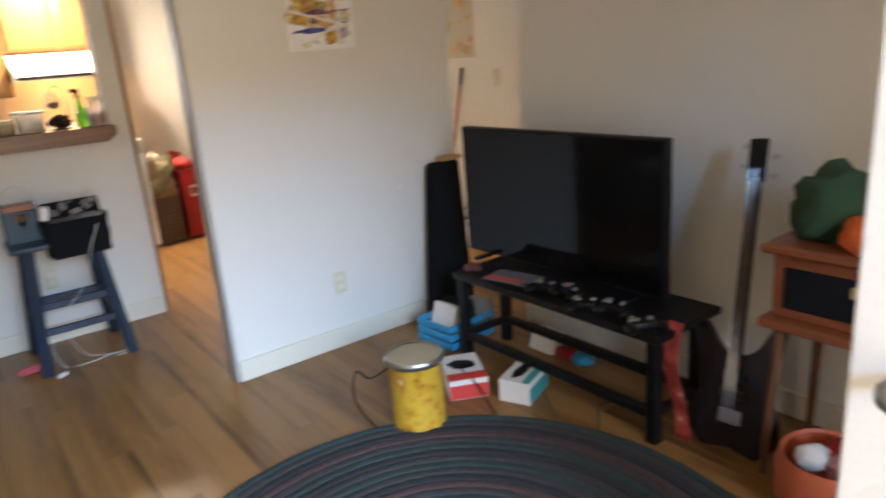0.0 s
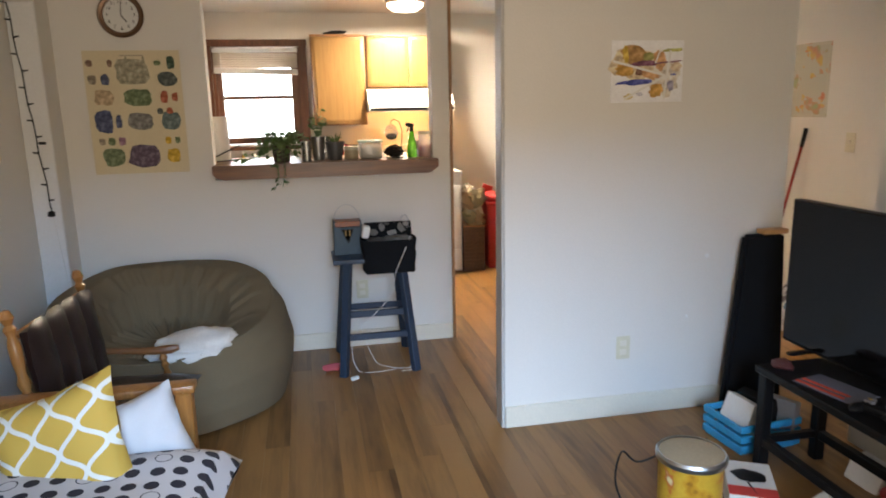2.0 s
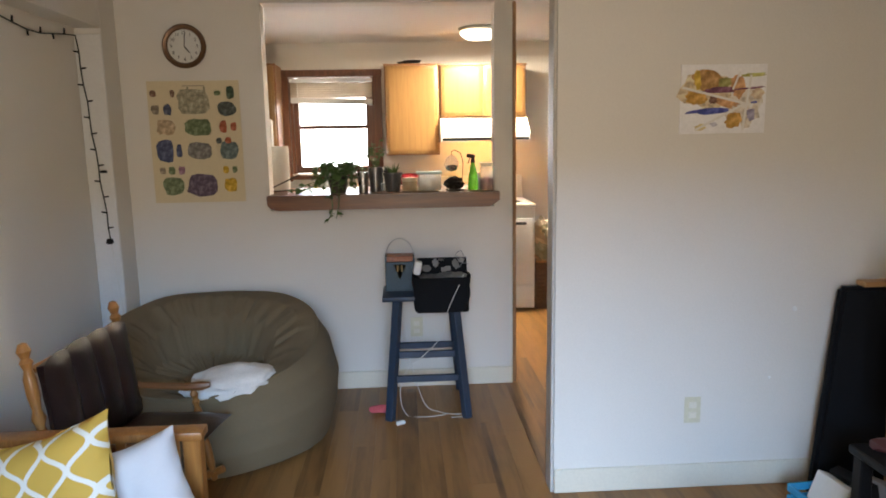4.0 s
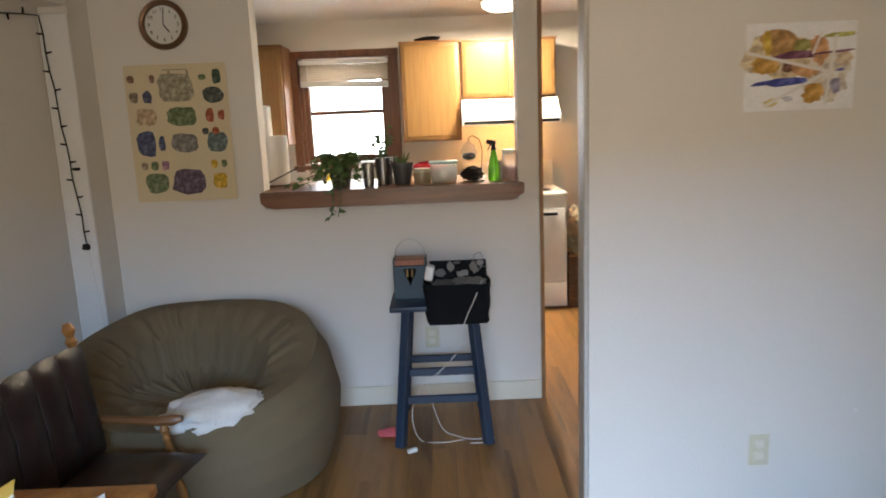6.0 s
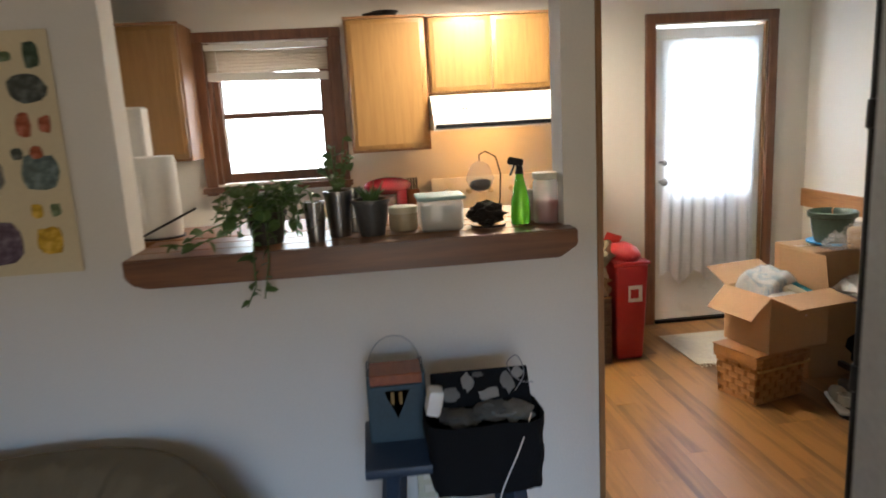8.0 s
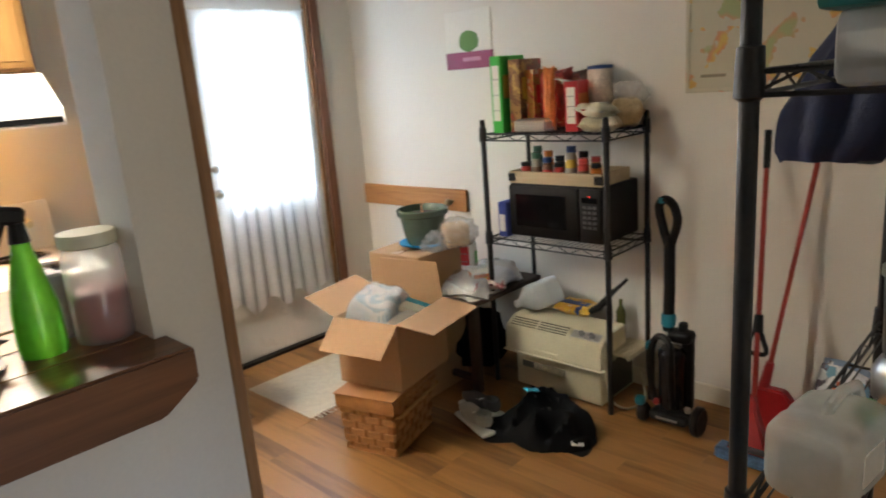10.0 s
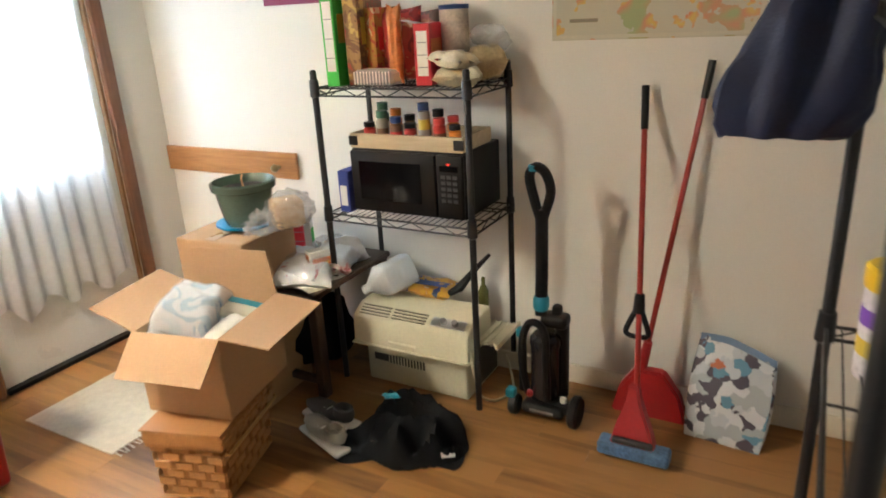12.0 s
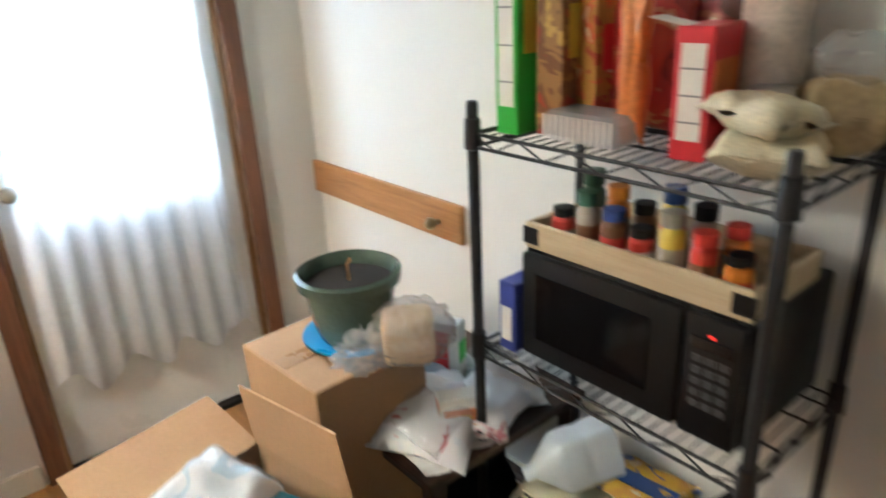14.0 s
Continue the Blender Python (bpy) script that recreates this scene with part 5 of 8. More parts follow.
def wall_cabinet(x0, x1, z0, z1, doors, label, y0=6.38):
    e = thing("wall_cabinet", ((x0 + x1) / 2, 6.55, z0), 0, label, "cabinet", "kitchen wall cabinets")
    w, h = x1 - x0, z1 - z0
    bm = B()
    box(bm, (0, 0.01, h / 2), (w, 0.318, h), 0.003)
    part("body", bm, OAKEDGE, e)
    for i in range(doors):
        dw = (w - 0.012) / doors
        bm = B()
        box(bm, (-w / 2 + 0.006 + dw * (i + 0.5), -0.160, h / 2), (dw - 0.012, 0.020, h - 0.03), 0.006, seg=2)
        d = part("door", bm, OAK, e)
        bm = B()
        box(bm, (-w / 2 + 0.006 + dw * (i + 0.5), -0.172, h / 2), (dw - 0.06, 0.004, h - 0.08), 0.002)
        part("door_field", bm, OAK, d)
    bm = B()
    box(bm, (0, -0.158, h - 0.006), (w + 0.01, 0.03, 0.016), 0.003)
    part("top_rail", bm, OAKEDGE, e)
    return e


wall_cabinet(0.345, 0.815, 1.33, 2.105, 1, "tall honey-oak wall cabinet beside the window")
wall_cabinet(0.822, 1.575, 1.645, 2.10, 2, "short honey-oak wall cabinet above the cooker hood")
wall_cabinet(-1.09, -0.60, 1.345, 2.12, 1, "honey-oak wall cabinet in the kitchen corner")
bowl = thing("stacked_trays", (0.56, 6.5, 2.108), 0, "dark trays stacked on top of the cabinet", "tray")
for i in range(2):
    bm = B()
    lathe(bm, [(0, 0.0), (0.06, 0.0), (0.085, 0.022), (0.080, 0.024), (0.055, 0.006), (0, 0.006)], (0.05 * i - 0.02, 0, 0.012 * i), 20)
    part("tray", bm, BLACK, bowl)

hood = thing("range_hood", (1.198, 6.46, 1.44), 0, "white enamel under-cabinet cooker hood", "range hood")
bm = B()
prof = [(0.258, 0.0), (0.258, 0.20), (-0.10, 0.20), (-0.265, 0.06), (-0.265, 0.0)]
L_ = [bm.verts.new((-0.38, y, z)) for y, z in prof]
R_ = [bm.verts.new((0.38, y, z)) for y, z in prof]
bm.faces.new(L_)
bm.faces.new(R_[::-1])
for i in range(len(prof)):
    k = (i + 1) % len(prof)
    if i != len(prof) - 1:
        bm.faces.new((L_[i], R_[i], R_[k], L_[k]))
bmesh.ops.recalc_face_normals(bm, faces=bm.faces)
part("hood_shell", bm, WHITE, hood, smooth=0)
bm = B()
box(bm, (0, -0.2665, 0.022), (0.74, 0.004, 0.022), 0.001)
part("black_strip", bm, BLACK, hood)
bm = B()
box(bm, (0, -0.05, 0.11), (0.72, 0.26, 0.008), 0.002)
part("filter", bm, STEEL, hood)
for i in range(9):
    bm = B()
    box(bm, (-0.13 + 0.03 * i, -0.190, 0.128), (0.014, 0.05, 0.004), 0.001, turn=(40.3, 0, 0))
    part("vent_slot", bm, CREAM, hood)
for x_ in (-0.20, -0.18):
    bm = B()
    box(bm, (x_, -0.206, 0.118), (0.014, 0.016, 0.006), 0.001, turn=(40.3, 0, 0))
    part("switch", bm, BLACK, hood)

stove = thing("kitchen_range", (1.205, 6.36, 0), 0, "white enamel electric range with coil burners", "stove")
bm = B()
box(bm, (0, 0.0, 0.455), (0.76, 0.68, 0.87), 0.006)
part("stove_body", bm, WHITE, stove)
bm = B()
box(bm, (0, -0.01, 0.905), (0.77, 0.70, 0.03), 0.008, seg=2)
part("cooktop", bm, WHITE, stove)
bm = B()
box(bm, (0, -0.348, 0.52), (0.73, 0.03, 0.56), 0.01, seg=2)
dr_ = part("oven_door", bm, WHITE, stove)
bm = B()
rod(bm, (-0.3, -0.385, 0.76), (0.3, -0.385, 0.76), 0.012)
part("door_handle", bm, BLACK, dr_)
bm = B()
box(bm, (0, -0.348, 0.125), (0.73, 0.028, 0.19), 0.008, seg=2)
part("drawer", bm, WHITE, stove)
bm = B()
box(bm, (0, -0.333, 0.232), (0.74, 0.01, 0.012), 0)
part("gap", bm, BLACK, stove)
bm = B()
box(bm, (0, 0.31, 1.02), (0.76, 0.06, 0.21), 0.01, turn=(-8, 0, 0), seg=2)
part("back_panel", bm, WHITE, stove)
for x_, y in ((-0.19, -0.17), (0.19, -0.17), (-0.19, 0.14), (0.19, 0.14)):
    bm = B()
    for k in range(4):
        lathe(bm, [(0.028 + 0.018 * k, 0.0), (0.034 + 0.018 * k, 0.006), (0.040 + 0.018 * k, 0.0)], (x_, y, 0.923), 24)
    part("burner", bm, BLACK, stove)
    bm = B()
    lathe(bm, [(0.02, 0.9205), (0.105, 0.9215), (0.11, 0.926), (0.115, 0.921)], (x_, y, 0), 28)
    part("drip_pan", bm, STEEL, stove)
for i in range(5):
    bm = B()
    rod(bm, (-0.28 + 0.14 * i, 0.275, 1.04), (-0.28 + 0.14 * i, 0.250, 1.036), 0.02, 0.016, 14)
    part("knob", bm, CREAM, stove)

counter = thing("kitchen_counter", (-0.14, 6.40, 0), 0, "kitchen base cabinets under the window", "cabinet")
for i in range(4):
    bm = B()
    box(bm, (-0.72 + 0.47 * i, -0.295, 0.50), (0.45, 0.02, 0.70), 0.005)
    part("door", bm, OAK, counter)
bm = B()
box(bm, (0, 0.01, 0.44), (1.90, 0.60, 0.86), 0.003)
part("body", bm, OAKEDGE, counter)
bm = B()
box(bm, (-0.14, 6.385, 0.893), (1.92, 0.66, 0.04), 0.006)
tagged(obj("countertop", bm, mat("speckled_laminate", (0.55, 0.52, 0.46), 0.4, var=0.25, fine=350), smooth=35), "pale speckled laminate kitchen worktop", "worktop")
faucet = thing("faucet", (-0.05, 6.58, 0.914), 0, "chrome gooseneck faucet behind the plants", "faucet")
bm = B()
tube(bm, [(0, 0, 0), (0, 0, 0.18)] + [(0, -0.07 + 0.07 * math.cos(math.pi * i / 8), 0.18 + 0.07 * math.sin(math.pi * i / 8)) for i in range(1, 9)], 0.011, 8)
part("spout", bm, STEEL, faucet)
bm = B()
lathe(bm, [(0, 0), (0.03, 0), (0.028, 0.02), (0, 0.02)], seg=14)
part("base", bm, STEEL, faucet)

MAROON = mat("maroon_enamel", (0.20, 0.012, 0.016), 0.25, var=0.08, bump=0.0)
mixer = thing("stand_mixer", (0.55, 6.52, 0.914), 0, "red stand mixer on the worktop", "mixer")
bm = B()
box(bm, (0, 0, 0.015), (0.22, 0.16, 0.03), 0.012, seg=2)
box(bm, (0.07, 0, 0.10), (0.07, 0.09, 0.17), 0.015, seg=2)
part("pedestal", bm, MAROON, mixer)
bm = B()
blob(bm, (-0.01, 0, 0.20), (0.15, 0.062, 0.055), 0.03, 1.5, 3)
part("motor_head", bm, MAROON, mixer)
bm = B()
lathe(bm, [(0, 0.034), (0.05, 0.034), (0.085, 0.09), (0.088, 0.135), (0.083, 0.135), (0.078, 0.09), (0, 0.045)], (-0.06, 0, 0), 22)
part("bowl", bm, STEEL, mixer)
knives = thing("knife_block", (0.70, 6.58, 0.914), 0, "dark knife block beside the range", "knife block")
bm = B()
box(bm, (0, 0, 0.08), (0.08, 0.10, 0.16), 0.006, turn=(-15, 0, 0))
part("block", bm, DARKWOOD, knives)
for i in range(4):
    bm = B()
    box(bm, (-0.027 + 0.018 * i, 0.035, 0.195), (0.012, 0.022, 0.08), 0.004, turn=(-15, 0, 0))
    part("knife_handle", bm, BLACK, knives)


def bottle(name, at, prof, material, label, category, cap=None, capmat=None, seg=18):
    e = thing(name, at, 0, label, category)
    bm = B()
    lathe(bm, prof, seg=seg)
    part("body", bm, material, e)
    if cap:
        bm = B()
        lathe(bm, cap, seg=seg)
        part("cap", bm, capmat, e)
    return e


bottle("soap_bottle", (-0.32, 6.52, 0.914), [(0, 0), (0.032, 0), (0.034, 0.12), (0.012, 0.16), (0.012, 0.175)], flat("yellow_soap", (0.65, 0.45, 0.03), 0.3), "yellow dish soap bottle by the sink", "bottle", [(0.014, 0.175), (0.014, 0.20), (0, 0.20)], PLASTIC_WHITE)
bottle("soap_bottle", (-0.22, 6.48, 0.914), [(0, 0), (0.035, 0), (0.035, 0.10), (0.013, 0.14), (0.013, 0.15)], flat("blue_soap", (0.12, 0.35, 0.55), 0.3), "pale blue soap bottle by the sink", "bottle", [(0.014, 0.15), (0.014, 0.19), (0, 0.19)], PLASTIC_WHITE)
bottle("soap_bottle", (-0.16, 6.42, 0.914), [(0, 0), (0.03, 0), (0.03, 0.10), (0, 0.12)], flat("green_soap", (0.05, 0.35, 0.12), 0.3), "green dish liquid bottle by the sink", "bottle")

# ceiling light
lamp = thing("ceiling_light", (1.04, 5.76, H), 0, "glowing frosted glass ceiling light", "ceiling light")
bm = B()
lathe(bm, [(0, -0.004), (0.16, -0.004), (0.165, -0.02), (0.15, -0.03)], seg=32)
part("base", bm, STEEL, lamp)
bm = B()
lathe(bm, [(0.15, -0.025), (0.145, -0.055), (0.10, -0.085), (0.0, -0.10)], seg=32)
sh = part("shade", bm, glow("lit_glass", (1.0, 0.82, 0.58), 8.0), lamp)
sh.visible_shadow = False

# things on the serving shelf, whose top is at 1.186
SZ = 1.187
towel = thing("paper_towel_roll", (-0.245, 4.60, SZ), 0, "white paper towel roll on a wire holder", "paper towel")
bm = B()
lathe(bm, [(0.02, 0.006), (0.064, 0.006), (0.068, 0.02), (0.068, 0.26), (0.062, 0.272), (0.02, 0.272)], seg=28)
part("roll", bm, PAPER, towel)
bm = B()
lathe(bm, [(0, 0), (0.075, 0), (0.075, 0.005), (0, 0.005)], seg=24)
part("base", bm, BLACKMETAL, towel)
bm = B()
rod(bm, (-0.07, -0.06, 0.004), (0.14, -0.09, 0.10), 0.004)
part("arm", bm, BLACKMETAL, towel)
bm = B()
box(bm, (-0.34, 4.74, SZ + 0.225), (0.09, 0.09, 0.45), 0.008)
tagged(obj("tissue_carton", bm, PAPER), "tall white carton behind the paper towels", "carton")
# counter ledge added on the kitchen side to carry towel roll and carton
bm = B()
box(bm, (0.25, 4.66, SZ - 0.046), (1.6, 0.29, 0.09), 0.004)
obj("carton_tray", bm, OAKEDGE)
tagged(bpy.data.objects["carton_tray"], "wooden counter ledge on the kitchen side", "ledge")


def leaf_mesh(w, l):
    bm = B()
    n = 6
    mid, lt, rt = [], [], []
    for i in range(n + 1):
        t = i / n
        ww = w * math.sin(math.pi * min(t * 0.92 + 0.08, 1)) ** 0.8 * (1.15 - 0.5 * t)
        z = 0.12 * l * math.sin(t * 2.6)
        mid.append(bm.verts.new((0, t * l, z)))
        lt.append(bm.verts.new((-ww, t * l, z + 0.25 * ww)))
        rt.append(bm.verts.new((ww, t * l, z + 0.25 * ww)))
    for a, b in ((lt, mid), (mid, rt)):
        for i in range(n):
            bm.faces.new((a[i], b[i], b[i + 1], a[i + 1]))
    me = bpy.data.meshes.new("leaf")
    bm.to_mesh(me)
    bm.free()
    for f in me.polygons:
        f.use_smooth = True
    me.materials.append(GREEN)
    return me


LEAVES = [leaf_mesh(0.013, 0.036), leaf_mesh(0.018, 0.044), leaf_mesh(0.010, 0.032)]


def vine(plant, pts, count, rg, spread=0.03, big=1.0):
    pts = [Vector(p) for p in pts]
    bm = B()
    tube(bm, pts, 0.0022, 5)
    part("stem", bm, GREEN, plant)
    for i in range(count):
        t = (i + rg.random()) / count * (len(pts) - 1)
        k = min(int(t), len(pts) - 2)
        p = pts[k].lerp(pts[k + 1], t - k)
        ob = new("leaf", LEAVES[rg.randrange(3)])
        ob.parent = plant
        ob.matrix_local = Matrix.Translation(p) @ pose(0, 0, 0, rg.uniform(-70, 30), rg.uniform(-50, 50), rg.uniform(0, 360)) @ Matrix.Scale(big * rg.uniform(0.7, 1.25), 4)


def pot(parent, r0, r1, h, material, rim=0.006, seg=24):
    bm = B()
    lathe(bm, [(0, 0), (r0, 0), (r1, h), (r1 + rim, h), (r1 + rim, h + 0.012), (r1 - 0.006, h + 0.012), (r1 - 0.008, h - 0.015), (0, h - 0.018)], seg=seg)
    part("pot", bm, material, parent)
    bm = B()
    lathe(bm, [(r1 - 0.009, h - 0.014), (0, h - 0.01)], seg=seg)
    part("soil", bm, SOIL, parent)


rg = random.Random(11)
pothos = thing("trailing_houseplant", (0.18, 4.33, SZ), 0, "leafy green trailing vine in a dark pot", "houseplant")
pot(pothos, 0.045, 0.058, 0.085, mat("dark_pot", (0.05, 0.045, 0.035), 0.5, var=0.2))
for i in range(34):
    a = i * 2.4
    r = 0.07 + 0.075 * rg.random()
    fall = rg.random()
    vine(pothos, [(0.02 * math.cos(a), 0.02 * math.sin(a), 0.085), (r * 0.55 * math.cos(a), r * 0.55 * math.sin(a), 0.125 + 0.065 * rg.random()), (r * math.cos(a), r * math.sin(a) * 0.85, 0.10 + 0.06 * rg.random()), (r * math.cos(a) * 1.12, r * math.sin(a), 0.14 - 0.12 * fall)], 10, rg, big=0.82)
vine(pothos, [(-0.02, -0.05, 0.09), (-0.02, -0.13, 0.06), (-0.02, -0.178, -0.01), (-0.02, -0.182, -0.09), (-0.05, -0.18, -0.15)], 15, rg, big=0.95)
vine(pothos, [(-0.03, -0.05, 0.09), (-0.10, -0.10, 0.05), (-0.20, -0.11, 0.025), (-0.29, -0.10, 0.03)], 13, rg, big=1.0)
vine(pothos, [(-0.03, 0.0, 0.09), (-0.12, 0.02, 0.07), (-0.18, 0.0, 0.05), (-0.25, -0.02, 0.02)], 10, rg, big=0.9)
vine(pothos, [(0.02, -0.05, 0.09), (0.02, -0.14, 0.05), (0.02, -0.178, -0.03), (0.0, -0.18, -0.13)], 10, rg, big=0.95)
jade = thing("bushy_houseplant", (0.40, 4.36, SZ), 0, "small upright bushy plant in a steel tumbler", "houseplant")
pot(jade, 0.032, 0.042, 0.13, mat("dark_steel", (0.20, 0.20, 0.20), 0.3, metal=1.0, var=0.15), 0.002)
for i in range(7):
    a = i * 2.4
    vine(jade, [(0, 0, 0.12), (0.025 * math.cos(a), 0.025 * math.sin(a), 0.19), (0.05 * math.cos(a), 0.05 * math.sin(a), 0.24 + 0.02 * (i % 4))], 9, rg, big=0.75)
spike = thing("spiky_houseplant", (0.50, 4.34, SZ), 0, "small spiky plant in a dark grey pot", "houseplant")
pot(spike, 0.038, 0.055, 0.10, mat("slate_pot", (0.07, 0.072, 0.075), 0.35, var=0.15))
for i in range(12):
    a = i * 2.4
    bm = B()
    tube(bm, [(0.01 * math.cos(a), 0.01 * math.sin(a), 0.09), (0.025 * math.cos(a), 0.025 * math.sin(a), 0.125), (0.045 * math.cos(a), 0.045 * math.sin(a), 0.14 + 0.012 * (i % 3))], [0.005, 0.004, 0.0008], 5)
    part("spike", bm, GREEN, spike)
TUMBLER = mat("dull_steel", (0.30, 0.30, 0.29), 0.28, metal=1.0, var=0.15, bump=0.01)
for x_, y, h in ((0.33, 4.30, 0.12), (0.445, 4.44, 0.14)):
    bottle("steel_tumbler", (x_, y, SZ), [(0, 0), (0.026, 0), (0.032, h), (0.029, h), (0.024, 0.006), (0, 0.006)], TUMBLER, "brushed steel tumbler on the serving shelf", "tumbler")
bottle("sugar_jar", (0.60, 4.40, SZ), [(0, 0), (0.042, 0), (0.045, 0.01), (0.045, 0.055)], flat("cream_glass", (0.50, 0.42, 0.28), 0.2), "squat jar with a cream lid", "jar", [(0.047, 0.055), (0.047, 0.075), (0, 0.078)], CREAM)
tub = thing("food_container", (0.715, 4.345, SZ), 0, "clear plastic food container with teal-edged lid", "container")
bm = B()
box(bm, (0, 0, 0.052), (0.135, 0.13, 0.10), 0.014, seg=2)
part("container_body", bm, CLEAR, tub)
bm = B()
box(bm, (0, 0, 0.106), (0.15, 0.145, 0.012), 0.005, seg=2)
part("lid", bm, flat("teal_lid", (0.40, 0.60, 0.58)), tub, "pale teal lid")
bm = B()
box(bm, (0, 0, 0.038), (0.12, 0.115, 0.06), 0.01)
part("contents", bm, flat("oats", (0.62, 0.58, 0.50), 0.9), tub)
terr = thing("hanging_terrarium", (0.86, 4.35, SZ), 0, "glass globe terrarium hung from a black wire hook", "terrarium")
bm = B()
lathe(bm, [(0.012, 0.205), (0.03, 0.19), (0.046, 0.15), (0.03, 0.115), (0, 0.106)], (-0.01, 0, 0), 24)
part("globe", bm, sheer("globe_glass", (0.85, 0.90, 0.90), 0.3, 0.84, 0.12), terr)
bm = B()
blob(bm, (-0.01, 0, 0.132), (0.033, 0.033, 0.02), 0.3, 3, 2, 1.0)
part("moss", bm, SOIL, terr)
bm = B()
tube(bm, [(0.04, 0.02, 0.0), (0.055, 0.02, 0.08), (0.06, 0.02, 0.16), (0.045, 0.015, 0.215), (0.01, 0.005, 0.235), (-0.01, 0, 0.225), (-0.01, 0, 0.205)], 0.0025, 6)
part("hook", bm, BLACKMETAL, terr)
bm = B()
lathe(bm, [(0, 0), (0.055, 0), (0.058, 0.006), (0, 0.006)], (0.01, 0.0, 0), 20)
part("base", bm, BLACKMETAL, terr)
bm = B()
blob(bm, (0.005, -0.01, 0.04), (0.055, 0.05, 0.036), 0.5, 3, 3, 8.0, flat_base=-0.033)
part("moss_clump", bm, SOIL, terr)
spray = thing("spray_bottle", (0.975, 4.345, SZ), 0, "translucent green spray bottle with a dark trigger", "spray bottle")
GREENCLEAR = mat("green_liquid", (0.26, 0.90, 0.07), 0.15, var=0.1, bump=0.0, Transmission_Weight=0.6)
bm = B()
lathe(bm, [(0, 0), (0.030, 0), (0.032, 0.02), (0.030, 0.07), (0.022, 0.11), (0.013, 0.15), (0.012, 0.16), (0, 0.16)], seg=22)
part("bottle_body", bm, GREENCLEAR, spray)
bm = B()
rod(bm, (0, 0, 0.158), (0, 0, 0.185), 0.014, 0.010)
box(bm, (-0.012, 0, 0.197), (0.05, 0.018, 0.024), 0.005, turn=(0, 12, 0))
box(bm, (-0.022, 0, 0.172), (0.006, 0.012, 0.04), 0.002, turn=(0, 25, 0))
part("trigger", bm, BLACK, spray)
jar = thing("glass_jar", (1.052, 4.33, SZ), 0, "glass jar half full of red sweets with a pale lid", "jar")
bm = B()
lathe(bm, [(0, 0), (0.038, 0), (0.04, 0.01), (0.04, 0.125), (0.034, 0.14)], seg=22)
part("jar_body", bm, CLEAR, jar)
bm = B()
lathe(bm, [(0, 0.004), (0.034, 0.004), (0.035, 0.075), (0, 0.08)], seg=18)
part("contents", bm, RED, jar)
bm = B()
lathe(bm, [(0.036, 0.138), (0.039, 0.14), (0.039, 0.158), (0, 0.16)], seg=22)
part("lid", bm, flat("pale_lid", (0.62, 0.62, 0.50), 0.4), jar)
bm = B()
box(bm, (1.01, 4.40, SZ + 0.05), (0.03, 0.05, 0.10), 0.004)
tagged(obj("spice_tin", bm, GREY), "dark grey tin behind the jar", "tin")

# door with curtain
door = tagged(thing("door_1", (2.72, 6.72, 0), 0, "white half-glazed kitchen door with dark wooden casing"), kind="structure")
for nm, c, s in (("casing", (-0.425, -0.012, 1.03), (0.062, 0.03, 2.06)), ("casing", (0.425, -0.012, 1.03), (0.062, 0.03, 2.06)), ("head_casing", (0, -0.013, 2.062), (0.915, 0.032, 0.064))):
    bm = B()
    box(bm, c, s, 0.004)
    part(nm, bm, DARKWOOD, door)
for nm, c, s in (("jamb", (0.385, 0.06, 1.012), (0.018, 0.118, 2.022)), ("jamb", (-0.385, 0.06, 1.012), (0.018, 0.118, 2.022))):
    bm = B()
    box(bm, c, s, 0.002)
    part(nm, bm, CASING, door)
bm = B()
for c, s in (((-0.325, 0.04, 1.01), (0.10, 0.042, 1.99)), ((0.325, 0.04, 1.01), (0.10, 0.042, 1.99)), ((0, 0.04, 1.945), (0.56, 0.042, 0.12)), ((0, 0.04, 0.47), (0.56, 0.042, 0.90))):
    box(bm, c, s, 0.003)
part("slab", bm, WHITE, door)
bm = B()
box(bm, (0, 0.04, 1.40), (0.55, 0.005, 0.97), 0)
part("pane", bm, GLASS, door).visible_shadow = False
bm = B()
box(bm, (0, 0.03, 0.01), (0.76, 0.10, 0.02), 0.003)
part("threshold", bm, BLACK, door)
for z, r in ((1.0, 0.026), (1.13, 0.02)):
    bm = B()
    rod(bm, (-0.335, 0.02, z), (-0.335, -0.03, z), 0.012)
    blob(bm, (-0.335, -0.04, z), (r, r * 0.8, r), 0, 1, 2)
    part("knob", bm, STEEL, door)
curt = thing("door_curtain", (2.70, 6.685, 1.93), 0, "sheer white gathered curtain over the door glass", "curtain")
bm = B()


def curtain_pt(u, v):
    wave = math.sin(u * 52 + 1.3 * math.sin(v * 2)) * (0.004 + 0.010 * v) + 0.008 * math.sin(u * 17 + v * 3)
    hem = 0.05 * noise.noise(Vector((u * 6, 1, 0))) * v + 0.03 * math.sin(u * 22) * v ** 6
    return Vector(((u - 0.5) * (0.69 - 0.08 * math.sin(v * math.pi) * 0.6), wave, -1.60 * v + hem))


sheet(bm, 130, 24, curtain_pt)
part("cloth", bm, CURTAIN, curt, smooth=180)
bm = B()
rod(bm, (-0.37, 0.004, 0.0), (0.36, 0.004, 0.0), 0.006)
part("rod", bm, PLASTIC_WHITE, curt)

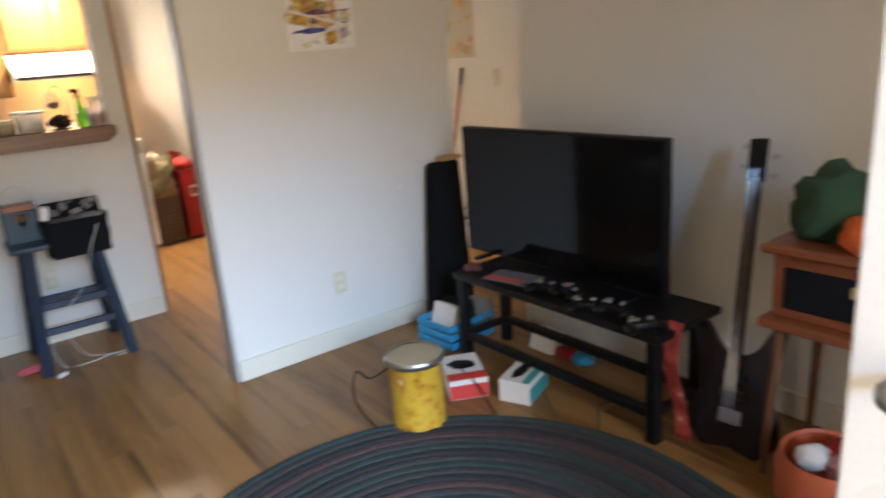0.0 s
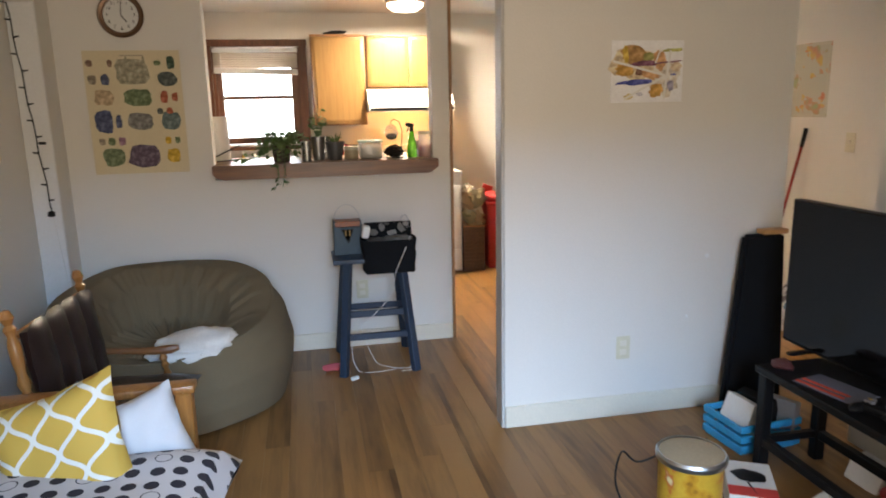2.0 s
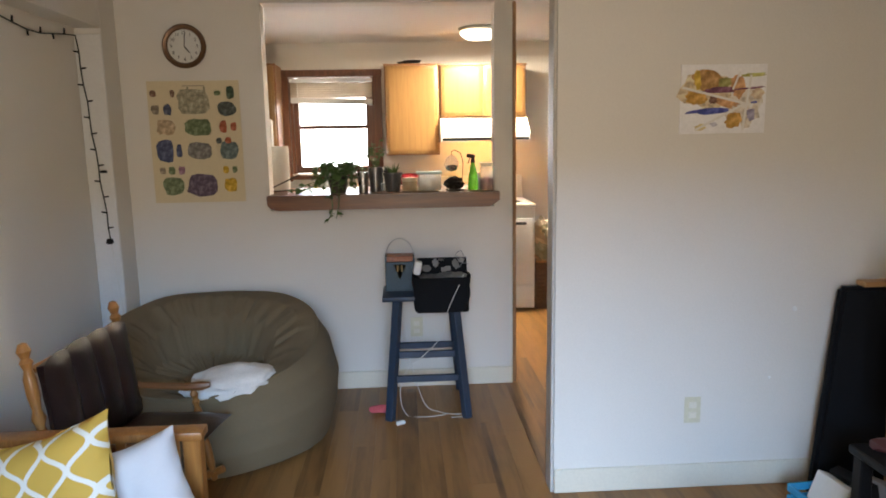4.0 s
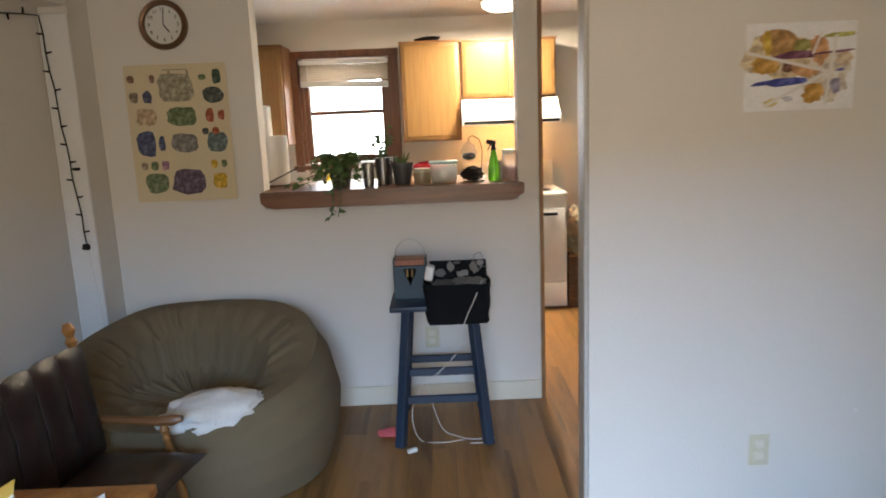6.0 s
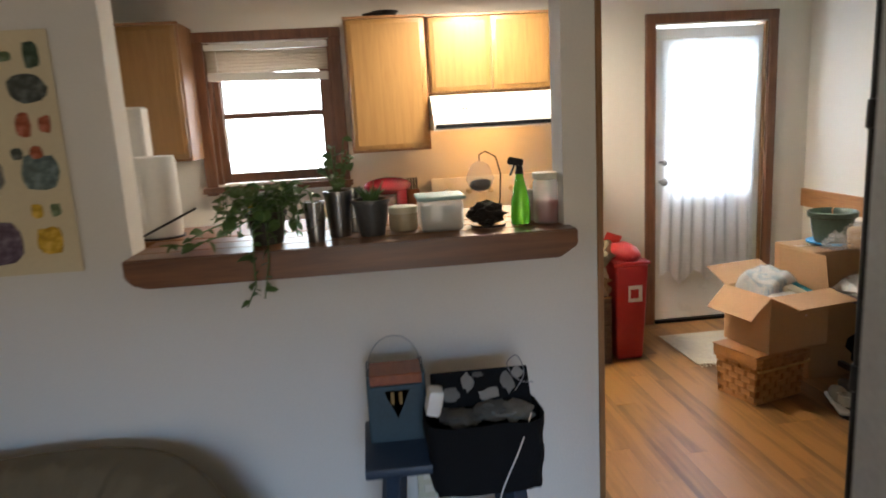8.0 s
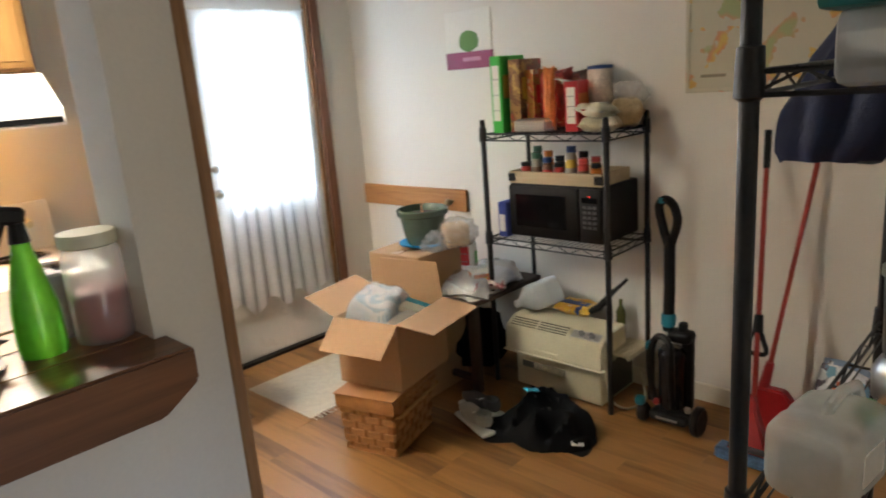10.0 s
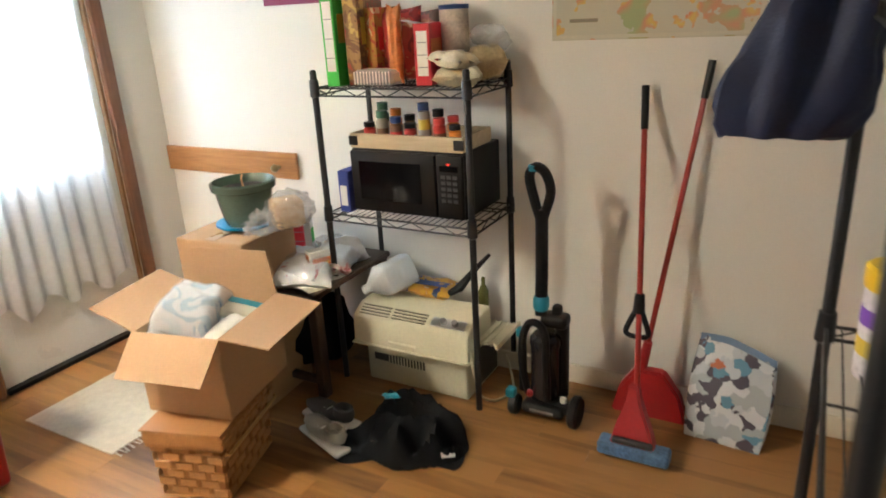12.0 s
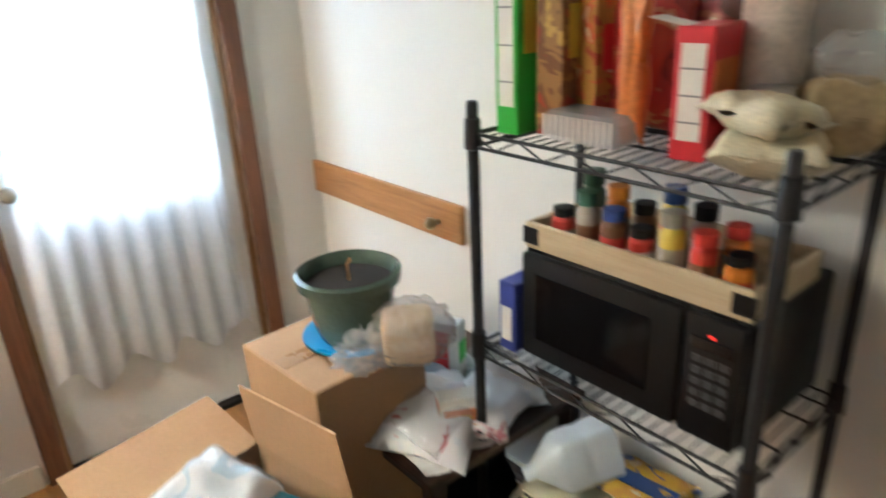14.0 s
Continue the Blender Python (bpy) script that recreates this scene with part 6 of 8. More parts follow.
# bins by the door
hamper = thing("wicker_hamper", (1.715, 6.17, 0), 0, "dark wicker basket heaped with paper bags", "basket")
bm = B()
for c, s in (((-0.095, 0, 0.21), (0.012, 0.28, 0.42)), ((0.095, 0, 0.21), (0.012, 0.28, 0.42)), ((0, -0.135, 0.21), (0.19, 0.012, 0.42)), ((0, 0.135, 0.21), (0.19, 0.012, 0.42)), ((0, 0, 0.01), (0.19, 0.27, 0.02))):
    box(bm, c, s, 0.004)
part("basket_body", bm, mat("dark_wicker", (0.10, 0.055, 0.03), 0.7, var=0.4, scale=60), hamper)
for z in [0.03 + 0.035 * i for i in range(12)]:
    bm = B()
    box(bm, (0, -0.143, z), (0.20, 0.008, 0.014), 0.004)
    part("weave_band", bm, WICKER if z > 0.38 else bpy.data.materials["dark_wicker"], hamper)
for i in range(8):
    bm = B()
    blob(bm, (0.05 * math.sin(i * 2.3) - 0.01, -0.05 + 0.06 * math.cos(i * 1.7), 0.45 + 0.035 * i), (0.085, 0.09, 0.06), 0.6, 2.4, 3, i * 2.7, (20 * i, 15 * i, 40 * i))
    part("paper_bag", bm, (CARD, flat("tan_bag", (0.36, 0.25, 0.14), 0.8), flat("olive_bag", (0.25, 0.22, 0.13), 0.8), flat("cream_bag", (0.50, 0.42, 0.30), 0.8))[i % 4], hamper)
rbin = thing("trash_bin", (1.945, 6.20, 0), 0, "dark red plastic recycling bin with open lid", "bin")
bm = B()
box(bm, (0, 0, 0.30), (0.19, 0.30, 0.60), 0.02, seg=3)
for v in bm.verts:
    v.co.x *= 0.86 + 0.24 * v.co.z / 0.6
    v.co.y *= 0.86 + 0.24 * v.co.z / 0.6
part("bin_body", bm, RED, rbin)
bm = B()
box(bm, (0, 0, 0.605), (0.225, 0.34, 0.02), 0.008, seg=2)
part("rim", bm, RED, rbin)
bm = B()
blob(bm, (0.0, 0.0, 0.64), (0.10, 0.16, 0.07), 0.1, 1.5, 3, 2.0, (0, 12, 0))
part("lid", bm, RED, rbin, "glossy red swing lid")
bm = B()
box(bm, (-0.06, 0.02, 0.72), (0.10, 0.008, 0.09), 0.002, turn=(20, 20, 0))
part("red_card", bm, flat("red_card", (0.60, 0.06, 0.04)), rbin)
bm = B()
box(bm, (0.02, -0.158, 0.42), (0.085, 0.003, 0.10), 0.001)
part("sticker", bm, PAPER, rbin, "white square recycling sticker")
bm = B()
box(bm, (0.015, -0.1605, 0.42), (0.05, 0.002, 0.055), 0.001)
part("sticker_mark", bm, RED, rbin)

# ==== dining corner ====
board = thing("coat_board", (3.354, 6.27, 0.83), 0, "varnished pine board with one brass knob on the wall", "board")
bm = B()
box(bm, (-0.011, 0, 0), (0.02, 0.87, 0.125), 0.004)
part("plank", bm, wood("varnished_pine", (0.42, 0.20, 0.07), (0.26, 0.11, 0.035), 0.35, axis=1, rnd=0.1), board)
bm = B()
rod(bm, (-0.02, -0.33, -0.005), (-0.045, -0.33, -0.005), 0.009, 0.007)
blob(bm, (-0.055, -0.33, -0.005), (0.018, 0.02, 0.02), 0, 1, 2)
part("knob", bm, mat("brass", (0.30, 0.24, 0.14), 0.3, metal=1.0), board)

wmap = thing("world_map", (3.354, 4.18, 1.59), 0, "faded printed world map pinned to the wall", "map")
bm = B()
sheet(bm, 6, 14, lambda u, v: Vector((-0.003 - 0.003 * abs(math.sin(v * 6)) * u, (0.5 - v) * 0.69, (u - 0.5) * 0.46)), 0.0008)
part("sheet", bm, MAPPRINT, wmap)
bm = B()
for c, s in (((-0.0075, 0, -0.219), (0.001, 0.67, 0.012)), ((-0.0075, 0, 0.219), (0.001, 0.67, 0.012)), ((-0.0075, 0.334, 0), (0.001, 0.012, 0.44)), ((-0.0075, -0.334, 0), (0.001, 0.012, 0.44))):
    box(bm, c, s, 0)
part("border", bm, flat("map_border", (0.56, 0.52, 0.40)), wmap)
bm = B()
box(bm, (-0.0075, 0.23, -0.165), (0.001, 0.10, 0.012), 0)
part("title_bar", bm, flat("map_ink", (0.25, 0.22, 0.16)), wmap, "illegible printed caption")

cal = thing("wall_calendar", (3.354, 5.72, 1.685), 0, "wall calendar with a maroon band and a green picture", "calendar")
bm = B()
box(bm, (-0.004, 0, 0.035), (0.006, 0.31, 0.22), 0.001)
part("page", bm, PAPER, cal)
bm = B()
box(bm, (-0.005, 0, -0.105), (0.008, 0.315, 0.085), 0.001)
part("band", bm, flat("maroon_card", (0.22, 0.03, 0.09)), cal)
bm = B()
blob(bm, (-0.008, 0, -0.01), (0.003, 0.07, 0.055), 0.3, 2, 2, 2)
part("picture", bm, flat("picture_green", (0.10, 0.22, 0.05)), cal)
bm = B()
box(bm, (-0.0095, -0.02, -0.10), (0.001, 0.12, 0.02), 0)
part("text_bar", bm, flat("pink_ink", (0.45, 0.20, 0.28)), cal, "illegible printed lettering")



def print_of(name, stops, scale=14.0, rough=0.4):
    """Crisp printed shapes in a few colours, as on packaging."""
    def build(nt, co):
        v = nt.nodes.new("ShaderNodeTexNoise")
        v.inputs["Scale"].default_value, v.inputs["Detail"].default_value, v.inputs["Distortion"].default_value = scale, 2.0, 1.2
        nt.links.new(co, v.inputs["Vector"])
        return ramp_of(nt, v.outputs[0], stops, True)
    return pattern(name, build, rough)


flat("button_grey", (0.045, 0.045, 0.048), 0.5)
# wire shelving


def wire_rack(at, w, d, h, shelves, label, posts_r=0.0125):
    """w runs along y, d along x."""
    e = thing("wire_shelving_unit", at, 0, label, "shelving unit")
    for x_ in (-d / 2, d / 2):
        for y in (-w / 2, w / 2):
            bm = B()
            lathe(bm, [(0, 0), (posts_r, 0), (posts_r, h), (posts_r * 0.8, h + 0.008), (0, h + 0.01)], (x_, y, 0), 14)
            p = part("post", bm, BLACKMETAL, e)
            for z in shelves:
                bm = B()
                lathe(bm, [(posts_r, -0.035), (posts_r * 1.55, -0.03), (posts_r * 1.35, 0.03), (posts_r, 0.032)], (x_, y, z), 14)
                part("collar", bm, BLACKMETAL, p)
    for z in shelves:
        bm = B()
        for k, dz in ((0, 0), (1, -0.028)):
            for x_ in (-d / 2, d / 2):
                rod(bm, (x_, -w / 2, z + dz), (x_, w / 2, z + dz), 0.0038, seg=6)
            for y in (-w / 2, w / 2):
                rod(bm, (-d / 2, y, z + dz), (d / 2, y, z + dz), 0.0038, seg=6)
        n = int(w / 0.06)
        for x_ in (-d / 2, d / 2):
            tube(bm, [(x_, -w / 2 + w * i / n, z - (0.028 if i % 2 else 0)) for i in range(n + 1)], 0.0024, 5)
        n2 = int(d / 0.06)
        for y in (-w / 2, w / 2):
            tube(bm, [(-d / 2 + d * i / n2, y, z - (0.028 if i % 2 else 0)) for i in range(n2 + 1)], 0.0024, 5)
        m_ = int(w / 0.026)
        for i in range(1, m_):
            y = -w / 2 + w * i / m_
            rod(bm, (-d / 2, y, z + 0.003), (d / 2, y, z + 0.003), 0.0018, seg=5)
        for x_ in (-d / 6, d / 6):
            rod(bm, (x_, -w / 2, z - 0.002), (x_, w / 2, z - 0.002), 0.003, seg=5)
        tagged(part("wire_shelf", bm, BLACKMETAL, e), kind="stuff")
    return e


wire_rack((3.155, 5.02, 0), 0.64, 0.35, 1.29, (1.232, 0.742), "black wire shelving unit crowded with food and a microwave")
wire_rack((1.915, 3.335, 0), 0.43, 0.91, 1.86, (1.475, 0.86, 0.30), "tall black wire shelving unit behind the partition")

micro = thing("microwave_oven", (3.155, 4.98, 0.747), 0, "black countertop microwave on the wire shelf", "microwave")
bm = B()
box(bm, (0.01, 0, 0.135), (0.30, 0.49, 0.245), 0.008, seg=2)
part("microwave_body", bm, BLACK, micro)
bm = B()
box(bm, (-0.148, 0.055, 0.135), (0.022, 0.37, 0.235), 0.008, seg=2)
md = part("door", bm, BLACK, micro)
bm = B()
box(bm, (-0.1605, 0.065, 0.14), (0.004, 0.27, 0.15), 0.002)
part("window", bm, SCREEN, md)
bm = B()
box(bm, (-0.148, -0.188, 0.135), (0.022, 0.105, 0.235), 0.006, seg=2)
pn = part("control_panel", bm, BLACK, micro)
bm = B()
box(bm, (-0.1605, -0.188, 0.205), (0.003, 0.075, 0.022), 0.001)
part("display", bm, SCREEN, pn)
bm = B()
box(bm, (-0.1615, -0.188, 0.222), (0.003, 0.008, 0.004), 0)
part("indicator", bm, glow("red_led", (1.0, 0.04, 0.02), 1.6), pn)
for r in range(5):
    for c in range(3):
        bm = B()
        box(bm, (-0.1602, -0.212 + 0.024 * c, 0.175 - 0.022 * r), (0.003, 0.018, 0.013), 0.001)
        part("button", bm, bpy.data.materials["button_grey"], pn)

tray = thing("spice_tray", (3.13, 4.98, 0.997 + 0.008), 0, "shallow wooden tray packed with spice jars", "tray")
RAW = wood("raw_pine", (0.52, 0.42, 0.27), (0.40, 0.30, 0.18), 0.7, axis=1, rnd=0.2)
for c, s in (((-0.115, 0, 0.03), (0.012, 0.48, 0.055)), ((0.115, 0, 0.03), (0.012, 0.48, 0.055)), ((0, -0.234, 0.03), (0.22, 0.012, 0.055)), ((0, 0.234, 0.03), (0.22, 0.012, 0.055))):
    bm = B()
    box(bm, c, s, 0.002)
    part("side", bm, RAW, tray)
bm = B()
box(bm, (0, 0, 0.006), (0.22, 0.46, 0.008), 0)
part("bottom", bm, RAW, tray)
for y in (-0.225, 0.225):
    bm = B()
    box(bm, (-0.120, y, 0.03), (0.006, 0.04, 0.036), 0.001)
    part("corner_bracket", bm, BLACK, tray)
SP = {k: flat("spice_" + k, c, 0.4) for k, c in dict(red=(0.50, 0.04, 0.03), brown=(0.16, 0.08, 0.04), orange=(0.65, 0.20, 0.02), yellow=(0.55, 0.40, 0.04), clear=(0.30, 0.27, 0.22), blue=(0.02, 0.06, 0.22), green=(0.03, 0.10, 0.06)).items()}
seq = [("red", "black"), ("clear", "green"), ("brown", "blue"), ("red", "black"), ("yellow", "clear"), ("red", "red"), ("orange", "black"), ("green", "green"), ("orange", "orange"), ("brown", "black"), ("yellow", "blue"), ("clear", "black"), ("orange", "red")]
for i, (b_, c_) in enumerate(seq):
    row, col = divmod(i, 7)
    h = 0.085 + 0.022 * ((i * 5) % 3) + 0.02 * row
    e = thing("spice_jar", (3.05 + 0.07 * row, 5.16 - 0.062 * col - 0.02 * row, 1.0155), 0, {"red": "red", "clear": "clear glass", "brown": "brown", "yellow": "yellow", "orange": "orange", "green": "green"}[b_] + " spice jar with a screw cap in the tray", "jar", "spice jars")
    bm = B()
    lathe(bm, [(0, 0), (0.021, 0), (0.023, 0.006), (0.023, h * 0.70), (0.016, h * 0.78), (0.016, h * 0.8), (0, h * 0.8)], seg=14)
    part("jar_body", bm, SP[b_], e)
    bm = B()
    lathe(bm, [(0.018, h * 0.79), (0.021, h * 0.80), (0.021, h), (0, h + 0.002)], seg=14)
    part("cap", bm, BLACK if c_ == "black" else SP[c_], e)
    bm = B()
    lathe(bm, [(0.0235, h * 0.15), (0.0237, h * 0.16), (0.0237, h * 0.5), (0.0235, h * 0.51)], seg=14)
    part("label_band", bm, (SP["clear"], PAPER, SP["red"], SP["brown"])[(i * 7) % 4], e)
bm = B()
box(bm, (3.07, 5.275, 0.747 + 0.085), (0.14, 0.05, 0.165), 0.003)
tagged(obj("tea_box", bm, flat("box_blue", (0.03, 0.05, 0.28))), "dark blue carton beside the microwave", "carton")
bm = B()
box(bm, (2.9985, 5.275, 0.747 + 0.07), (0.003, 0.03, 0.08), 0)
tb = bpy.data.objects["tea_box"]
ob = part("label_panel", bm, PAPER, tb)


def carton(name, at, rz, size, color, label, panel=None, band=None):
    """A cereal-type carton; its narrow side faces -x."""
    e = thing(name, at, rz, label, "carton")
    bm = B()
    box(bm, (0, 0, size[2] / 2), size, 0.002)
    part("card", bm, color, e)
    if panel:
        bm = B()
        box(bm, (-size[0] / 2 - 0.0006, 0, size[2] * 0.52), (0.002, size[1] * 0.66, size[2] * 0.72), 0)
        part("label_panel", bm, panel, e)
        for k in range(3):
            bm = B()
            box(bm, (-size[0] / 2 - 0.002, 0, size[2] * (0.3 + 0.2 * k)), (0.001, size[1] * 0.6, 0.003), 0)
            part("print_line", bm, GREY, e)
    if band:
        bm = B()
        box(bm, (0, -size[1] / 2 - 0.0006, size[2] * 0.6), (size[0] * 0.8, 0.002, size[2] * 0.3), 0)
        part("front_picture", bm, band, e)
    return e


SH = 1.236
GRB, BRB, RDBX, ORB = flat("carton_green", (0.04, 0.42, 0.04), 0.45), print_of("carton_brown", [(0.0, (0.30, 0.04, 0.02)), (0.40, (0.16, 0.07, 0.03)), (0.54, (0.28, 0.15, 0.05)), (0.64, (0.50, 0.32, 0.08))], 15.0), flat("carton_red", (0.55, 0.02, 0.03), 0.4), flat("carton_orange", (0.60, 0.16, 0.03), 0.4)
carton("cereal_box", (3.11, 5.285, SH), 4, (0.20, 0.055, 0.34), GRB, "bright green cereal carton with a white panel", PAPER, SP["yellow"])
carton("cereal_box", (3.15, 5.215, SH), 6, (0.20, 0.06, 0.32), BRB, "brown and yellow cereal carton on the shelf", None, SP["yellow"])
carton("cracker_box", (3.18, 5.145, SH), -8, (0.16, 0.055, 0.27), print_of("carton_gold", [(0.0, (0.30, 0.05, 0.03)), (0.42, (0.36, 0.18, 0.04)), (0.56, (0.45, 0.10, 0.04)), (0.64, (0.55, 0.45, 0.30))], 16.0), "gold cracker carton on the wire shelf", None, RDBX)
snack = carton("snack_box", (3.10, 4.905, SH), 8, (0.12, 0.06, 0.21), RDBX, "open red snack carton with a white panel", PAPER, ORB)
bm = B()
box(bm, (-0.03, 0.03, 0.212), (0.05, 0.10, 0.002), 0, turn=(12, 0, 0))
part("top_flap", bm, PAPER, snack)


def pouch(name, at, size, material, label, seed, turn=(0, 0, 0)):
    bm = B()
    cushion(bm, (0, 0, 0), size[0], size[1], size[2], n=12, puff=0.5, wob=0.014, seed=seed)
    ob = obj(name, bm, material, smooth=60)
    ob.matrix_world = pose(*settle(at), *turn)
    return tagged(ob, label, "bag")


FOIL = print_of("red_foil", [(0.0, (0.22, 0.02, 0.02)), (0.42, (0.42, 0.04, 0.03)), (0.60, (0.50, 0.20, 0.10)), (0.68, (0.60, 0.50, 0.40))], 12.0, 0.28)
FOIL2 = print_of("brown_foil", [(0.0, (0.08, 0.03, 0.02)), (0.42, (0.26, 0.05, 0.04)), (0.58, (0.38, 0.12, 0.06)), (0.68, (0.55, 0.40, 0.25))], 13.0, 0.28)
pouch("snack_bag", (3.17, 5.06, SH + 0.135), (0.17, 0.27, 0.07), FOIL, "red foil snack bag standing upright", 2, (90, 0, -80))
pouch("snack_bag", (3.22, 4.99, SH + 0.13), (0.18, 0.26, 0.07), FOIL2, "dark red foil snack bag standing upright", 6, (88, 0, -95))
pouch("snack_bag", (3.08, 5.03, SH + 0.14), (0.055, 0.28, 0.045), mat("orange_foil", (0.60, 0.20, 0.05), 0.3, var=0.3, scale=14), "tall orange foil sleeve of crackers", 9, (90, 0, -84))
bottle("oat_canister", (3.22, 4.86, SH), [(0, 0), (0.052, 0), (0.053, 0.01), (0.053, 0.25)], mat("oat_label", (0.58, 0.50, 0.42), 0.5, var=0.3, scale=14), "tall printed oat canister with a blue lid", "canister", [(0.055, 0.25), (0.055, 0.265), (0, 0.268)], SP["blue"])
bottle("tin_can", (3.15, 4.82, SH), [(0, 0), (0.037, 0), (0.037, 0.11), (0.034, 0.112), (0, 0.11)], STEEL, "steel food tin behind the bags", "tin")
clam = thing("clamshell_tray", (3.06, 5.10, SH), 0, "clear ribbed plastic food tray", "tray")
bm = B()
box(bm, (0, 0, 0.03), (0.10, 0.17, 0.055), 0.012)
part("shell", bm, CLEAR, clam)
for i in range(12):
    bm = B()
    box(bm, (-0.052, -0.075 + 0.0136 * i, 0.03), (0.003, 0.004, 0.045), 0)
    part("rib", bm, PAPER, clam)
RICE = mat("rice_bag", (0.60, 0.54, 0.38), 0.35, var=0.25, scale=25, fine=200, bump=0.1)
pouch("grain_bag", (3.08, 4.78, SH + 0.03), (0.16, 0.17, 0.06), RICE, "slumped clear bag of pale rice", 3, (0, 0, 20))
pouch("grain_bag", (3.07, 4.79, SH + 0.085), (0.13, 0.15, 0.055), RICE, "folded clear bag of pale grains", 8, (4, 6, -15))
pouch("bread_bag", (3.23, 4.75, SH + 0.06), (0.18, 0.14, 0.12), mat("bread_bag", (0.40, 0.30, 0.16), 0.4, var=0.3, scale=12), "crumpled plastic bag of bread", 5, (0, 8, 40))
pouch("bread_bag", (3.25, 4.73, SH + 0.145), (0.15, 0.13, 0.08), BAGFILM, "knotted clear plastic bag", 12, (0, 18, 10))

ac = thing("air_conditioner", (3.135, 5.0, 0), 0, "old cream window air conditioner standing on the floor", "air conditioner")
bm = B()
box(bm, (0.025, 0, 0.115), (0.30, 0.475, 0.225), 0.006)
part("casing", bm, CREAM, ac)
bm = B()
prof = [(-0.172, 0.196), (-0.165, 0.300), (-0.155, 0.318), (-0.10, 0.35), (0.05, 0.352), (0.05, 0.230), (-0.12, 0.196)]
L_ = [bm.verts.new((x_, -0.265, z)) for x_, z in prof]
R_ = [bm.verts.new((x_, 0.265, z)) for x_, z in prof]
bm.faces.new(L_)
bm.faces.new(R_[::-1])
for i in range(7):
    bm.faces.new((L_[i], R_[i], R_[(i + 1) % 7], L_[(i + 1) % 7]))
bmesh.ops.recalc_face_normals(bm, faces=bm.faces)
bmesh.ops.bevel(bm, geom=list(bm.edges), offset=0.004, segments=2, affect="EDGES")
fr_ = part("front_grille", bm, CREAM, ac)
bm = B()
box(bm, (-0.155, 0.0, 0.193), (0.05, 0.545, 0.007), 0.002)
part("lip", bm, CREAM, fr_)
for y0, y1 in ((0.10, 0.24), (-0.07, 0.085)):
    # dark plate paints the shade inside the vent behind the slats
    bm = B()
    box(bm, (-0.1275, (y0 + y1) / 2, 0.3345), (0.054, y1 - y0, 0.004), 0, turn=(0, -30, 0))
    part("vent_opening", bm, flat("vent_shade", (0.06, 0.055, 0.04)), fr_)
    for k in range(4):
        bm = B()
        box(bm, (-0.1275 + 0.0125 * (k - 1.5), (y0 + y1) / 2, 0.3375 + 0.0072 * (k - 1.5)), (0.007, y1 - y0 + 0.006, 0.005), 0.001, turn=(0, -8, 0))
        part("vent_slat", bm, CREAM, fr_)
bm = B()
box(bm, (-0.1335, -0.17, 0.335), (0.045, 0.15, 0.004), 0.002, turn=(0, -28, 0))
part("control_plate", bm, STEEL, fr_)
for y in (-0.20, -0.15):
    bm = B()
    rod(bm, (-0.134, y, 0.337), (-0.142, y, 0.352), 0.014, 0.012, 12)
    part("knob", bm, GREY, fr_)
bm = B()
box(bm, (-0.174, 0.03, 0.222), (0.010, 0.13, 0.014), 0.004)
part("filter_pull", bm, CREAM, fr_)
# black strips laid on the casing stand for the shade in its slots
for i in range(12):
    bm = B()
    box(bm, (-0.1255, 0.12 - 0.0145 * i, 0.115), (0.004, 0.0075, 0.036), 0)
    part("shaded_slot", bm, flat("slot_shade", (0.03, 0.03, 0.025)) if i == 0 else bpy.data.materials["slot_shade"], ac)
bm = B()
box(bm, (-0.1255, 0.165, 0.118), (0.004, 0.07, 0.032), 0)
part("open_slot", bm, bpy.data.materials["slot_shade"], ac)
bm = B()
box(bm, (0.05, -0.2405, 0.115), (0.2, 0.004, 0.19), 0.002)
part("side_plate", bm, mat("dark_metal", (0.10, 0.09, 0.07), 0.5, metal=0.4), ac)
for i in range(7):
    bm = B()
    box(bm, (0.0 + 0.0, -0.262 - 0.014 * i, 0.262 - 0.003 * (i % 2)), (0.20, 0.010, 0.016), 0.003)
    part("side_pleat", bm, CREAM, ac)
bm = B()
box(bm, (0.0, -0.362, 0.262), (0.23, 0.014, 0.024), 0.003)
part("side_frame", bm, CREAM, ac)
bm = B()
tube(bm, eased([(2.99, 4.735, 0.24), (2.975, 4.715, 0.16), (3.0, 4.70, 0.05), (3.05, 4.66, 0.008), (3.14, 4.63, 0.008), (3.22, 4.66, 0.02), (3.25, 4.70, 0.10)]), 0.005, 6)
tagged(obj("power_cord", bm, CREAM), "cream power cord hanging beside the air conditioner", "cord")

# low table and its clutter
TABLEWOOD = wood("table_wood", (0.065, 0.034, 0.022), (0.03, 0.015, 0.010), 0.45, axis=2, rnd=0.1)
table = thing("side_table", (3.06, 5.56, 0), 0, "low dark wooden table covered in packages", "table")
bm = B()
box(bm, (0, 0, 0.455), (0.55, 0.50, 0.025), 0.004)
part("tabletop", bm, TABLEWOOD, table)
for x_ in (-0.24, 0.24):
    for y in (-0.22, 0.22):
        bm = B()
        box(bm, (x_, y, 0.222), (0.045, 0.045, 0.443), 0.004)
        part("leg", bm, TABLEWOOD, table)
for x_ in (-0.24, 0.24):
    bm = B()
    box(bm, (x_, 0, 0.07), (0.03, 0.40, 0.03), 0.003)
    part("stretcher", bm, TABLEWOOD, table)
bm = B()
blob(bm, (3.05, 5.56, 0.16), (0.19, 0.17, 0.16), 0.25, 1.8, 3, 5, flat_base=-0.158)
tagged(obj("black_bag", bm, BLACKCLOTH, smooth=60), "black bag stuffed under the table", "bag")
TZ = 0.468
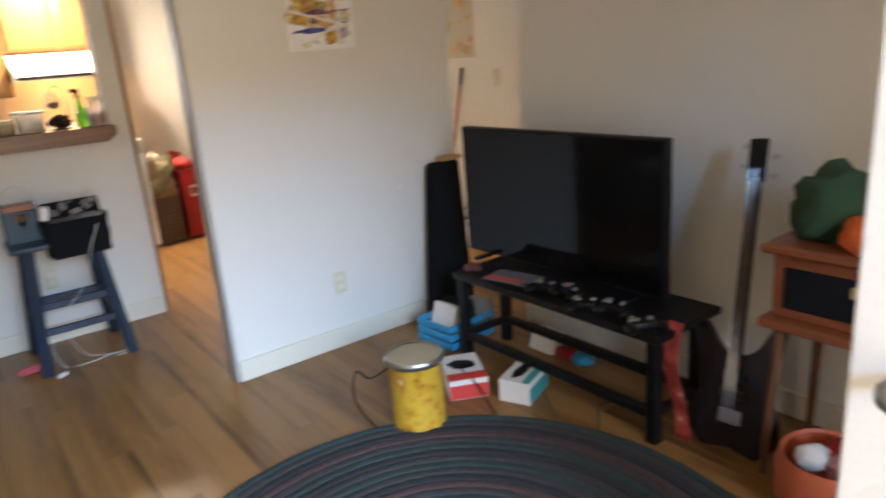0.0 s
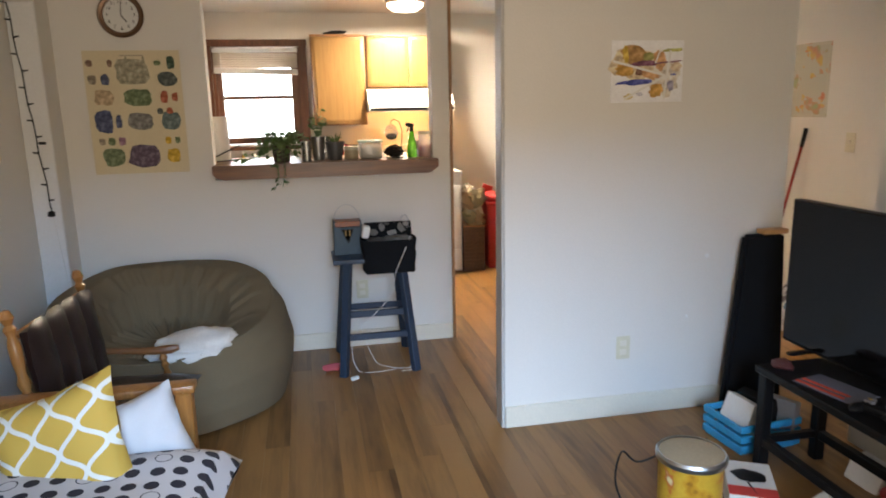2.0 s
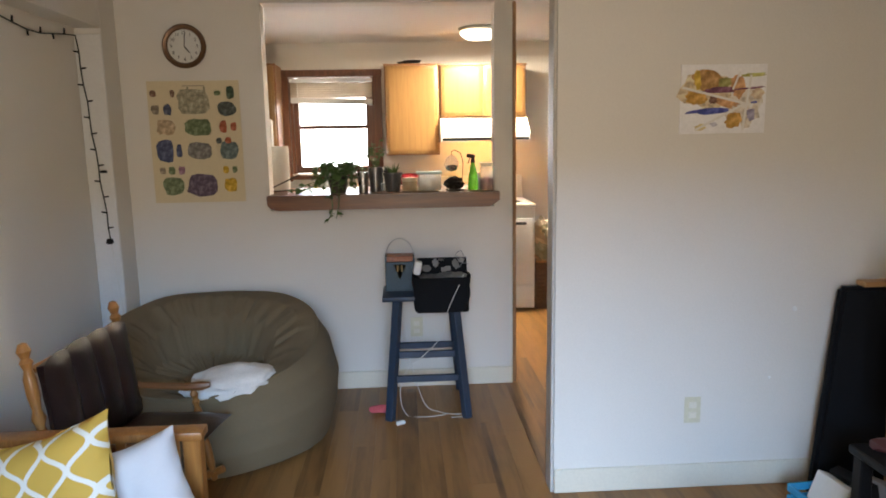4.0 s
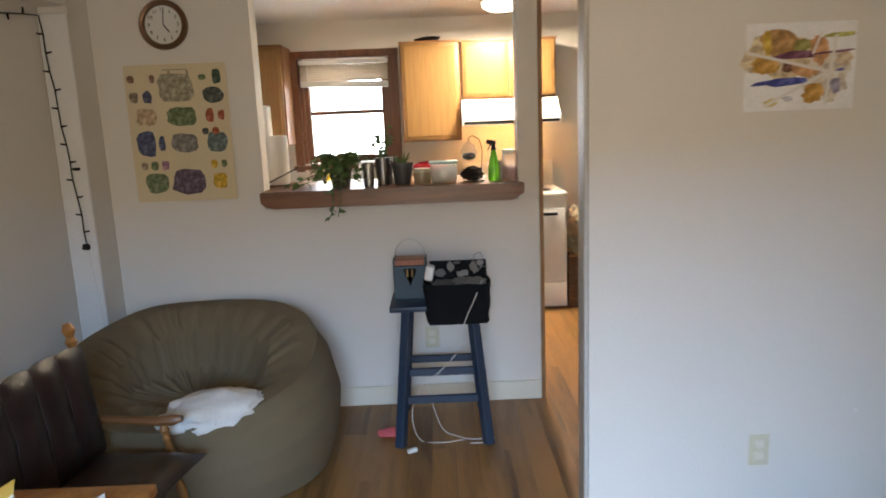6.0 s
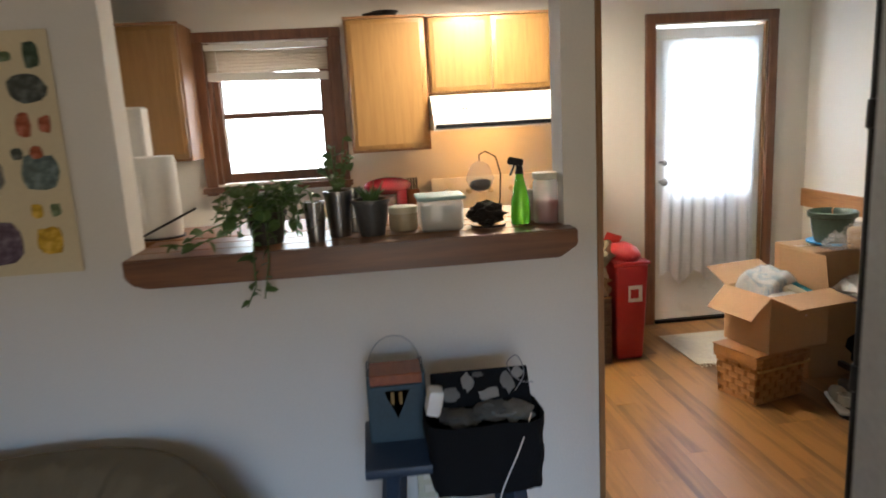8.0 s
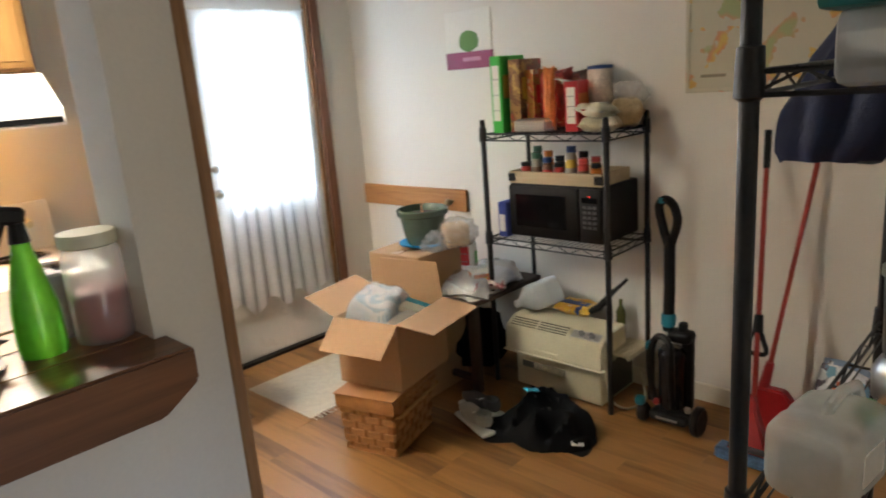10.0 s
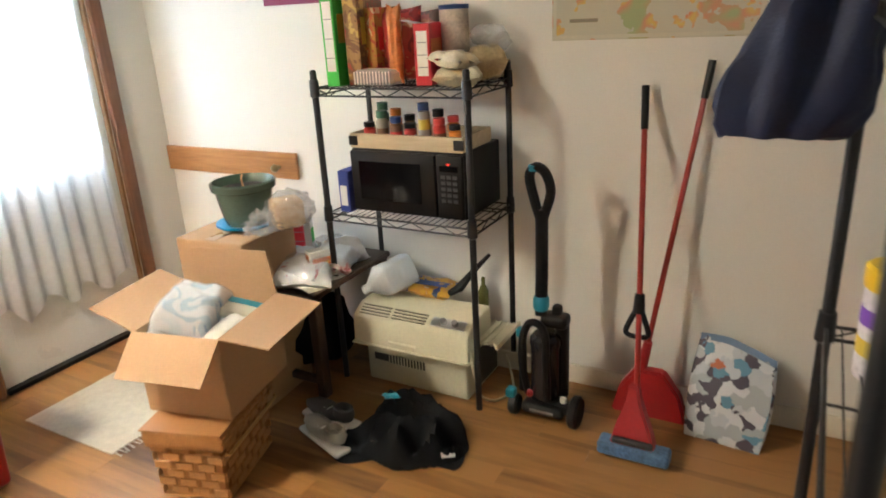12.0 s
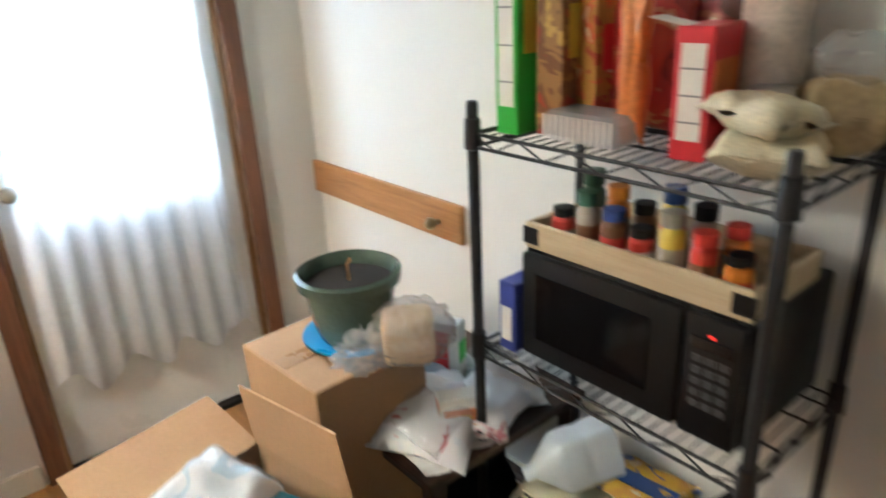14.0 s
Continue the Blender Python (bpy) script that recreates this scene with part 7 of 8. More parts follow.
PRINT = print_of("printed_plastic", [(0.0, (0.50, 0.10, 0.12)), (0.33, (0.72, 0.71, 0.72)), (0.58, (0.66, 0.68, 0.72)), (0.66, (0.58, 0.20, 0.22)), (0.72, (0.30, 0.35, 0.50))], 13.0, 0.3)
pouch("wrapped_package", (2.92, 5.455, TZ + 0.045), (0.29, 0.25, 0.09), PRINT, "pale printed plastic package on the table", 2, (6, -8, 30))
pouch("wrapped_package", (3.10, 5.46, TZ + 0.04), (0.2, 0.16, 0.08), BAGFILM, "clear plastic bag on the table", 4, (-8, 4, -20))
pouch("wrapped_package", (3.08, 5.66, TZ + 0.045), (0.2, 0.2, 0.09), print_of("blue_wrap", [(0.0, (0.08, 0.35, 0.45)), (0.42, (0.45, 0.58, 0.64)), (0.55, (0.62, 0.68, 0.70)), (0.65, (0.25, 0.45, 0.30))], 10.0, 0.3), "pale blue wrapped package on the table", 7, (10, 0, 12))
WRAPS = [print_of("white_wrap", [(0.0, (0.30, 0.40, 0.55)), (0.30, (0.72, 0.73, 0.75)), (0.60, (0.66, 0.67, 0.72)), (0.70, (0.58, 0.12, 0.16))], 9.0, 0.3),
         print_of("label_wrap", [(0.0, (0.62, 0.20, 0.04)), (0.32, (0.74, 0.72, 0.70)), (0.62, (0.68, 0.66, 0.64)), (0.70, (0.55, 0.38, 0.06))], 11.0, 0.3)]
pouch("wrapped_package", (3.06, 5.41, TZ + 0.045), (0.20, 0.19, 0.085), WRAPS[0], "white printed plastic packet slumped on the table", 11, (10, -6, 15))
pouch("wrapped_package", (3.16, 5.42, TZ + 0.05), (0.17, 0.15, 0.08), WRAPS[1], "white packet with an orange label on the table", 17, (24, 6, -25))
pouch("wrapped_package", (3.21, 5.56, TZ + 0.045), (0.18, 0.16, 0.08), BAGFILM, "clear bag of small goods on the table", 23, (-6, 8, 35))
pouch("wrapped_package", (3.00, 5.52, TZ + 0.05), (0.18, 0.16, 0.09), WRAPS[0], "crumpled pale packet on the table", 29, (4, 12, 60))
pouch("wrapped_package", (2.88, 5.44, TZ + 0.075), (0.17, 0.20, 0.05), BAGFILM, "clear wrapped bundle of printed packets on the table", 15, (4, -14, 12))
pouch("wrapped_package", (3.02, 5.37, TZ + 0.03), (0.15, 0.12, 0.05), print_of("pink_print", [(0.0, (0.50, 0.20, 0.22)), (0.42, (0.66, 0.50, 0.48)), (0.55, (0.70, 0.66, 0.62)), (0.64, (0.55, 0.30, 0.10))], 20.0), "pink and white printed packet at the table edge", 21, (8, 6, 40))
bm = B()
sheet(bm, 8, 10, lambda u, v: Vector((2.80 + 0.22 * u, 5.32 + 0.20 * v, TZ + 0.002 + 0.012 * abs(math.sin(5 * u + 3 * v)) - 0.05 * max(0.0, 0.25 - v))), 0.0012)
tagged(obj("paper_sheet", bm, PAPER, smooth=60), "creased white paper hanging over the table edge", "paper")
carton("cracker_box", (3.07, 5.63, TZ), 25, (0.05, 0.17, 0.21), PAPER, "white and red food carton standing on the table", RDBX, GRB)
tc_ = carton("tea_carton", (2.96, 5.40, TZ + 0.004), -30, (0.11, 0.05, 0.12), PAPER, "white and orange food carton", ORB, ORB)
bm = B()
box(bm, (-0.0, -0.0265, 0.05), (0.045, 0.002, 0.045), 0.0)
part("picture_patch", bm, SP["yellow"], tc_)
jug = thing("milk_jug", (3.14, 5.175, 0.437), 58, "empty translucent milk jug lying on its side", "jug", rx=-12, ry=18)


def lying_jug(u, v):
    """A squarish bottle along y, neck at v = 1."""
    a = 2 * math.pi * u
    c, n = math.cos(a), math.sin(a)
    k = (abs(c) ** 5 + abs(n) ** 5) ** -0.2
    r = 0.066 * min(1.0, (v / 0.06) ** 0.4 if v > 0 else 0.0) if v < 0.62 else 0.066 - 0.048 * min(1.0, (v - 0.62) / 0.28) ** 1.2
    k = k if v < 0.62 else k + (1.0 - k) * min(1.0, (v - 0.62) / 0.25)
    dent = 1.0 - 0.05 * math.exp(-((v - 0.35) / 0.04) ** 2)
    return Vector((r * k * c * dent, -0.10 + 0.24 * v, r * k * n * dent))


bm = B()
sheet(bm, 40, 30, lying_jug)
bmesh.ops.remove_doubles(bm, verts=bm.verts, dist=0.0002)
bmesh.ops.recalc_face_normals(bm, faces=bm.faces)
part("jug_body", bm, mat("milky_plastic", (0.74, 0.79, 0.83), 0.4, var=0.05, bump=0.0, Transmission_Weight=0.25), jug, smooth=50)
pouch("food_bag", (3.22, 5.02, 0.375), (0.16, 0.20, 0.05), print_of("snack_print", [(0.0, (0.04, 0.08, 0.30)), (0.40, (0.60, 0.36, 0.04)), (0.56, (0.55, 0.28, 0.05)), (0.64, (0.60, 0.55, 0.45))], 16.0, 0.3), "yellow and blue printed snack bag on the air conditioner", 3, (4, 0, 10))
bm = B()
box(bm, (3.20, 5.01, 0.402), (0.05, 0.14, 0.003), 0, turn=(4, 4, 10))
tagged(obj("blue_wrapper", bm, SP["blue"]), "dark blue wrapper on the snack bag", "wrapper")
bm = B()
tube(bm, [(3.18, 4.93, 0.37), (3.20, 4.88, 0.40), (3.24, 4.83, 0.47), (3.29, 4.78, 0.53)], [0.012, 0.02, 0.012, 0.008], 8)
tagged(obj("hand_brush", bm, BLACK), "black brush handle leaning behind the air conditioner", "brush")
bottle("small_bottle", (3.26, 4.80, 0.246), [(0, 0), (0.022, 0), (0.022, 0.13), (0.008, 0.16), (0.008, 0.19), (0, 0.19)], flat("olive_glass", (0.14, 0.15, 0.05), 0.2), "small olive glass bottle behind the shelving post", "bottle")

# tall carton with the flower pot
tall = thing("tall_carton", (2.78, 5.66, 0), 4, "closed brown cardboard carton standing on end", "cardboard box")
bm = B()
box(bm, (0, 0, 0.355), (0.32, 0.32, 0.71), 0.004)
part("carton_body", bm, CARD, tall)
bm = B()
box(bm, (0, 0, 0.7115), (0.30, 0.05, 0.002), 0)
part("tape", bm, flat("brown_tape", (0.34, 0.20, 0.10), 0.3), tall)
fp = thing("flower_pot", (2.825, 5.63, 0.713), 0, "ribbed dark green flower pot with dry soil", "flower pot")
bm = B()
prof = [(0, 0.012), (0.078, 0.012)]
for i in range(7):
    t = i / 6
    prof += [(0.084 + 0.024 * t ** 0.7, 0.02 + 0.115 * t), (0.0865 + 0.024 * t ** 0.7, 0.028 + 0.115 * t)]
prof += [(0.112, 0.15), (0.125, 0.156), (0.128, 0.182), (0.118, 0.187), (0.109, 0.17), (0.105, 0.15)]
lathe(bm, prof, seg=36)
part("pot", bm, POTGREEN, fp)
bm = B()
lathe(bm, [(0.107, 0.153), (0.05, 0.158), (0, 0.155)], seg=30)
part("soil", bm, SOIL, fp)
bm = B()
tube(bm, [(0.0, 0, 0.15), (0.004, 0.01, 0.19), (0.02, 0.02, 0.20)], 0.004, 5)
part("dry_stem", bm, WICKER, fp)
bm = B()
lathe(bm, [(0, 0), (0.085, 0), (0.122, 0.018), (0.126, 0.016), (0.126, 0.022), (0.118, 0.023), (0.08, 0.008), (0, 0.008)], seg=32)
part("saucer", bm, flat("saucer_blue", (0.02, 0.25, 0.55), 0.3), fp, "bright blue plastic saucer")
loaf = thing("bread_loaf", (2.86, 5.455, 0.713), -35, "sliced bread loaf in a clear plastic bag", "bread")
bm = B()
box(bm, (0, 0, 0.06), (0.12, 0.11, 0.11), 0.02, seg=3)
part("bread", bm, mat("bread_crust", (0.58, 0.40, 0.22), 0.8, var=0.2, scale=14), loaf)
bm = B()
blob(bm, (0.01, 0.0, 0.068), (0.100, 0.088, 0.075), 0.2, 3.5, 4, 4, flat_base=-0.068)
part("wrapper", bm, BAGFILM, loaf)
bm = B()
blob(bm, (-0.10, -0.02, 0.035), (0.06, 0.05, 0.045), 0.8, 5, 4, 9, flat_base=-0.036)
part("wrapper_end", bm, BAGFILM, loaf)

# wicker basket with the open cardboard box on it
wb = thing("wicker_basket", (2.29, 5.395, 0), 17, "lidded honey-coloured woven wicker basket", "basket")
bm = B()
box(bm, (0, 0, 0.10), (0.33, 0.25, 0.20), 0.008)
for v in bm.verts:
    v.co.x *= 0.92 + 0.6 * v.co.z * 0.6
    v.co.y *= 0.92 + 0.6 * v.co.z * 0.6
part("core", bm, flat("wicker_core", (0.25, 0.11, 0.035), 0.8), wb)
shared_strip = {}
for side, (length, half) in enumerate(((0.33, 0.125), (0.33, 0.125), (0.25, 0.165), (0.25, 0.165))):
    n = 8 if side < 2 else 6
    for r in range(6):
        k = 0.92 + 0.36 * (0.018 + 0.034 * r)
        for c in range(n):
            if (r + c) % 2:
                continue
            key = side // 2
            if key not in shared_strip:
                bm = B()
                box(bm, (0, 0, 0), (length / n * 1.5, 0.007, 0.031), 0.003)
                shared_strip[key] = obj("weave_strip", bm, WICKER, wb)
                ob = shared_strip[key]
            else:
                ob = new("weave_strip", shared_strip[key].data)
                ob.parent = wb
            t = (-length / 2 + length * (c + 0.5) / n) * k
            s = (-1 if side % 2 == 0 else 1) * (half * k + 0.0015)
            ob.matrix_local = pose(t, s, 0.018 + 0.034 * r, 0, 0, 0) if side < 2 else pose(s, t, 0.018 + 0.034 * r, 0, 0, 90)
bm = B()
for z, k in ((0.205, 1.06), (0.004, 0.94)):
    tube(bm, [(0.165 * k, 0.125 * k, z), (-0.165 * k, 0.125 * k, z), (-0.165 * k, -0.125 * k, z), (0.165 * k, -0.125 * k, z)], 0.008, 6, True)
part("rim", bm, WICKER, wb)
bm = B()
box(bm, (0, 0, 0.235), (0.37, 0.285, 0.055), 0.012, seg=2)
ld = part("lid", bm, WICKER, wb)
for r in range(2):
    for c in range(8):
        bm = B()
        box(bm, (-0.165 + 0.047 * c, -0.146, 0.222 + 0.024 * r), (0.042, 0.008, 0.018), 0.003)
        part("weave_strip", bm, WICKER, ld)
bm = B()
box(bm, (0, 0, 0.264), (0.375, 0.29, 0.006), 0.002)
part("lid_panel", bm, wood("basket_top", (0.34, 0.16, 0.06), (0.24, 0.10, 0.035), 0.5, axis=0), ld)
bm = B()
tube(bm, [(-0.18, -0.15, 0.195), (-0.17, -0.157, 0.188), (0.17, -0.157, 0.188), (0.18, -0.15, 0.195)], 0.006, 6)
part("handle", bm, flat("cane", (0.45, 0.27, 0.09), 0.5), wb)

cb = thing("cardboard_box", (2.385, 5.425, 0.268), 12, "open brown cardboard box filled with diapers", "cardboard box")
CW, CD, CH = 0.37, 0.315, 0.292
for nm, c, s in (("panel", (0, -CD / 2, CH / 2), (CW, 0.005, CH)), ("panel", (0, CD / 2, CH / 2), (CW, 0.005, CH)), ("panel", (-CW / 2, 0, CH / 2), (0.005, CD, CH)), ("panel", (CW / 2, 0, CH / 2), (0.005, CD, CH)), ("bottom", (0, 0, 0.004), (CW, CD, 0.006))):
    bm = B()
    box(bm, c, s, 0.001)
    part(nm, bm, CARD, cb)


def flap(edge, along, out, droop, length):
    bm = B()
    n = 5

    def f(u, v):
        p = Vector(edge) + Vector(along) * (u - 0.5) * (1 - 0.04 * v) + Vector(out) * (v * length) * math.cos(radians(droop)) + Vector((0, 0, 1)) * (math.sin(radians(droop)) * v * length - 0.006 * v * v)
        return p
    sheet(bm, 6, n, f, 0.005)
    part("flap", bm, CARD, cb)


flap((-CW / 2, 0, CH), (0, CD * 1.04, 0), (-1, 0, 0), -40, 0.155)
flap((CW / 2, 0, CH), (0, CD, 0), (1, 0, 0), 97, 0.175)
flap((0, -CD / 2, CH), (CW, 0, 0), (0, -1, 0), -5, 0.175)
flap((0, CD / 2, CH), (CW, 0, 0), (0, 1, 0), 24, 0.18)
DIAPER = print_of("diaper_print", [(0.0, (0.16, 0.32, 0.55)), (0.33, (0.48, 0.62, 0.74)), (0.42, (0.77, 0.79, 0.81)), (0.60, (0.66, 0.74, 0.79)), (0.68, (0.30, 0.48, 0.66))], 7.0, 0.25)
bm = B()
cushion(bm, (0, 0, 0), 0.24, 0.21, 0.19, n=22, puff=0.28, wob=0.022, seed=3)
ob = obj("diaper_pack", bm, DIAPER, smooth=60)
ob.matrix_world = pose(*settle((2.36, 5.475, 0.268 + 0.27)), 12, -6, 22)
bm = B()
cushion(bm, (0, 0, 0), 0.250, 0.220, 0.200, n=18, puff=0.28, wob=0.022, seed=3)
part("film_wrapper", bm, BAGFILM, ob, "glossy clear film")
tagged(ob, "plastic-wrapped pack of pale blue diapers in the box", "package")
bm = B()
cushion(bm, (0, 0, 0), 0.17, 0.20, 0.10, n=12, puff=0.4, wob=0.015, seed=6)
ob = obj("diaper_pack", bm, DIAPER, smooth=60)
ob.matrix_world = pose(*settle((2.45, 5.40, 0.268 + 0.19)), 30, 20, 52)
tagged(ob, "second pack of pale blue diapers in the box", "package")
wp = thing("wipes_pack", (2.465, 5.385, 0.268 + 0.27), 40, "cream and teal wipes pack tucked in the box", "package", rx=25, ry=-12)
bm = B()
cushion(bm, (0, 0, 0), 0.11, 0.19, 0.04, n=10, puff=0.4)
part("pack", bm, flat("wipes_cream", (0.66, 0.64, 0.52), 0.5), wp)
bm = B()
box(bm, (0.03, -0.03, 0.02), (0.03, 0.14, 0.006), 0.002)
part("band", bm, flat("wipes_teal", (0.03, 0.28, 0.42), 0.4), wp)
bm = B()
cushion(bm, (2.37, 5.325, 0.268 + 0.25), 0.20, 0.09, 0.05, (10, 0, 12), 8, seed=2)
tagged(obj("white_towel", bm, FLEECE, smooth=60), "folded white cloth at the box edge", "cloth")

# vacuum, mop, broom, gift bag
vac = thing("upright_vacuum", (3.06, 4.45, 0), 0, "black and blue upright vacuum cleaner", "vacuum cleaner")
BLU2 = flat("vacuum_blue", (0.02, 0.22, 0.32), 0.35)
bm = B()
box(bm, (-0.01, 0.0, 0.045), (0.10, 0.17, 0.045), 0.02, seg=3)
box(bm, (0.005, 0.0, 0.075), (0.07, 0.11, 0.05), 0.02, seg=2)
part("floor_head", bm, BLACK, vac)
bm = B()
box(bm, (-0.055, 0.0, 0.045), (0.012, 0.10, 0.016), 0.004)
part("brush_strip", bm, flat("dull_grey_strip", (0.22, 0.21, 0.19), 0.6), vac)
for y, r in ((-0.125, 0.062), (0.115, 0.040)):
    bm = B()
    lathe(bm, [(0, -0.02), (r * 0.45, -0.024), (r * 0.5, -0.016), (r * 0.85, -0.018), (r, -0.010), (r, 0.010), (r * 0.85, 0.018), (r * 0.5, 0.016), (0, 0.02)], seg=22, m=pose(-0.035, y, r + 0.001, 90, 0, 0))
    part("wheel", bm, BLACK, vac)
bm = B()
rod(bm, (-0.035, -0.125, 0.062), (-0.005, -0.04, 0.055), 0.022, 0.028)
part("axle_arm", bm, BLACK, vac)
bm = B()
lathe(bm, [(0, 0.09), (0.048, 0.09), (0.056, 0.115), (0.056, 0.30), (0.06, 0.31), (0.058, 0.335), (0.045, 0.35), (0, 0.355)], (-0.005, 0.0, 0), 22)
part("dust_cup", bm, mat("smoke_plastic", (0.012, 0.012, 0.014), 0.16, Specular_IOR_Level=0.4), vac)
bm = B()
box(bm, (0.03, -0.052, 0.235), (0.055, 0.045, 0.33), 0.018, seg=3)
box(bm, (0.015, -0.03, 0.40), (0.075, 0.10, 0.05), 0.018, seg=3)
box(bm, (0.02, -0.035, 0.435), (0.04, 0.035, 0.05), 0.012, seg=2)
part("motor_housing", bm, BLACK, vac)
bm = B()
box(bm, (-0.015, -0.075, 0.07), (0.02, 0.026, 0.075), 0.006, turn=(0, -12, 0))
part("pedal", bm, flat("light_grey_pedal", (0.42, 0.39, 0.33), 0.5), vac)
bm = B()
tube(bm, eased([(-0.02, 0.065, 0.09), (-0.045, 0.078, 0.22), (-0.045, 0.076, 0.33), (-0.04, 0.055, 0.392), (-0.05, 0.015, 0.405), (-0.062, -0.018, 0.37), (-0.064, -0.022, 0.25), (-0.045, -0.02, 0.10)]), 0.0145, 9)
part("hose", bm, BLACK, vac)
bm = B()
rod(bm, (-0.015, 0.088, 0.10), (-0.02, 0.086, 0.335), 0.016, 0.014)
part("crevice_tool", bm, BLACK, vac)
bm = B()
box(bm, (-0.055, 0.045, 0.115), (0.02, 0.024, 0.03), 0.007)
part("red_latch", bm, RED, vac)
bm = B()
tube(bm, [(0, 0.02, 0.42), (0.01, 0.02, 0.60), (0.01, 0.02, 0.82)], 0.023, 12)
part("wand", bm, BLACK, vac)
bm = B()
lathe(bm, [(0.026, 0), (0.03, 0.01), (0.03, 0.045), (0.024, 0.055)], (0.002, 0.02, 0.44), 14)
part("collar", bm, BLU2, vac)
bm = B()
tube(bm, eased([(0.01, 0.025, 0.78), (0.0, 0.042, 0.85), (0.0, 0.06, 0.935), (0.0, 0.035, 0.968), (0.005, 0.002, 0.945), (0.008, -0.014, 0.88), (0.01, 0.012, 0.79)], 4), 0.0175, 10)
part("grip", bm, BLACK, vac)
bm = B()
lathe(bm, [(0.0, 0), (0.02, 0), (0.018, 0.02), (0, 0.022)], (0.0, 0.045, 0.955), 12)
part("release_button", bm, BLU2, vac)
for c in ((-0.045, 0.125, 0.095), (-0.02, 0.088, 0.345)):
    bm = B()
    box(bm, c, (0.04, 0.04, 0.04), 0.012, seg=2)
    part("blue_accent", bm, BLU2, vac)

mop = thing("sponge_mop", (2.95, 4.09, 0), 0, "red-handled sponge mop leaning on the wall", "mop")
d_ = Vector((0.36, 0.10, 1.16))
bm = B()
rod(bm, (0.0, 0.0, 0.06), tuple(d_ * 0.88 + Vector((0, 0, 0.05))), 0.0098)
part("pole", bm, REDPAINT, mop)
bm = B()
rod(bm, tuple(d_ * 0.88 + Vector((0, 0, 0.05))), tuple(d_ + Vector((0, 0, 0.05))), 0.0125, 0.013)
part("grip", bm, BLACK, mop)
bm = B()
tube(bm, eased([(0.139, 0.040, 0.50), (0.129, 0.064, 0.45), (0.120, 0.076, 0.405), (0.117, 0.038, 0.395), (0.118, 0.000, 0.405), (0.128, 0.014, 0.45), (0.139, 0.036, 0.50)], 4), 0.0095, 8)
rod(bm, (0.134, 0.038, 0.475), (0.155, 0.042, 0.54), 0.021, 0.016)
part("wringer_handle", bm, BLACK, mop)
bm = B()
prof = [(-0.075, 0.055), (0.075, 0.055), (0.06, 0.11), (0.025, 0.20), (0.016, 0.25), (-0.016, 0.25), (-0.025, 0.20), (-0.06, 0.11)]
rims = [[bm.verts.new((0.31 * z - 0.03 + d * (1 - 1.6 * z), y + 0.085 * z, z)) for y, z in prof] for d in (-0.032, 0.032)]
bm.faces.new(rims[0])
bm.faces.new(rims[1][::-1])
for i in range(8):
    j = (i + 1) % 8
    bm.faces.new((rims[0][i], rims[1][i], rims[1][j], rims[0][j]))
bmesh.ops.recalc_face_normals(bm, faces=bm.faces)
bmesh.ops.bevel(bm, geom=list(bm.edges), offset=0.006, segments=2, affect="EDGES")
part("mop_bracket", bm, RED, mop)
bm = B()
box(bm, (-0.02, 0.0, 0.035), (0.07, 0.24, 0.05), 0.008)
part("sponge_pad", bm, mat("blue_pad", (0.08, 0.16, 0.30), 0.6, var=0.5, scale=25), mop)
bm = B()
box(bm, (-0.052, 0.0, 0.085), (0.02, 0.135, 0.022), 0.005)
part("clamp", bm, flat("dark_grey_clamp", (0.03, 0.03, 0.035)), mop)

broom = thing("red_broom", (3.20, 4.10, 0), 0, "red-handled broom standing in a red dustpan", "broom")
bm = B()
rod(bm, (0, 0.03, 0.20), (0.115, -0.10, 1.17), 0.0098)
part("pole", bm, REDPAINT, broom)
bm = B()
rod(bm, (0.115, -0.10, 1.17), (0.127, -0.115, 1.29), 0.0125, 0.013)
part("grip", bm, BLACK, broom)
bm = B()
rod(bm, (-0.005, 0.035, 0.19), (0.01, 0.015, 0.31), 0.022, 0.016)
part("socket", bm, RED, broom)
bm = B()
prof = [(-0.05, 0.21), (0.05, 0.21), (0.11, 0.12), (0.14, 0.0), (-0.14, 0.0), (-0.11, 0.12)]
L_ = [bm.verts.new((-0.03 + 0.12 * (0.2 - z), y, z)) for y, z in prof]
R_ = [bm.verts.new((0.02 + 0.12 * (0.2 - z), y, z)) for y, z in prof]
bm.faces.new(L_)
bm.faces.new(R_[::-1])
for i in range(6):
    bm.faces.new((L_[i], R_[i], R_[(i + 1) % 6], L_[(i + 1) % 6]))
bmesh.ops.recalc_face_normals(bm, faces=bm.faces)
bmesh.ops.bevel(bm, geom=list(bm.edges), offset=0.008, segments=2, affect="EDGES")
part("dustpan_hood", bm, RED, broom)

gift = thing("gift_bag", (3.225, 3.825, 0), -6, "paper gift bag printed with grey penguins", "bag")


def bag_front(u, v):
    bulge = math.sin(math.pi * u) * math.sin(math.pi * min(1.0, v * 1.1))
    return Vector((-0.085 + 0.13 * v ** 1.4 - 0.018 * bulge + 0.007 * noise.noise(Vector((u * 4, v * 5, 1))), (0.5 - u) * (0.25 + 0.02 * math.sin(3 * v)), (0.315 + 0.02 * math.sin(u * 3.4 + 0.4) - 0.03 * u) * v))


def bag_back(u, v):
    f = bag_front(u, v)
    return Vector((f.x + 0.115 - 0.085 * v, f.y * 1.02, f.z + 0.012 * v))


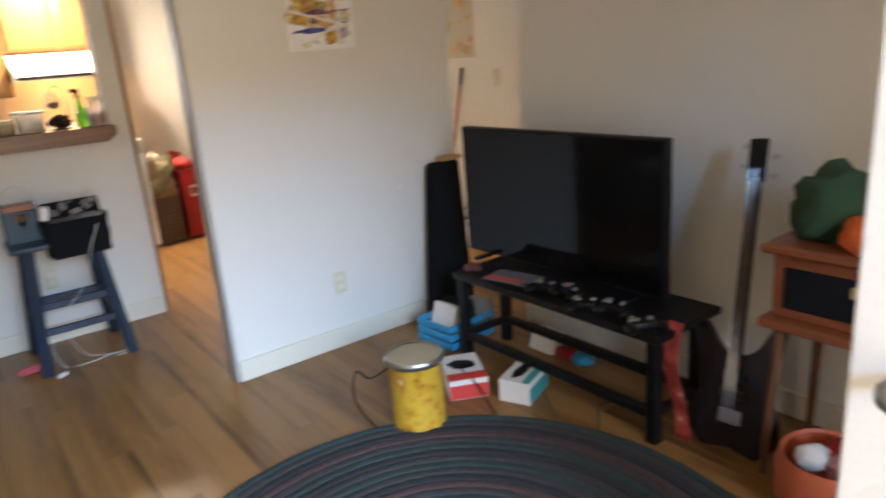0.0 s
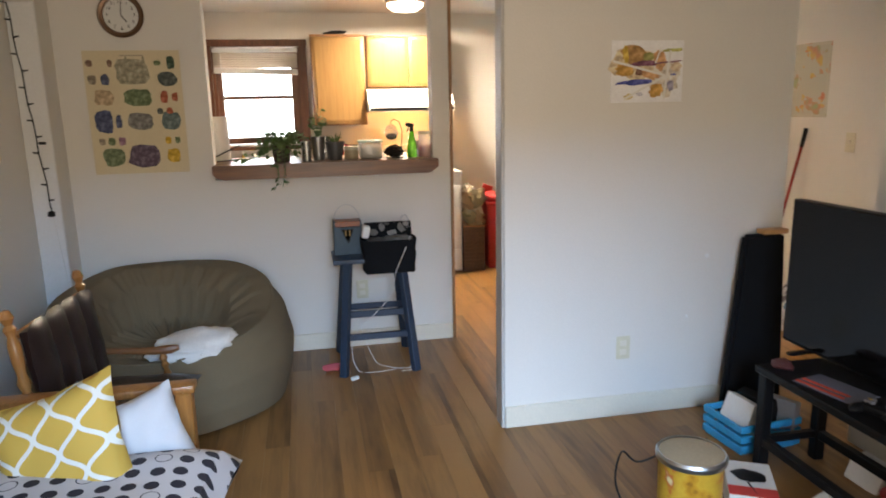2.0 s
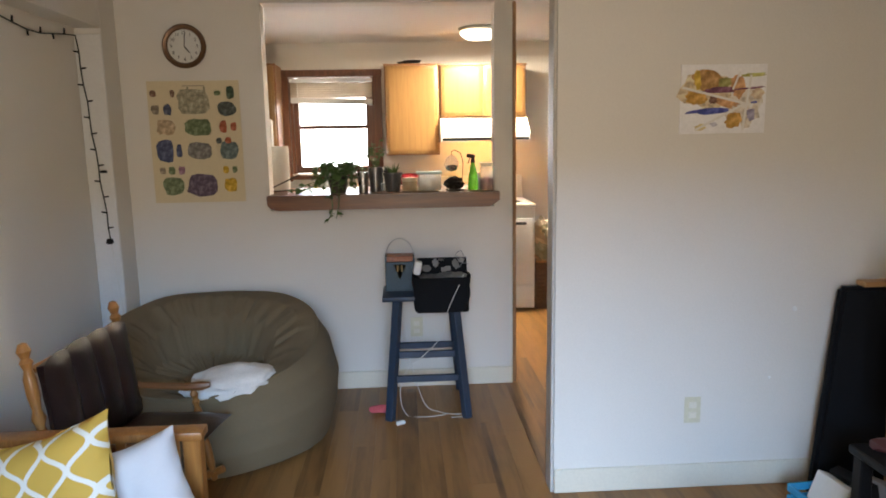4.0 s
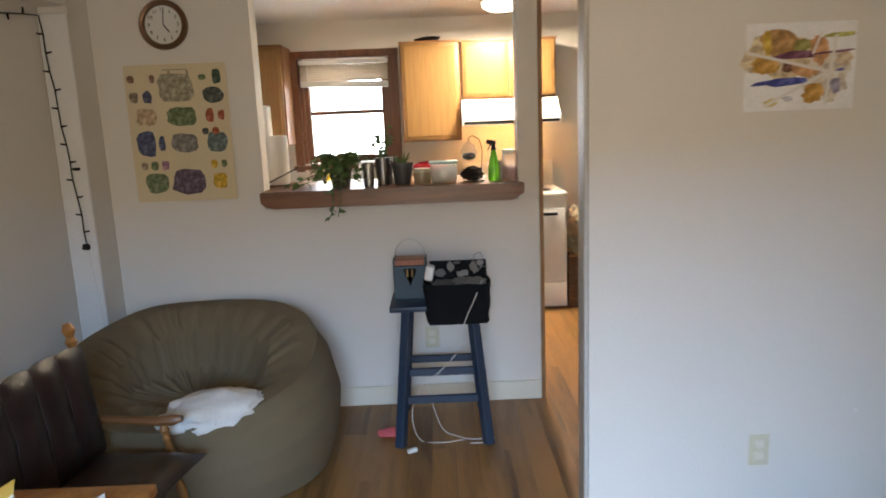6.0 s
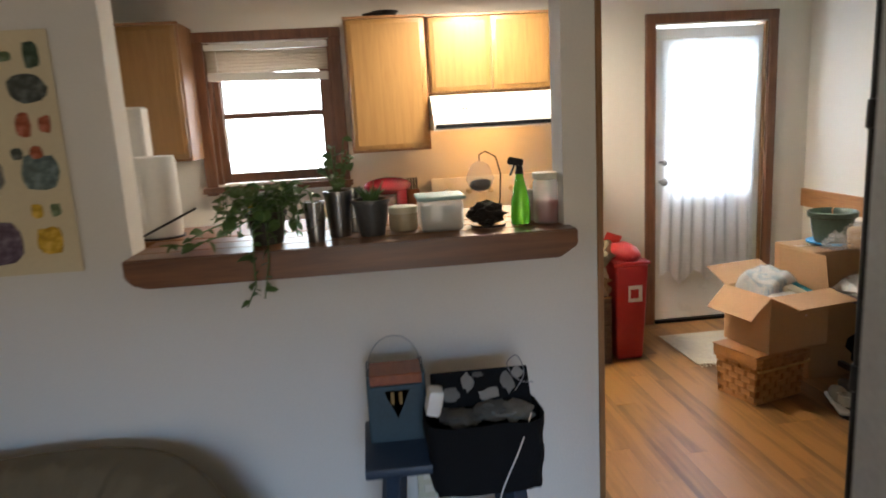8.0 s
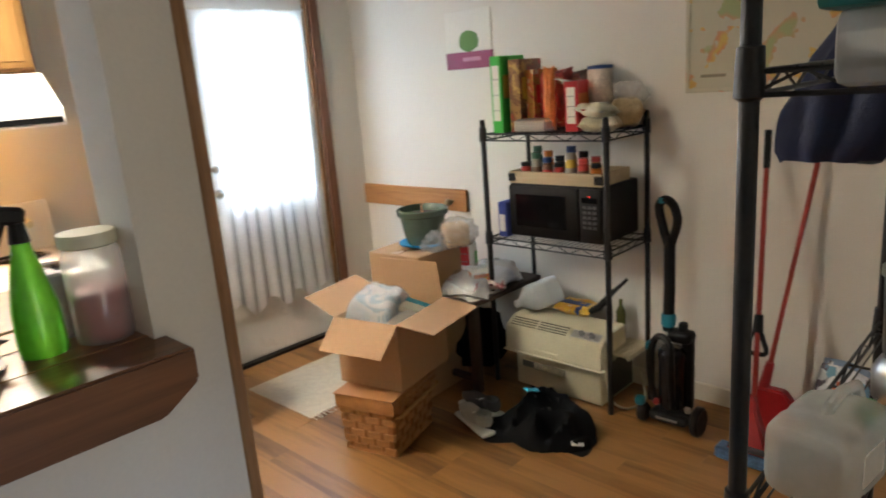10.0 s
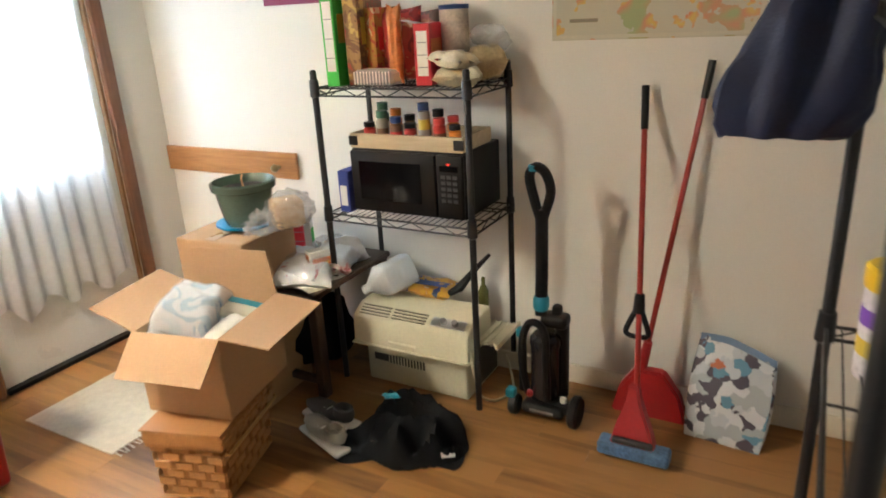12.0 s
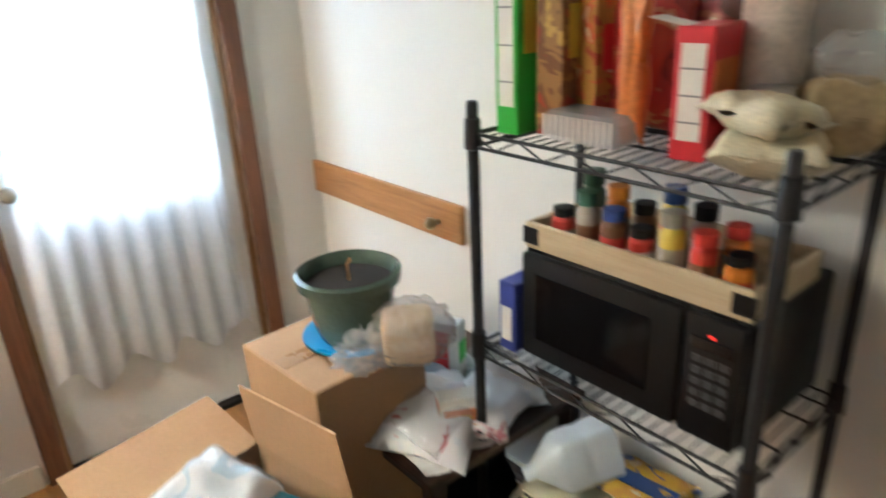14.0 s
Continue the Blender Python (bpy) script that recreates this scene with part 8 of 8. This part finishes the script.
bm = B()
sheet(bm, 16, 16, bag_front, 0.002)
part("front_panel", bm, GIFTPRINT, gift)
bm = B()
sheet(bm, 16, 12, bag_back, 0.002)
part("rear_panel", bm, GIFTPRINT, gift)
bm = B()
sheet(bm, 14, 2, lambda u, v: bag_back(u, 1.0) + Vector((-0.004 - 0.006 * v, 0, 0.002 - 0.024 * v)), 0.001)
part("rim_fold", bm, flat("pale_blue_paper", (0.20, 0.27, 0.40), 0.6), gift)
for u0 in (0.0, 1.0):
    bm = B()
    sheet(bm, 5, 12, lambda u, v: bag_front(u0, v).lerp(bag_back(u0, v), u) + Vector((0, (0.035 if u0 else -0.035) * math.sin(math.pi * u) * v, 0)), 0.002)
    part("gusset", bm, GIFTPRINT, gift)

# floor things
bm = B()
sheet(bm, 40, 40, lambda u, v: Vector(((u - 0.5) * 0.54, (v - 0.5) * 0.62, 0)))
for v in list(bm.verts):
    r = math.hypot(v.co.x / 0.19, v.co.y / 0.235)
    edge = 0.95 + 0.6 * noise.noise(Vector((v.co.x * 4.5, v.co.y * 4.5, 2)))
    h = max(0.0, 1 - (r / edge) ** 2)
    ridge = 1 - abs(noise.noise(Vector((v.co.x * 13 + 4 * v.co.y, v.co.y * 9, 9)))) * 3.0
    v.co.z = 0.012 + h ** 0.5 * (0.085 + 0.08 * ridge + 0.07 * noise.noise(Vector((v.co.x * 5, v.co.y * 5, 3)))) + 0.008 * noise.noise(Vector((v.co.x * 24, v.co.y * 24, 1)))
    if r > edge:
        v.co.x *= edge / r
        v.co.y *= edge / r
        v.co.z = 0.004
shirt = thing("black_shirt", (2.70, 4.86, 0), 20, "crumpled black shirt on the floor", "shirt")
part("cloth", bm, BLACKCLOTH, shirt, smooth=60)
bm = B()
cushion(bm, (-0.03, 0.04, 0.20), 0.05, 0.06, 0.012, (10, 10, 30), 6)
part("print_patch", bm, BLU2, shirt, "small blue printed patch")
bm = B()
box(bm, (-0.13, -0.17, 0.035), (0.02, 0.05, 0.006), 0.002, turn=(10, -30, 20))
part("print_patch", bm, PLASTIC_WHITE, shirt, "white printed letters")


def shoe(at, rz, material):
    e = thing("sneaker", at, rz, "worn grey and white sneaker on the floor", "shoe")
    bm = B()
    box(bm, (0, 0, 0.013), (0.26, 0.085, 0.022), 0.01, seg=2)
    part("sole", bm, PLASTIC_WHITE, e)
    bm = B()
    blob(bm, (0.03, 0, 0.045), (0.105, 0.042, 0.035), 0.1, 2, 3, 3)
    part("upper", bm, material, e)
    bm = B()
    lathe(bm, [(0.032, 0.04), (0.04, 0.06), (0.036, 0.09), (0.028, 0.092), (0.024, 0.05)], (-0.075, 0, 0), 16, squash=(1.2, 0.9))
    part("ankle_collar", bm, material, e)
    for i in range(4):
        bm = B()
        rod(bm, (-0.02 + 0.022 * i, -0.025, 0.074 - 0.004 * i), (-0.015 + 0.022 * i, 0.025, 0.074 - 0.004 * i), 0.0025, seg=5)
        part("lace", bm, PLASTIC_WHITE, e)
    return e


shoe((2.57, 5.14, 0), 70, flat("shoe_grey", (0.35, 0.34, 0.30), 0.8))
shoe((2.68, 5.20, 0), 80, flat("shoe_dark", (0.08, 0.08, 0.08), 0.8))
mat_ = thing("entry_mat", (2.55, 6.14, 0), 0, "pale woven cotton mat by the door", "mat")
bm = B()
sheet(bm, 20, 20, lambda u, v: Vector(((u - 0.5) * 0.66, (v - 0.5) * 0.54, 0.006 + 0.002 * noise.noise(Vector((u * 8, v * 8, 0))))), 0.005)
part("weave", bm, mat("mat_cotton", (0.50, 0.46, 0.38), 0.95, var=0.15, scale=30, fine=240, bump=0.3), mat_)
for i in range(34):
    bm = B()
    rod(bm, (-0.32 + 0.0194 * i, -0.27, 0.006), (-0.32 + 0.0194 * i + 0.006 * math.sin(i * 2), -0.31, 0.003), 0.003, seg=4)
    part("fringe", bm, FLEECE, mat_)

# tall rack: what stands on it
R1, R2 = 1.48, 0.866
fb = thing("storage_container", (1.60, 3.36, R1), 0, "clear plastic box with a dark teal lid", "container")
bm = B()
box(bm, (0, 0, 0.045), (0.26, 0.22, 0.085), 0.015, seg=2)
part("box", bm, CLEAR, fb)
bm = B()
box(bm, (0, 0, 0.095), (0.29, 0.25, 0.018), 0.008, seg=2)
part("lid", bm, flat("dark_teal_lid", (0.01, 0.12, 0.12), 0.35), fb)
bottle("clear_canister", (1.62, 3.36, R1 + 0.106), [(0, 0), (0.05, 0), (0.05, 0.14), (0.046, 0.14), (0.046, 0.006), (0, 0.006)], CLEAR, "clear plastic canister stacked on the box", "canister")
plate = thing("cake_stand", (2.02, 3.42, R1), 0, "white scalloped cake plate", "plate")
bm = B()
n = 48
lathe(bm, [(0, 0.0), (0.07, 0.0), (0.085, 0.025), (0.14, 0.045), (0.165, 0.066), (0.16, 0.07), (0.09, 0.04), (0, 0.03)], seg=n)
for v in bm.verts:
    r = math.hypot(v.co.x, v.co.y)
    if r > 0.12:
        k = 1 + 0.02 * math.cos(24 * math.atan2(v.co.y, v.co.x))
        v.co.x *= k
        v.co.y *= k
part("dish", bm, WHITE, plate)
pinkc = thing("pink_container", (2.22, 3.40, R1), 0, "clear plastic container with a red lid", "container")
bm = B()
box(bm, (0, 0, 0.07), (0.16, 0.16, 0.14), 0.015, seg=2)
part("box", bm, CLEAR, pinkc)
bm = B()
box(bm, (0, 0, 0.146), (0.175, 0.175, 0.014), 0.006)
part("lid", bm, RED, pinkc)
wipe = bottle("wipes_canister", (2.22, 3.485, R2), [(0, 0), (0.048, 0), (0.048, 0.165), (0.045, 0.168)], mat("wipes_label", (0.62, 0.58, 0.60), 0.4, var=0.3, scale=12), "white and purple wipes canister with a yellow lid", "canister", [(0.05, 0.165), (0.052, 0.17), (0.052, 0.20), (0.045, 0.205), (0, 0.205)], flat("yellow_lid", (0.72, 0.45, 0.02), 0.4))
for z0, z1, c in ((0.10, 0.13, "purple"), (0.045, 0.075, "yellow")):
    bm = B()
    lathe(bm, [(0.0482, z0), (0.0488, z0), (0.0488, z1), (0.0482, z1)], seg=18)
    part("label_band", bm, flat("band_" + c, (0.16, 0.05, 0.35) if c == "purple" else (0.60, 0.42, 0.05)), wipe)
bl = thing("blender", (1.98, 3.425, R2), 0, "dark grey personal blender cup on a steel base", "blender")
bm = B()
lathe(bm, [(0, 0), (0.065, 0), (0.068, 0.05), (0.055, 0.075), (0.05, 0.08)], seg=26)
part("motor_base", bm, STEEL, bl)
bm = B()
lathe(bm, [(0.046, 0.08), (0.052, 0.09), (0.058, 0.235), (0.061, 0.24), (0.061, 0.25), (0.054, 0.25), (0.05, 0.10), (0, 0.095)], seg=30)
cup = part("cup", bm, mat("cup_grey", (0.06, 0.065, 0.065), 0.35, var=0.06), bl)
bm = B()
lathe(bm, [(0.0585, 0.236), (0.063, 0.238), (0.063, 0.252), (0.056, 0.253)], seg=30)
part("rim_band", bm, STEEL, bl)
bm = B()
box(bm, (-0.0575, 0.004, 0.17), (0.003, 0.05, 0.008), 0)
part("logo_bar", bm, PLASTIC_WHITE, bl, "pale blurred brand bar")
mj = thing("gallon_jug", (1.65, 3.475, R2), 172, "empty white plastic gallon jug lying on its side", "jug")
MILKY = sheer("jug_plastic", (0.78, 0.80, 0.76), 0.5, 0.62, 0.14)


def jug_pt(u, v):
    a = 2 * math.pi * u
    c, s = math.cos(a), math.sin(a)
    prof = [(0.0, 0.0), (0.06, 0.0), (0.074, 0.012), (0.076, 0.05), (0.073, 0.07), (0.076, 0.09), (0.076, 0.15), (0.064, 0.19), (0.035, 0.225), (0.020, 0.235), (0.020, 0.255), (0.0, 0.255)]
    t = v * (len(prof) - 1)
    i = min(int(t), len(prof) - 2)
    r = prof[i][0] + (prof[i + 1][0] - prof[i][0]) * (t - i)
    q = (abs(c) ** 5 + abs(s) ** 5) ** -0.2
    r *= 0.82
    return Vector((0.11 - 0.9 * (prof[i][1] + (prof[i + 1][1] - prof[i][1]) * (t - i)), r * q * c, 0.064 + r * q * s))


bm = B()
sheet(bm, 48, 33, jug_pt)
bmesh.ops.remove_doubles(bm, verts=bm.verts, dist=0.0004)
bmesh.ops.recalc_face_normals(bm, faces=bm.faces)
part("jug_body", bm, MILKY, mj, smooth=50)
bm = B()
tube(bm, [(-0.085, 0.0, 0.098), (-0.065, 0, 0.132), (-0.01, 0, 0.142), (0.03, 0, 0.132), (0.042, 0, 0.115)], 0.009, 10)
part("handle", bm, MILKY, mj)
bm = B()
lathe(bm, [(0, 0), (0.022, 0), (0.022, 0.016), (0, 0.018)], seg=18, m=pose(-0.112, 0, 0.064, 0, -90, 0))
part("cap", bm, flat("cap_green", (0.05, 0.20, 0.08), 0.4), mj)
bm = B()
box(bm, (0.03, 0.0625, 0.064), (0.07, 0.002, 0.05), 0.0)
part("label_panel", bm, PAPER, mj)
bb = thing("clear_bin", (1.80, 3.24, R2), 0, "clear plastic bin with blue and yellow packets", "bin")
for c, s in (((0, -0.09, 0.13), (0.22, 0.004, 0.25)), ((0, 0.09, 0.13), (0.22, 0.004, 0.25)), ((-0.11, 0, 0.13), (0.004, 0.18, 0.25)), ((0.11, 0, 0.13), (0.004, 0.18, 0.25)), ((0, 0, 0.004), (0.22, 0.18, 0.006))):
    bm = B()
    box(bm, c, s, 0.001)
    part("side", bm, CLEAR, bb)
for i in range(5):
    bm = B()
    cushion(bm, (-0.06 + 0.03 * i, 0.01 * (-1) ** i, 0.07), 0.10, 0.14, 0.03, (80, 20 * i, 30 * i), 6)
    part("packet", bm, (SP["blue"], PAPER, SP["yellow"], CYAN, PAPER)[i], bb)
for i, (x_, y, c, l) in enumerate(((1.56, 3.44, "PAPER", "crumpled white grocery bag on the low shelf"), (1.72, 3.42, "CYAN", "blue packet on the low shelf"), (1.95, 3.40, "DARK", "dark shoe box on the low shelf"))):
    bm = B()
    if c == "DARK":
        box(bm, (x_, y, 0.306 + 0.075), (0.28, 0.18, 0.14), 0.004)
        tagged(obj("shoe_box", bm, GREY), l, "box")
    else:
        blob(bm, (x_, y, 0.306 + 0.09), (0.09, 0.08, 0.09), 0.4, 2.2, 3, i + 3, flat_base=-0.086)
        tagged(obj("plastic_sack", bm, BAGFILM if c == "PAPER" else flat("blue_packet", (0.08, 0.20, 0.42), 0.4), smooth=60), l, "bag")
for i in range(4):
    bm = B()
    blob(bm, (2.1 + 0.07 * i, 3.36 + 0.03 * (i % 2), R2 + 0.045), (0.05, 0.05, 0.045), 0.3, 2, 2, i * 5, flat_base=-0.041)
    tagged(obj("kitchen_clutter", bm, (BLACK, GREY, DARKWOOD, POTGREEN)[i]), "small dark kitchen utensil bundle on the shelf", "clutter")

nb = thing("shopping_bag", (2.325, 3.70, 1.268), 0, "navy blue nylon shopping bag hung from the shelving post", "bag")
bm = B()


def navy_pt(u, v):
    a = 2 * math.pi * u
    c, s = math.cos(a), math.sin(a)
    w = 0.055 + 0.078 * (1 - v) ** 0.7 * (1 - 0.5 * max(0.0, 1 - v / 0.2) ** 2)
    fold = 0.010 * math.sin(a * 7 + v * 4) * v + 0.026 * noise.noise(Vector((c * 2.2, s * 2.2, v * 3))) + 0.016 * abs(noise.noise(Vector((c * 4 + v * 2, s * 4, v * 6))))
    q = (abs(c) ** 4 + abs(s) ** 4) ** (-1 / 4) * (1 - 0.25 * v)
    return Vector(((w * 0.62 + fold) * q * c - 0.03 * v, (w + fold) * q * s - 0.14 * v ** 1.3, 0.42 * v + 0.025 * noise.noise(Vector((c * 1.5, s * 1.5, 4))) * (1 - v)))


sheet(bm, 64, 18, navy_pt)
bmesh.ops.remove_doubles(bm, verts=bm.verts, dist=0.0004)
bmesh.ops.holes_fill(bm, edges=[e for e in bm.edges if e.is_boundary], sides=0)
part("bag_body", bm, NAVY, nb, smooth=50)
for s in (-1, 1):
    bm = B()
    tube(bm, [(0.02 * s - 0.03, -0.10, 0.40), (0.015 * s - 0.03, -0.145, 0.47), (0.0, -0.165, 0.52)], 0.008, 6)
    part("strap", bm, NAVY, nb)

# ---- floor planks ----
rng = random.Random(7)
W = 0.108
shared = {}
x = -1.22
while x < 3.62:
    y = -0.88 - rng.random() * 1.5
    while y < 6.78:
        a, b = max(y, -0.88), min(y + 1.5, 6.78)
        if b - a > 0.03:
            key = round(b - a, 2)
            if key not in shared:
                bm = B()
                box(bm, (0, 0, -0.003), (W - 0.0005, key - 0.0007, 0.006), 0.0)
                ob = obj("plank", bm, PLANK, floor, smooth=0)
                shared[key] = ob.data
            else:
                ob = new("plank", shared[key])
                ob.parent = floor
            ob.location = (x + W / 2, (a + b) / 2, 0)
        y += 1.5
    x += W
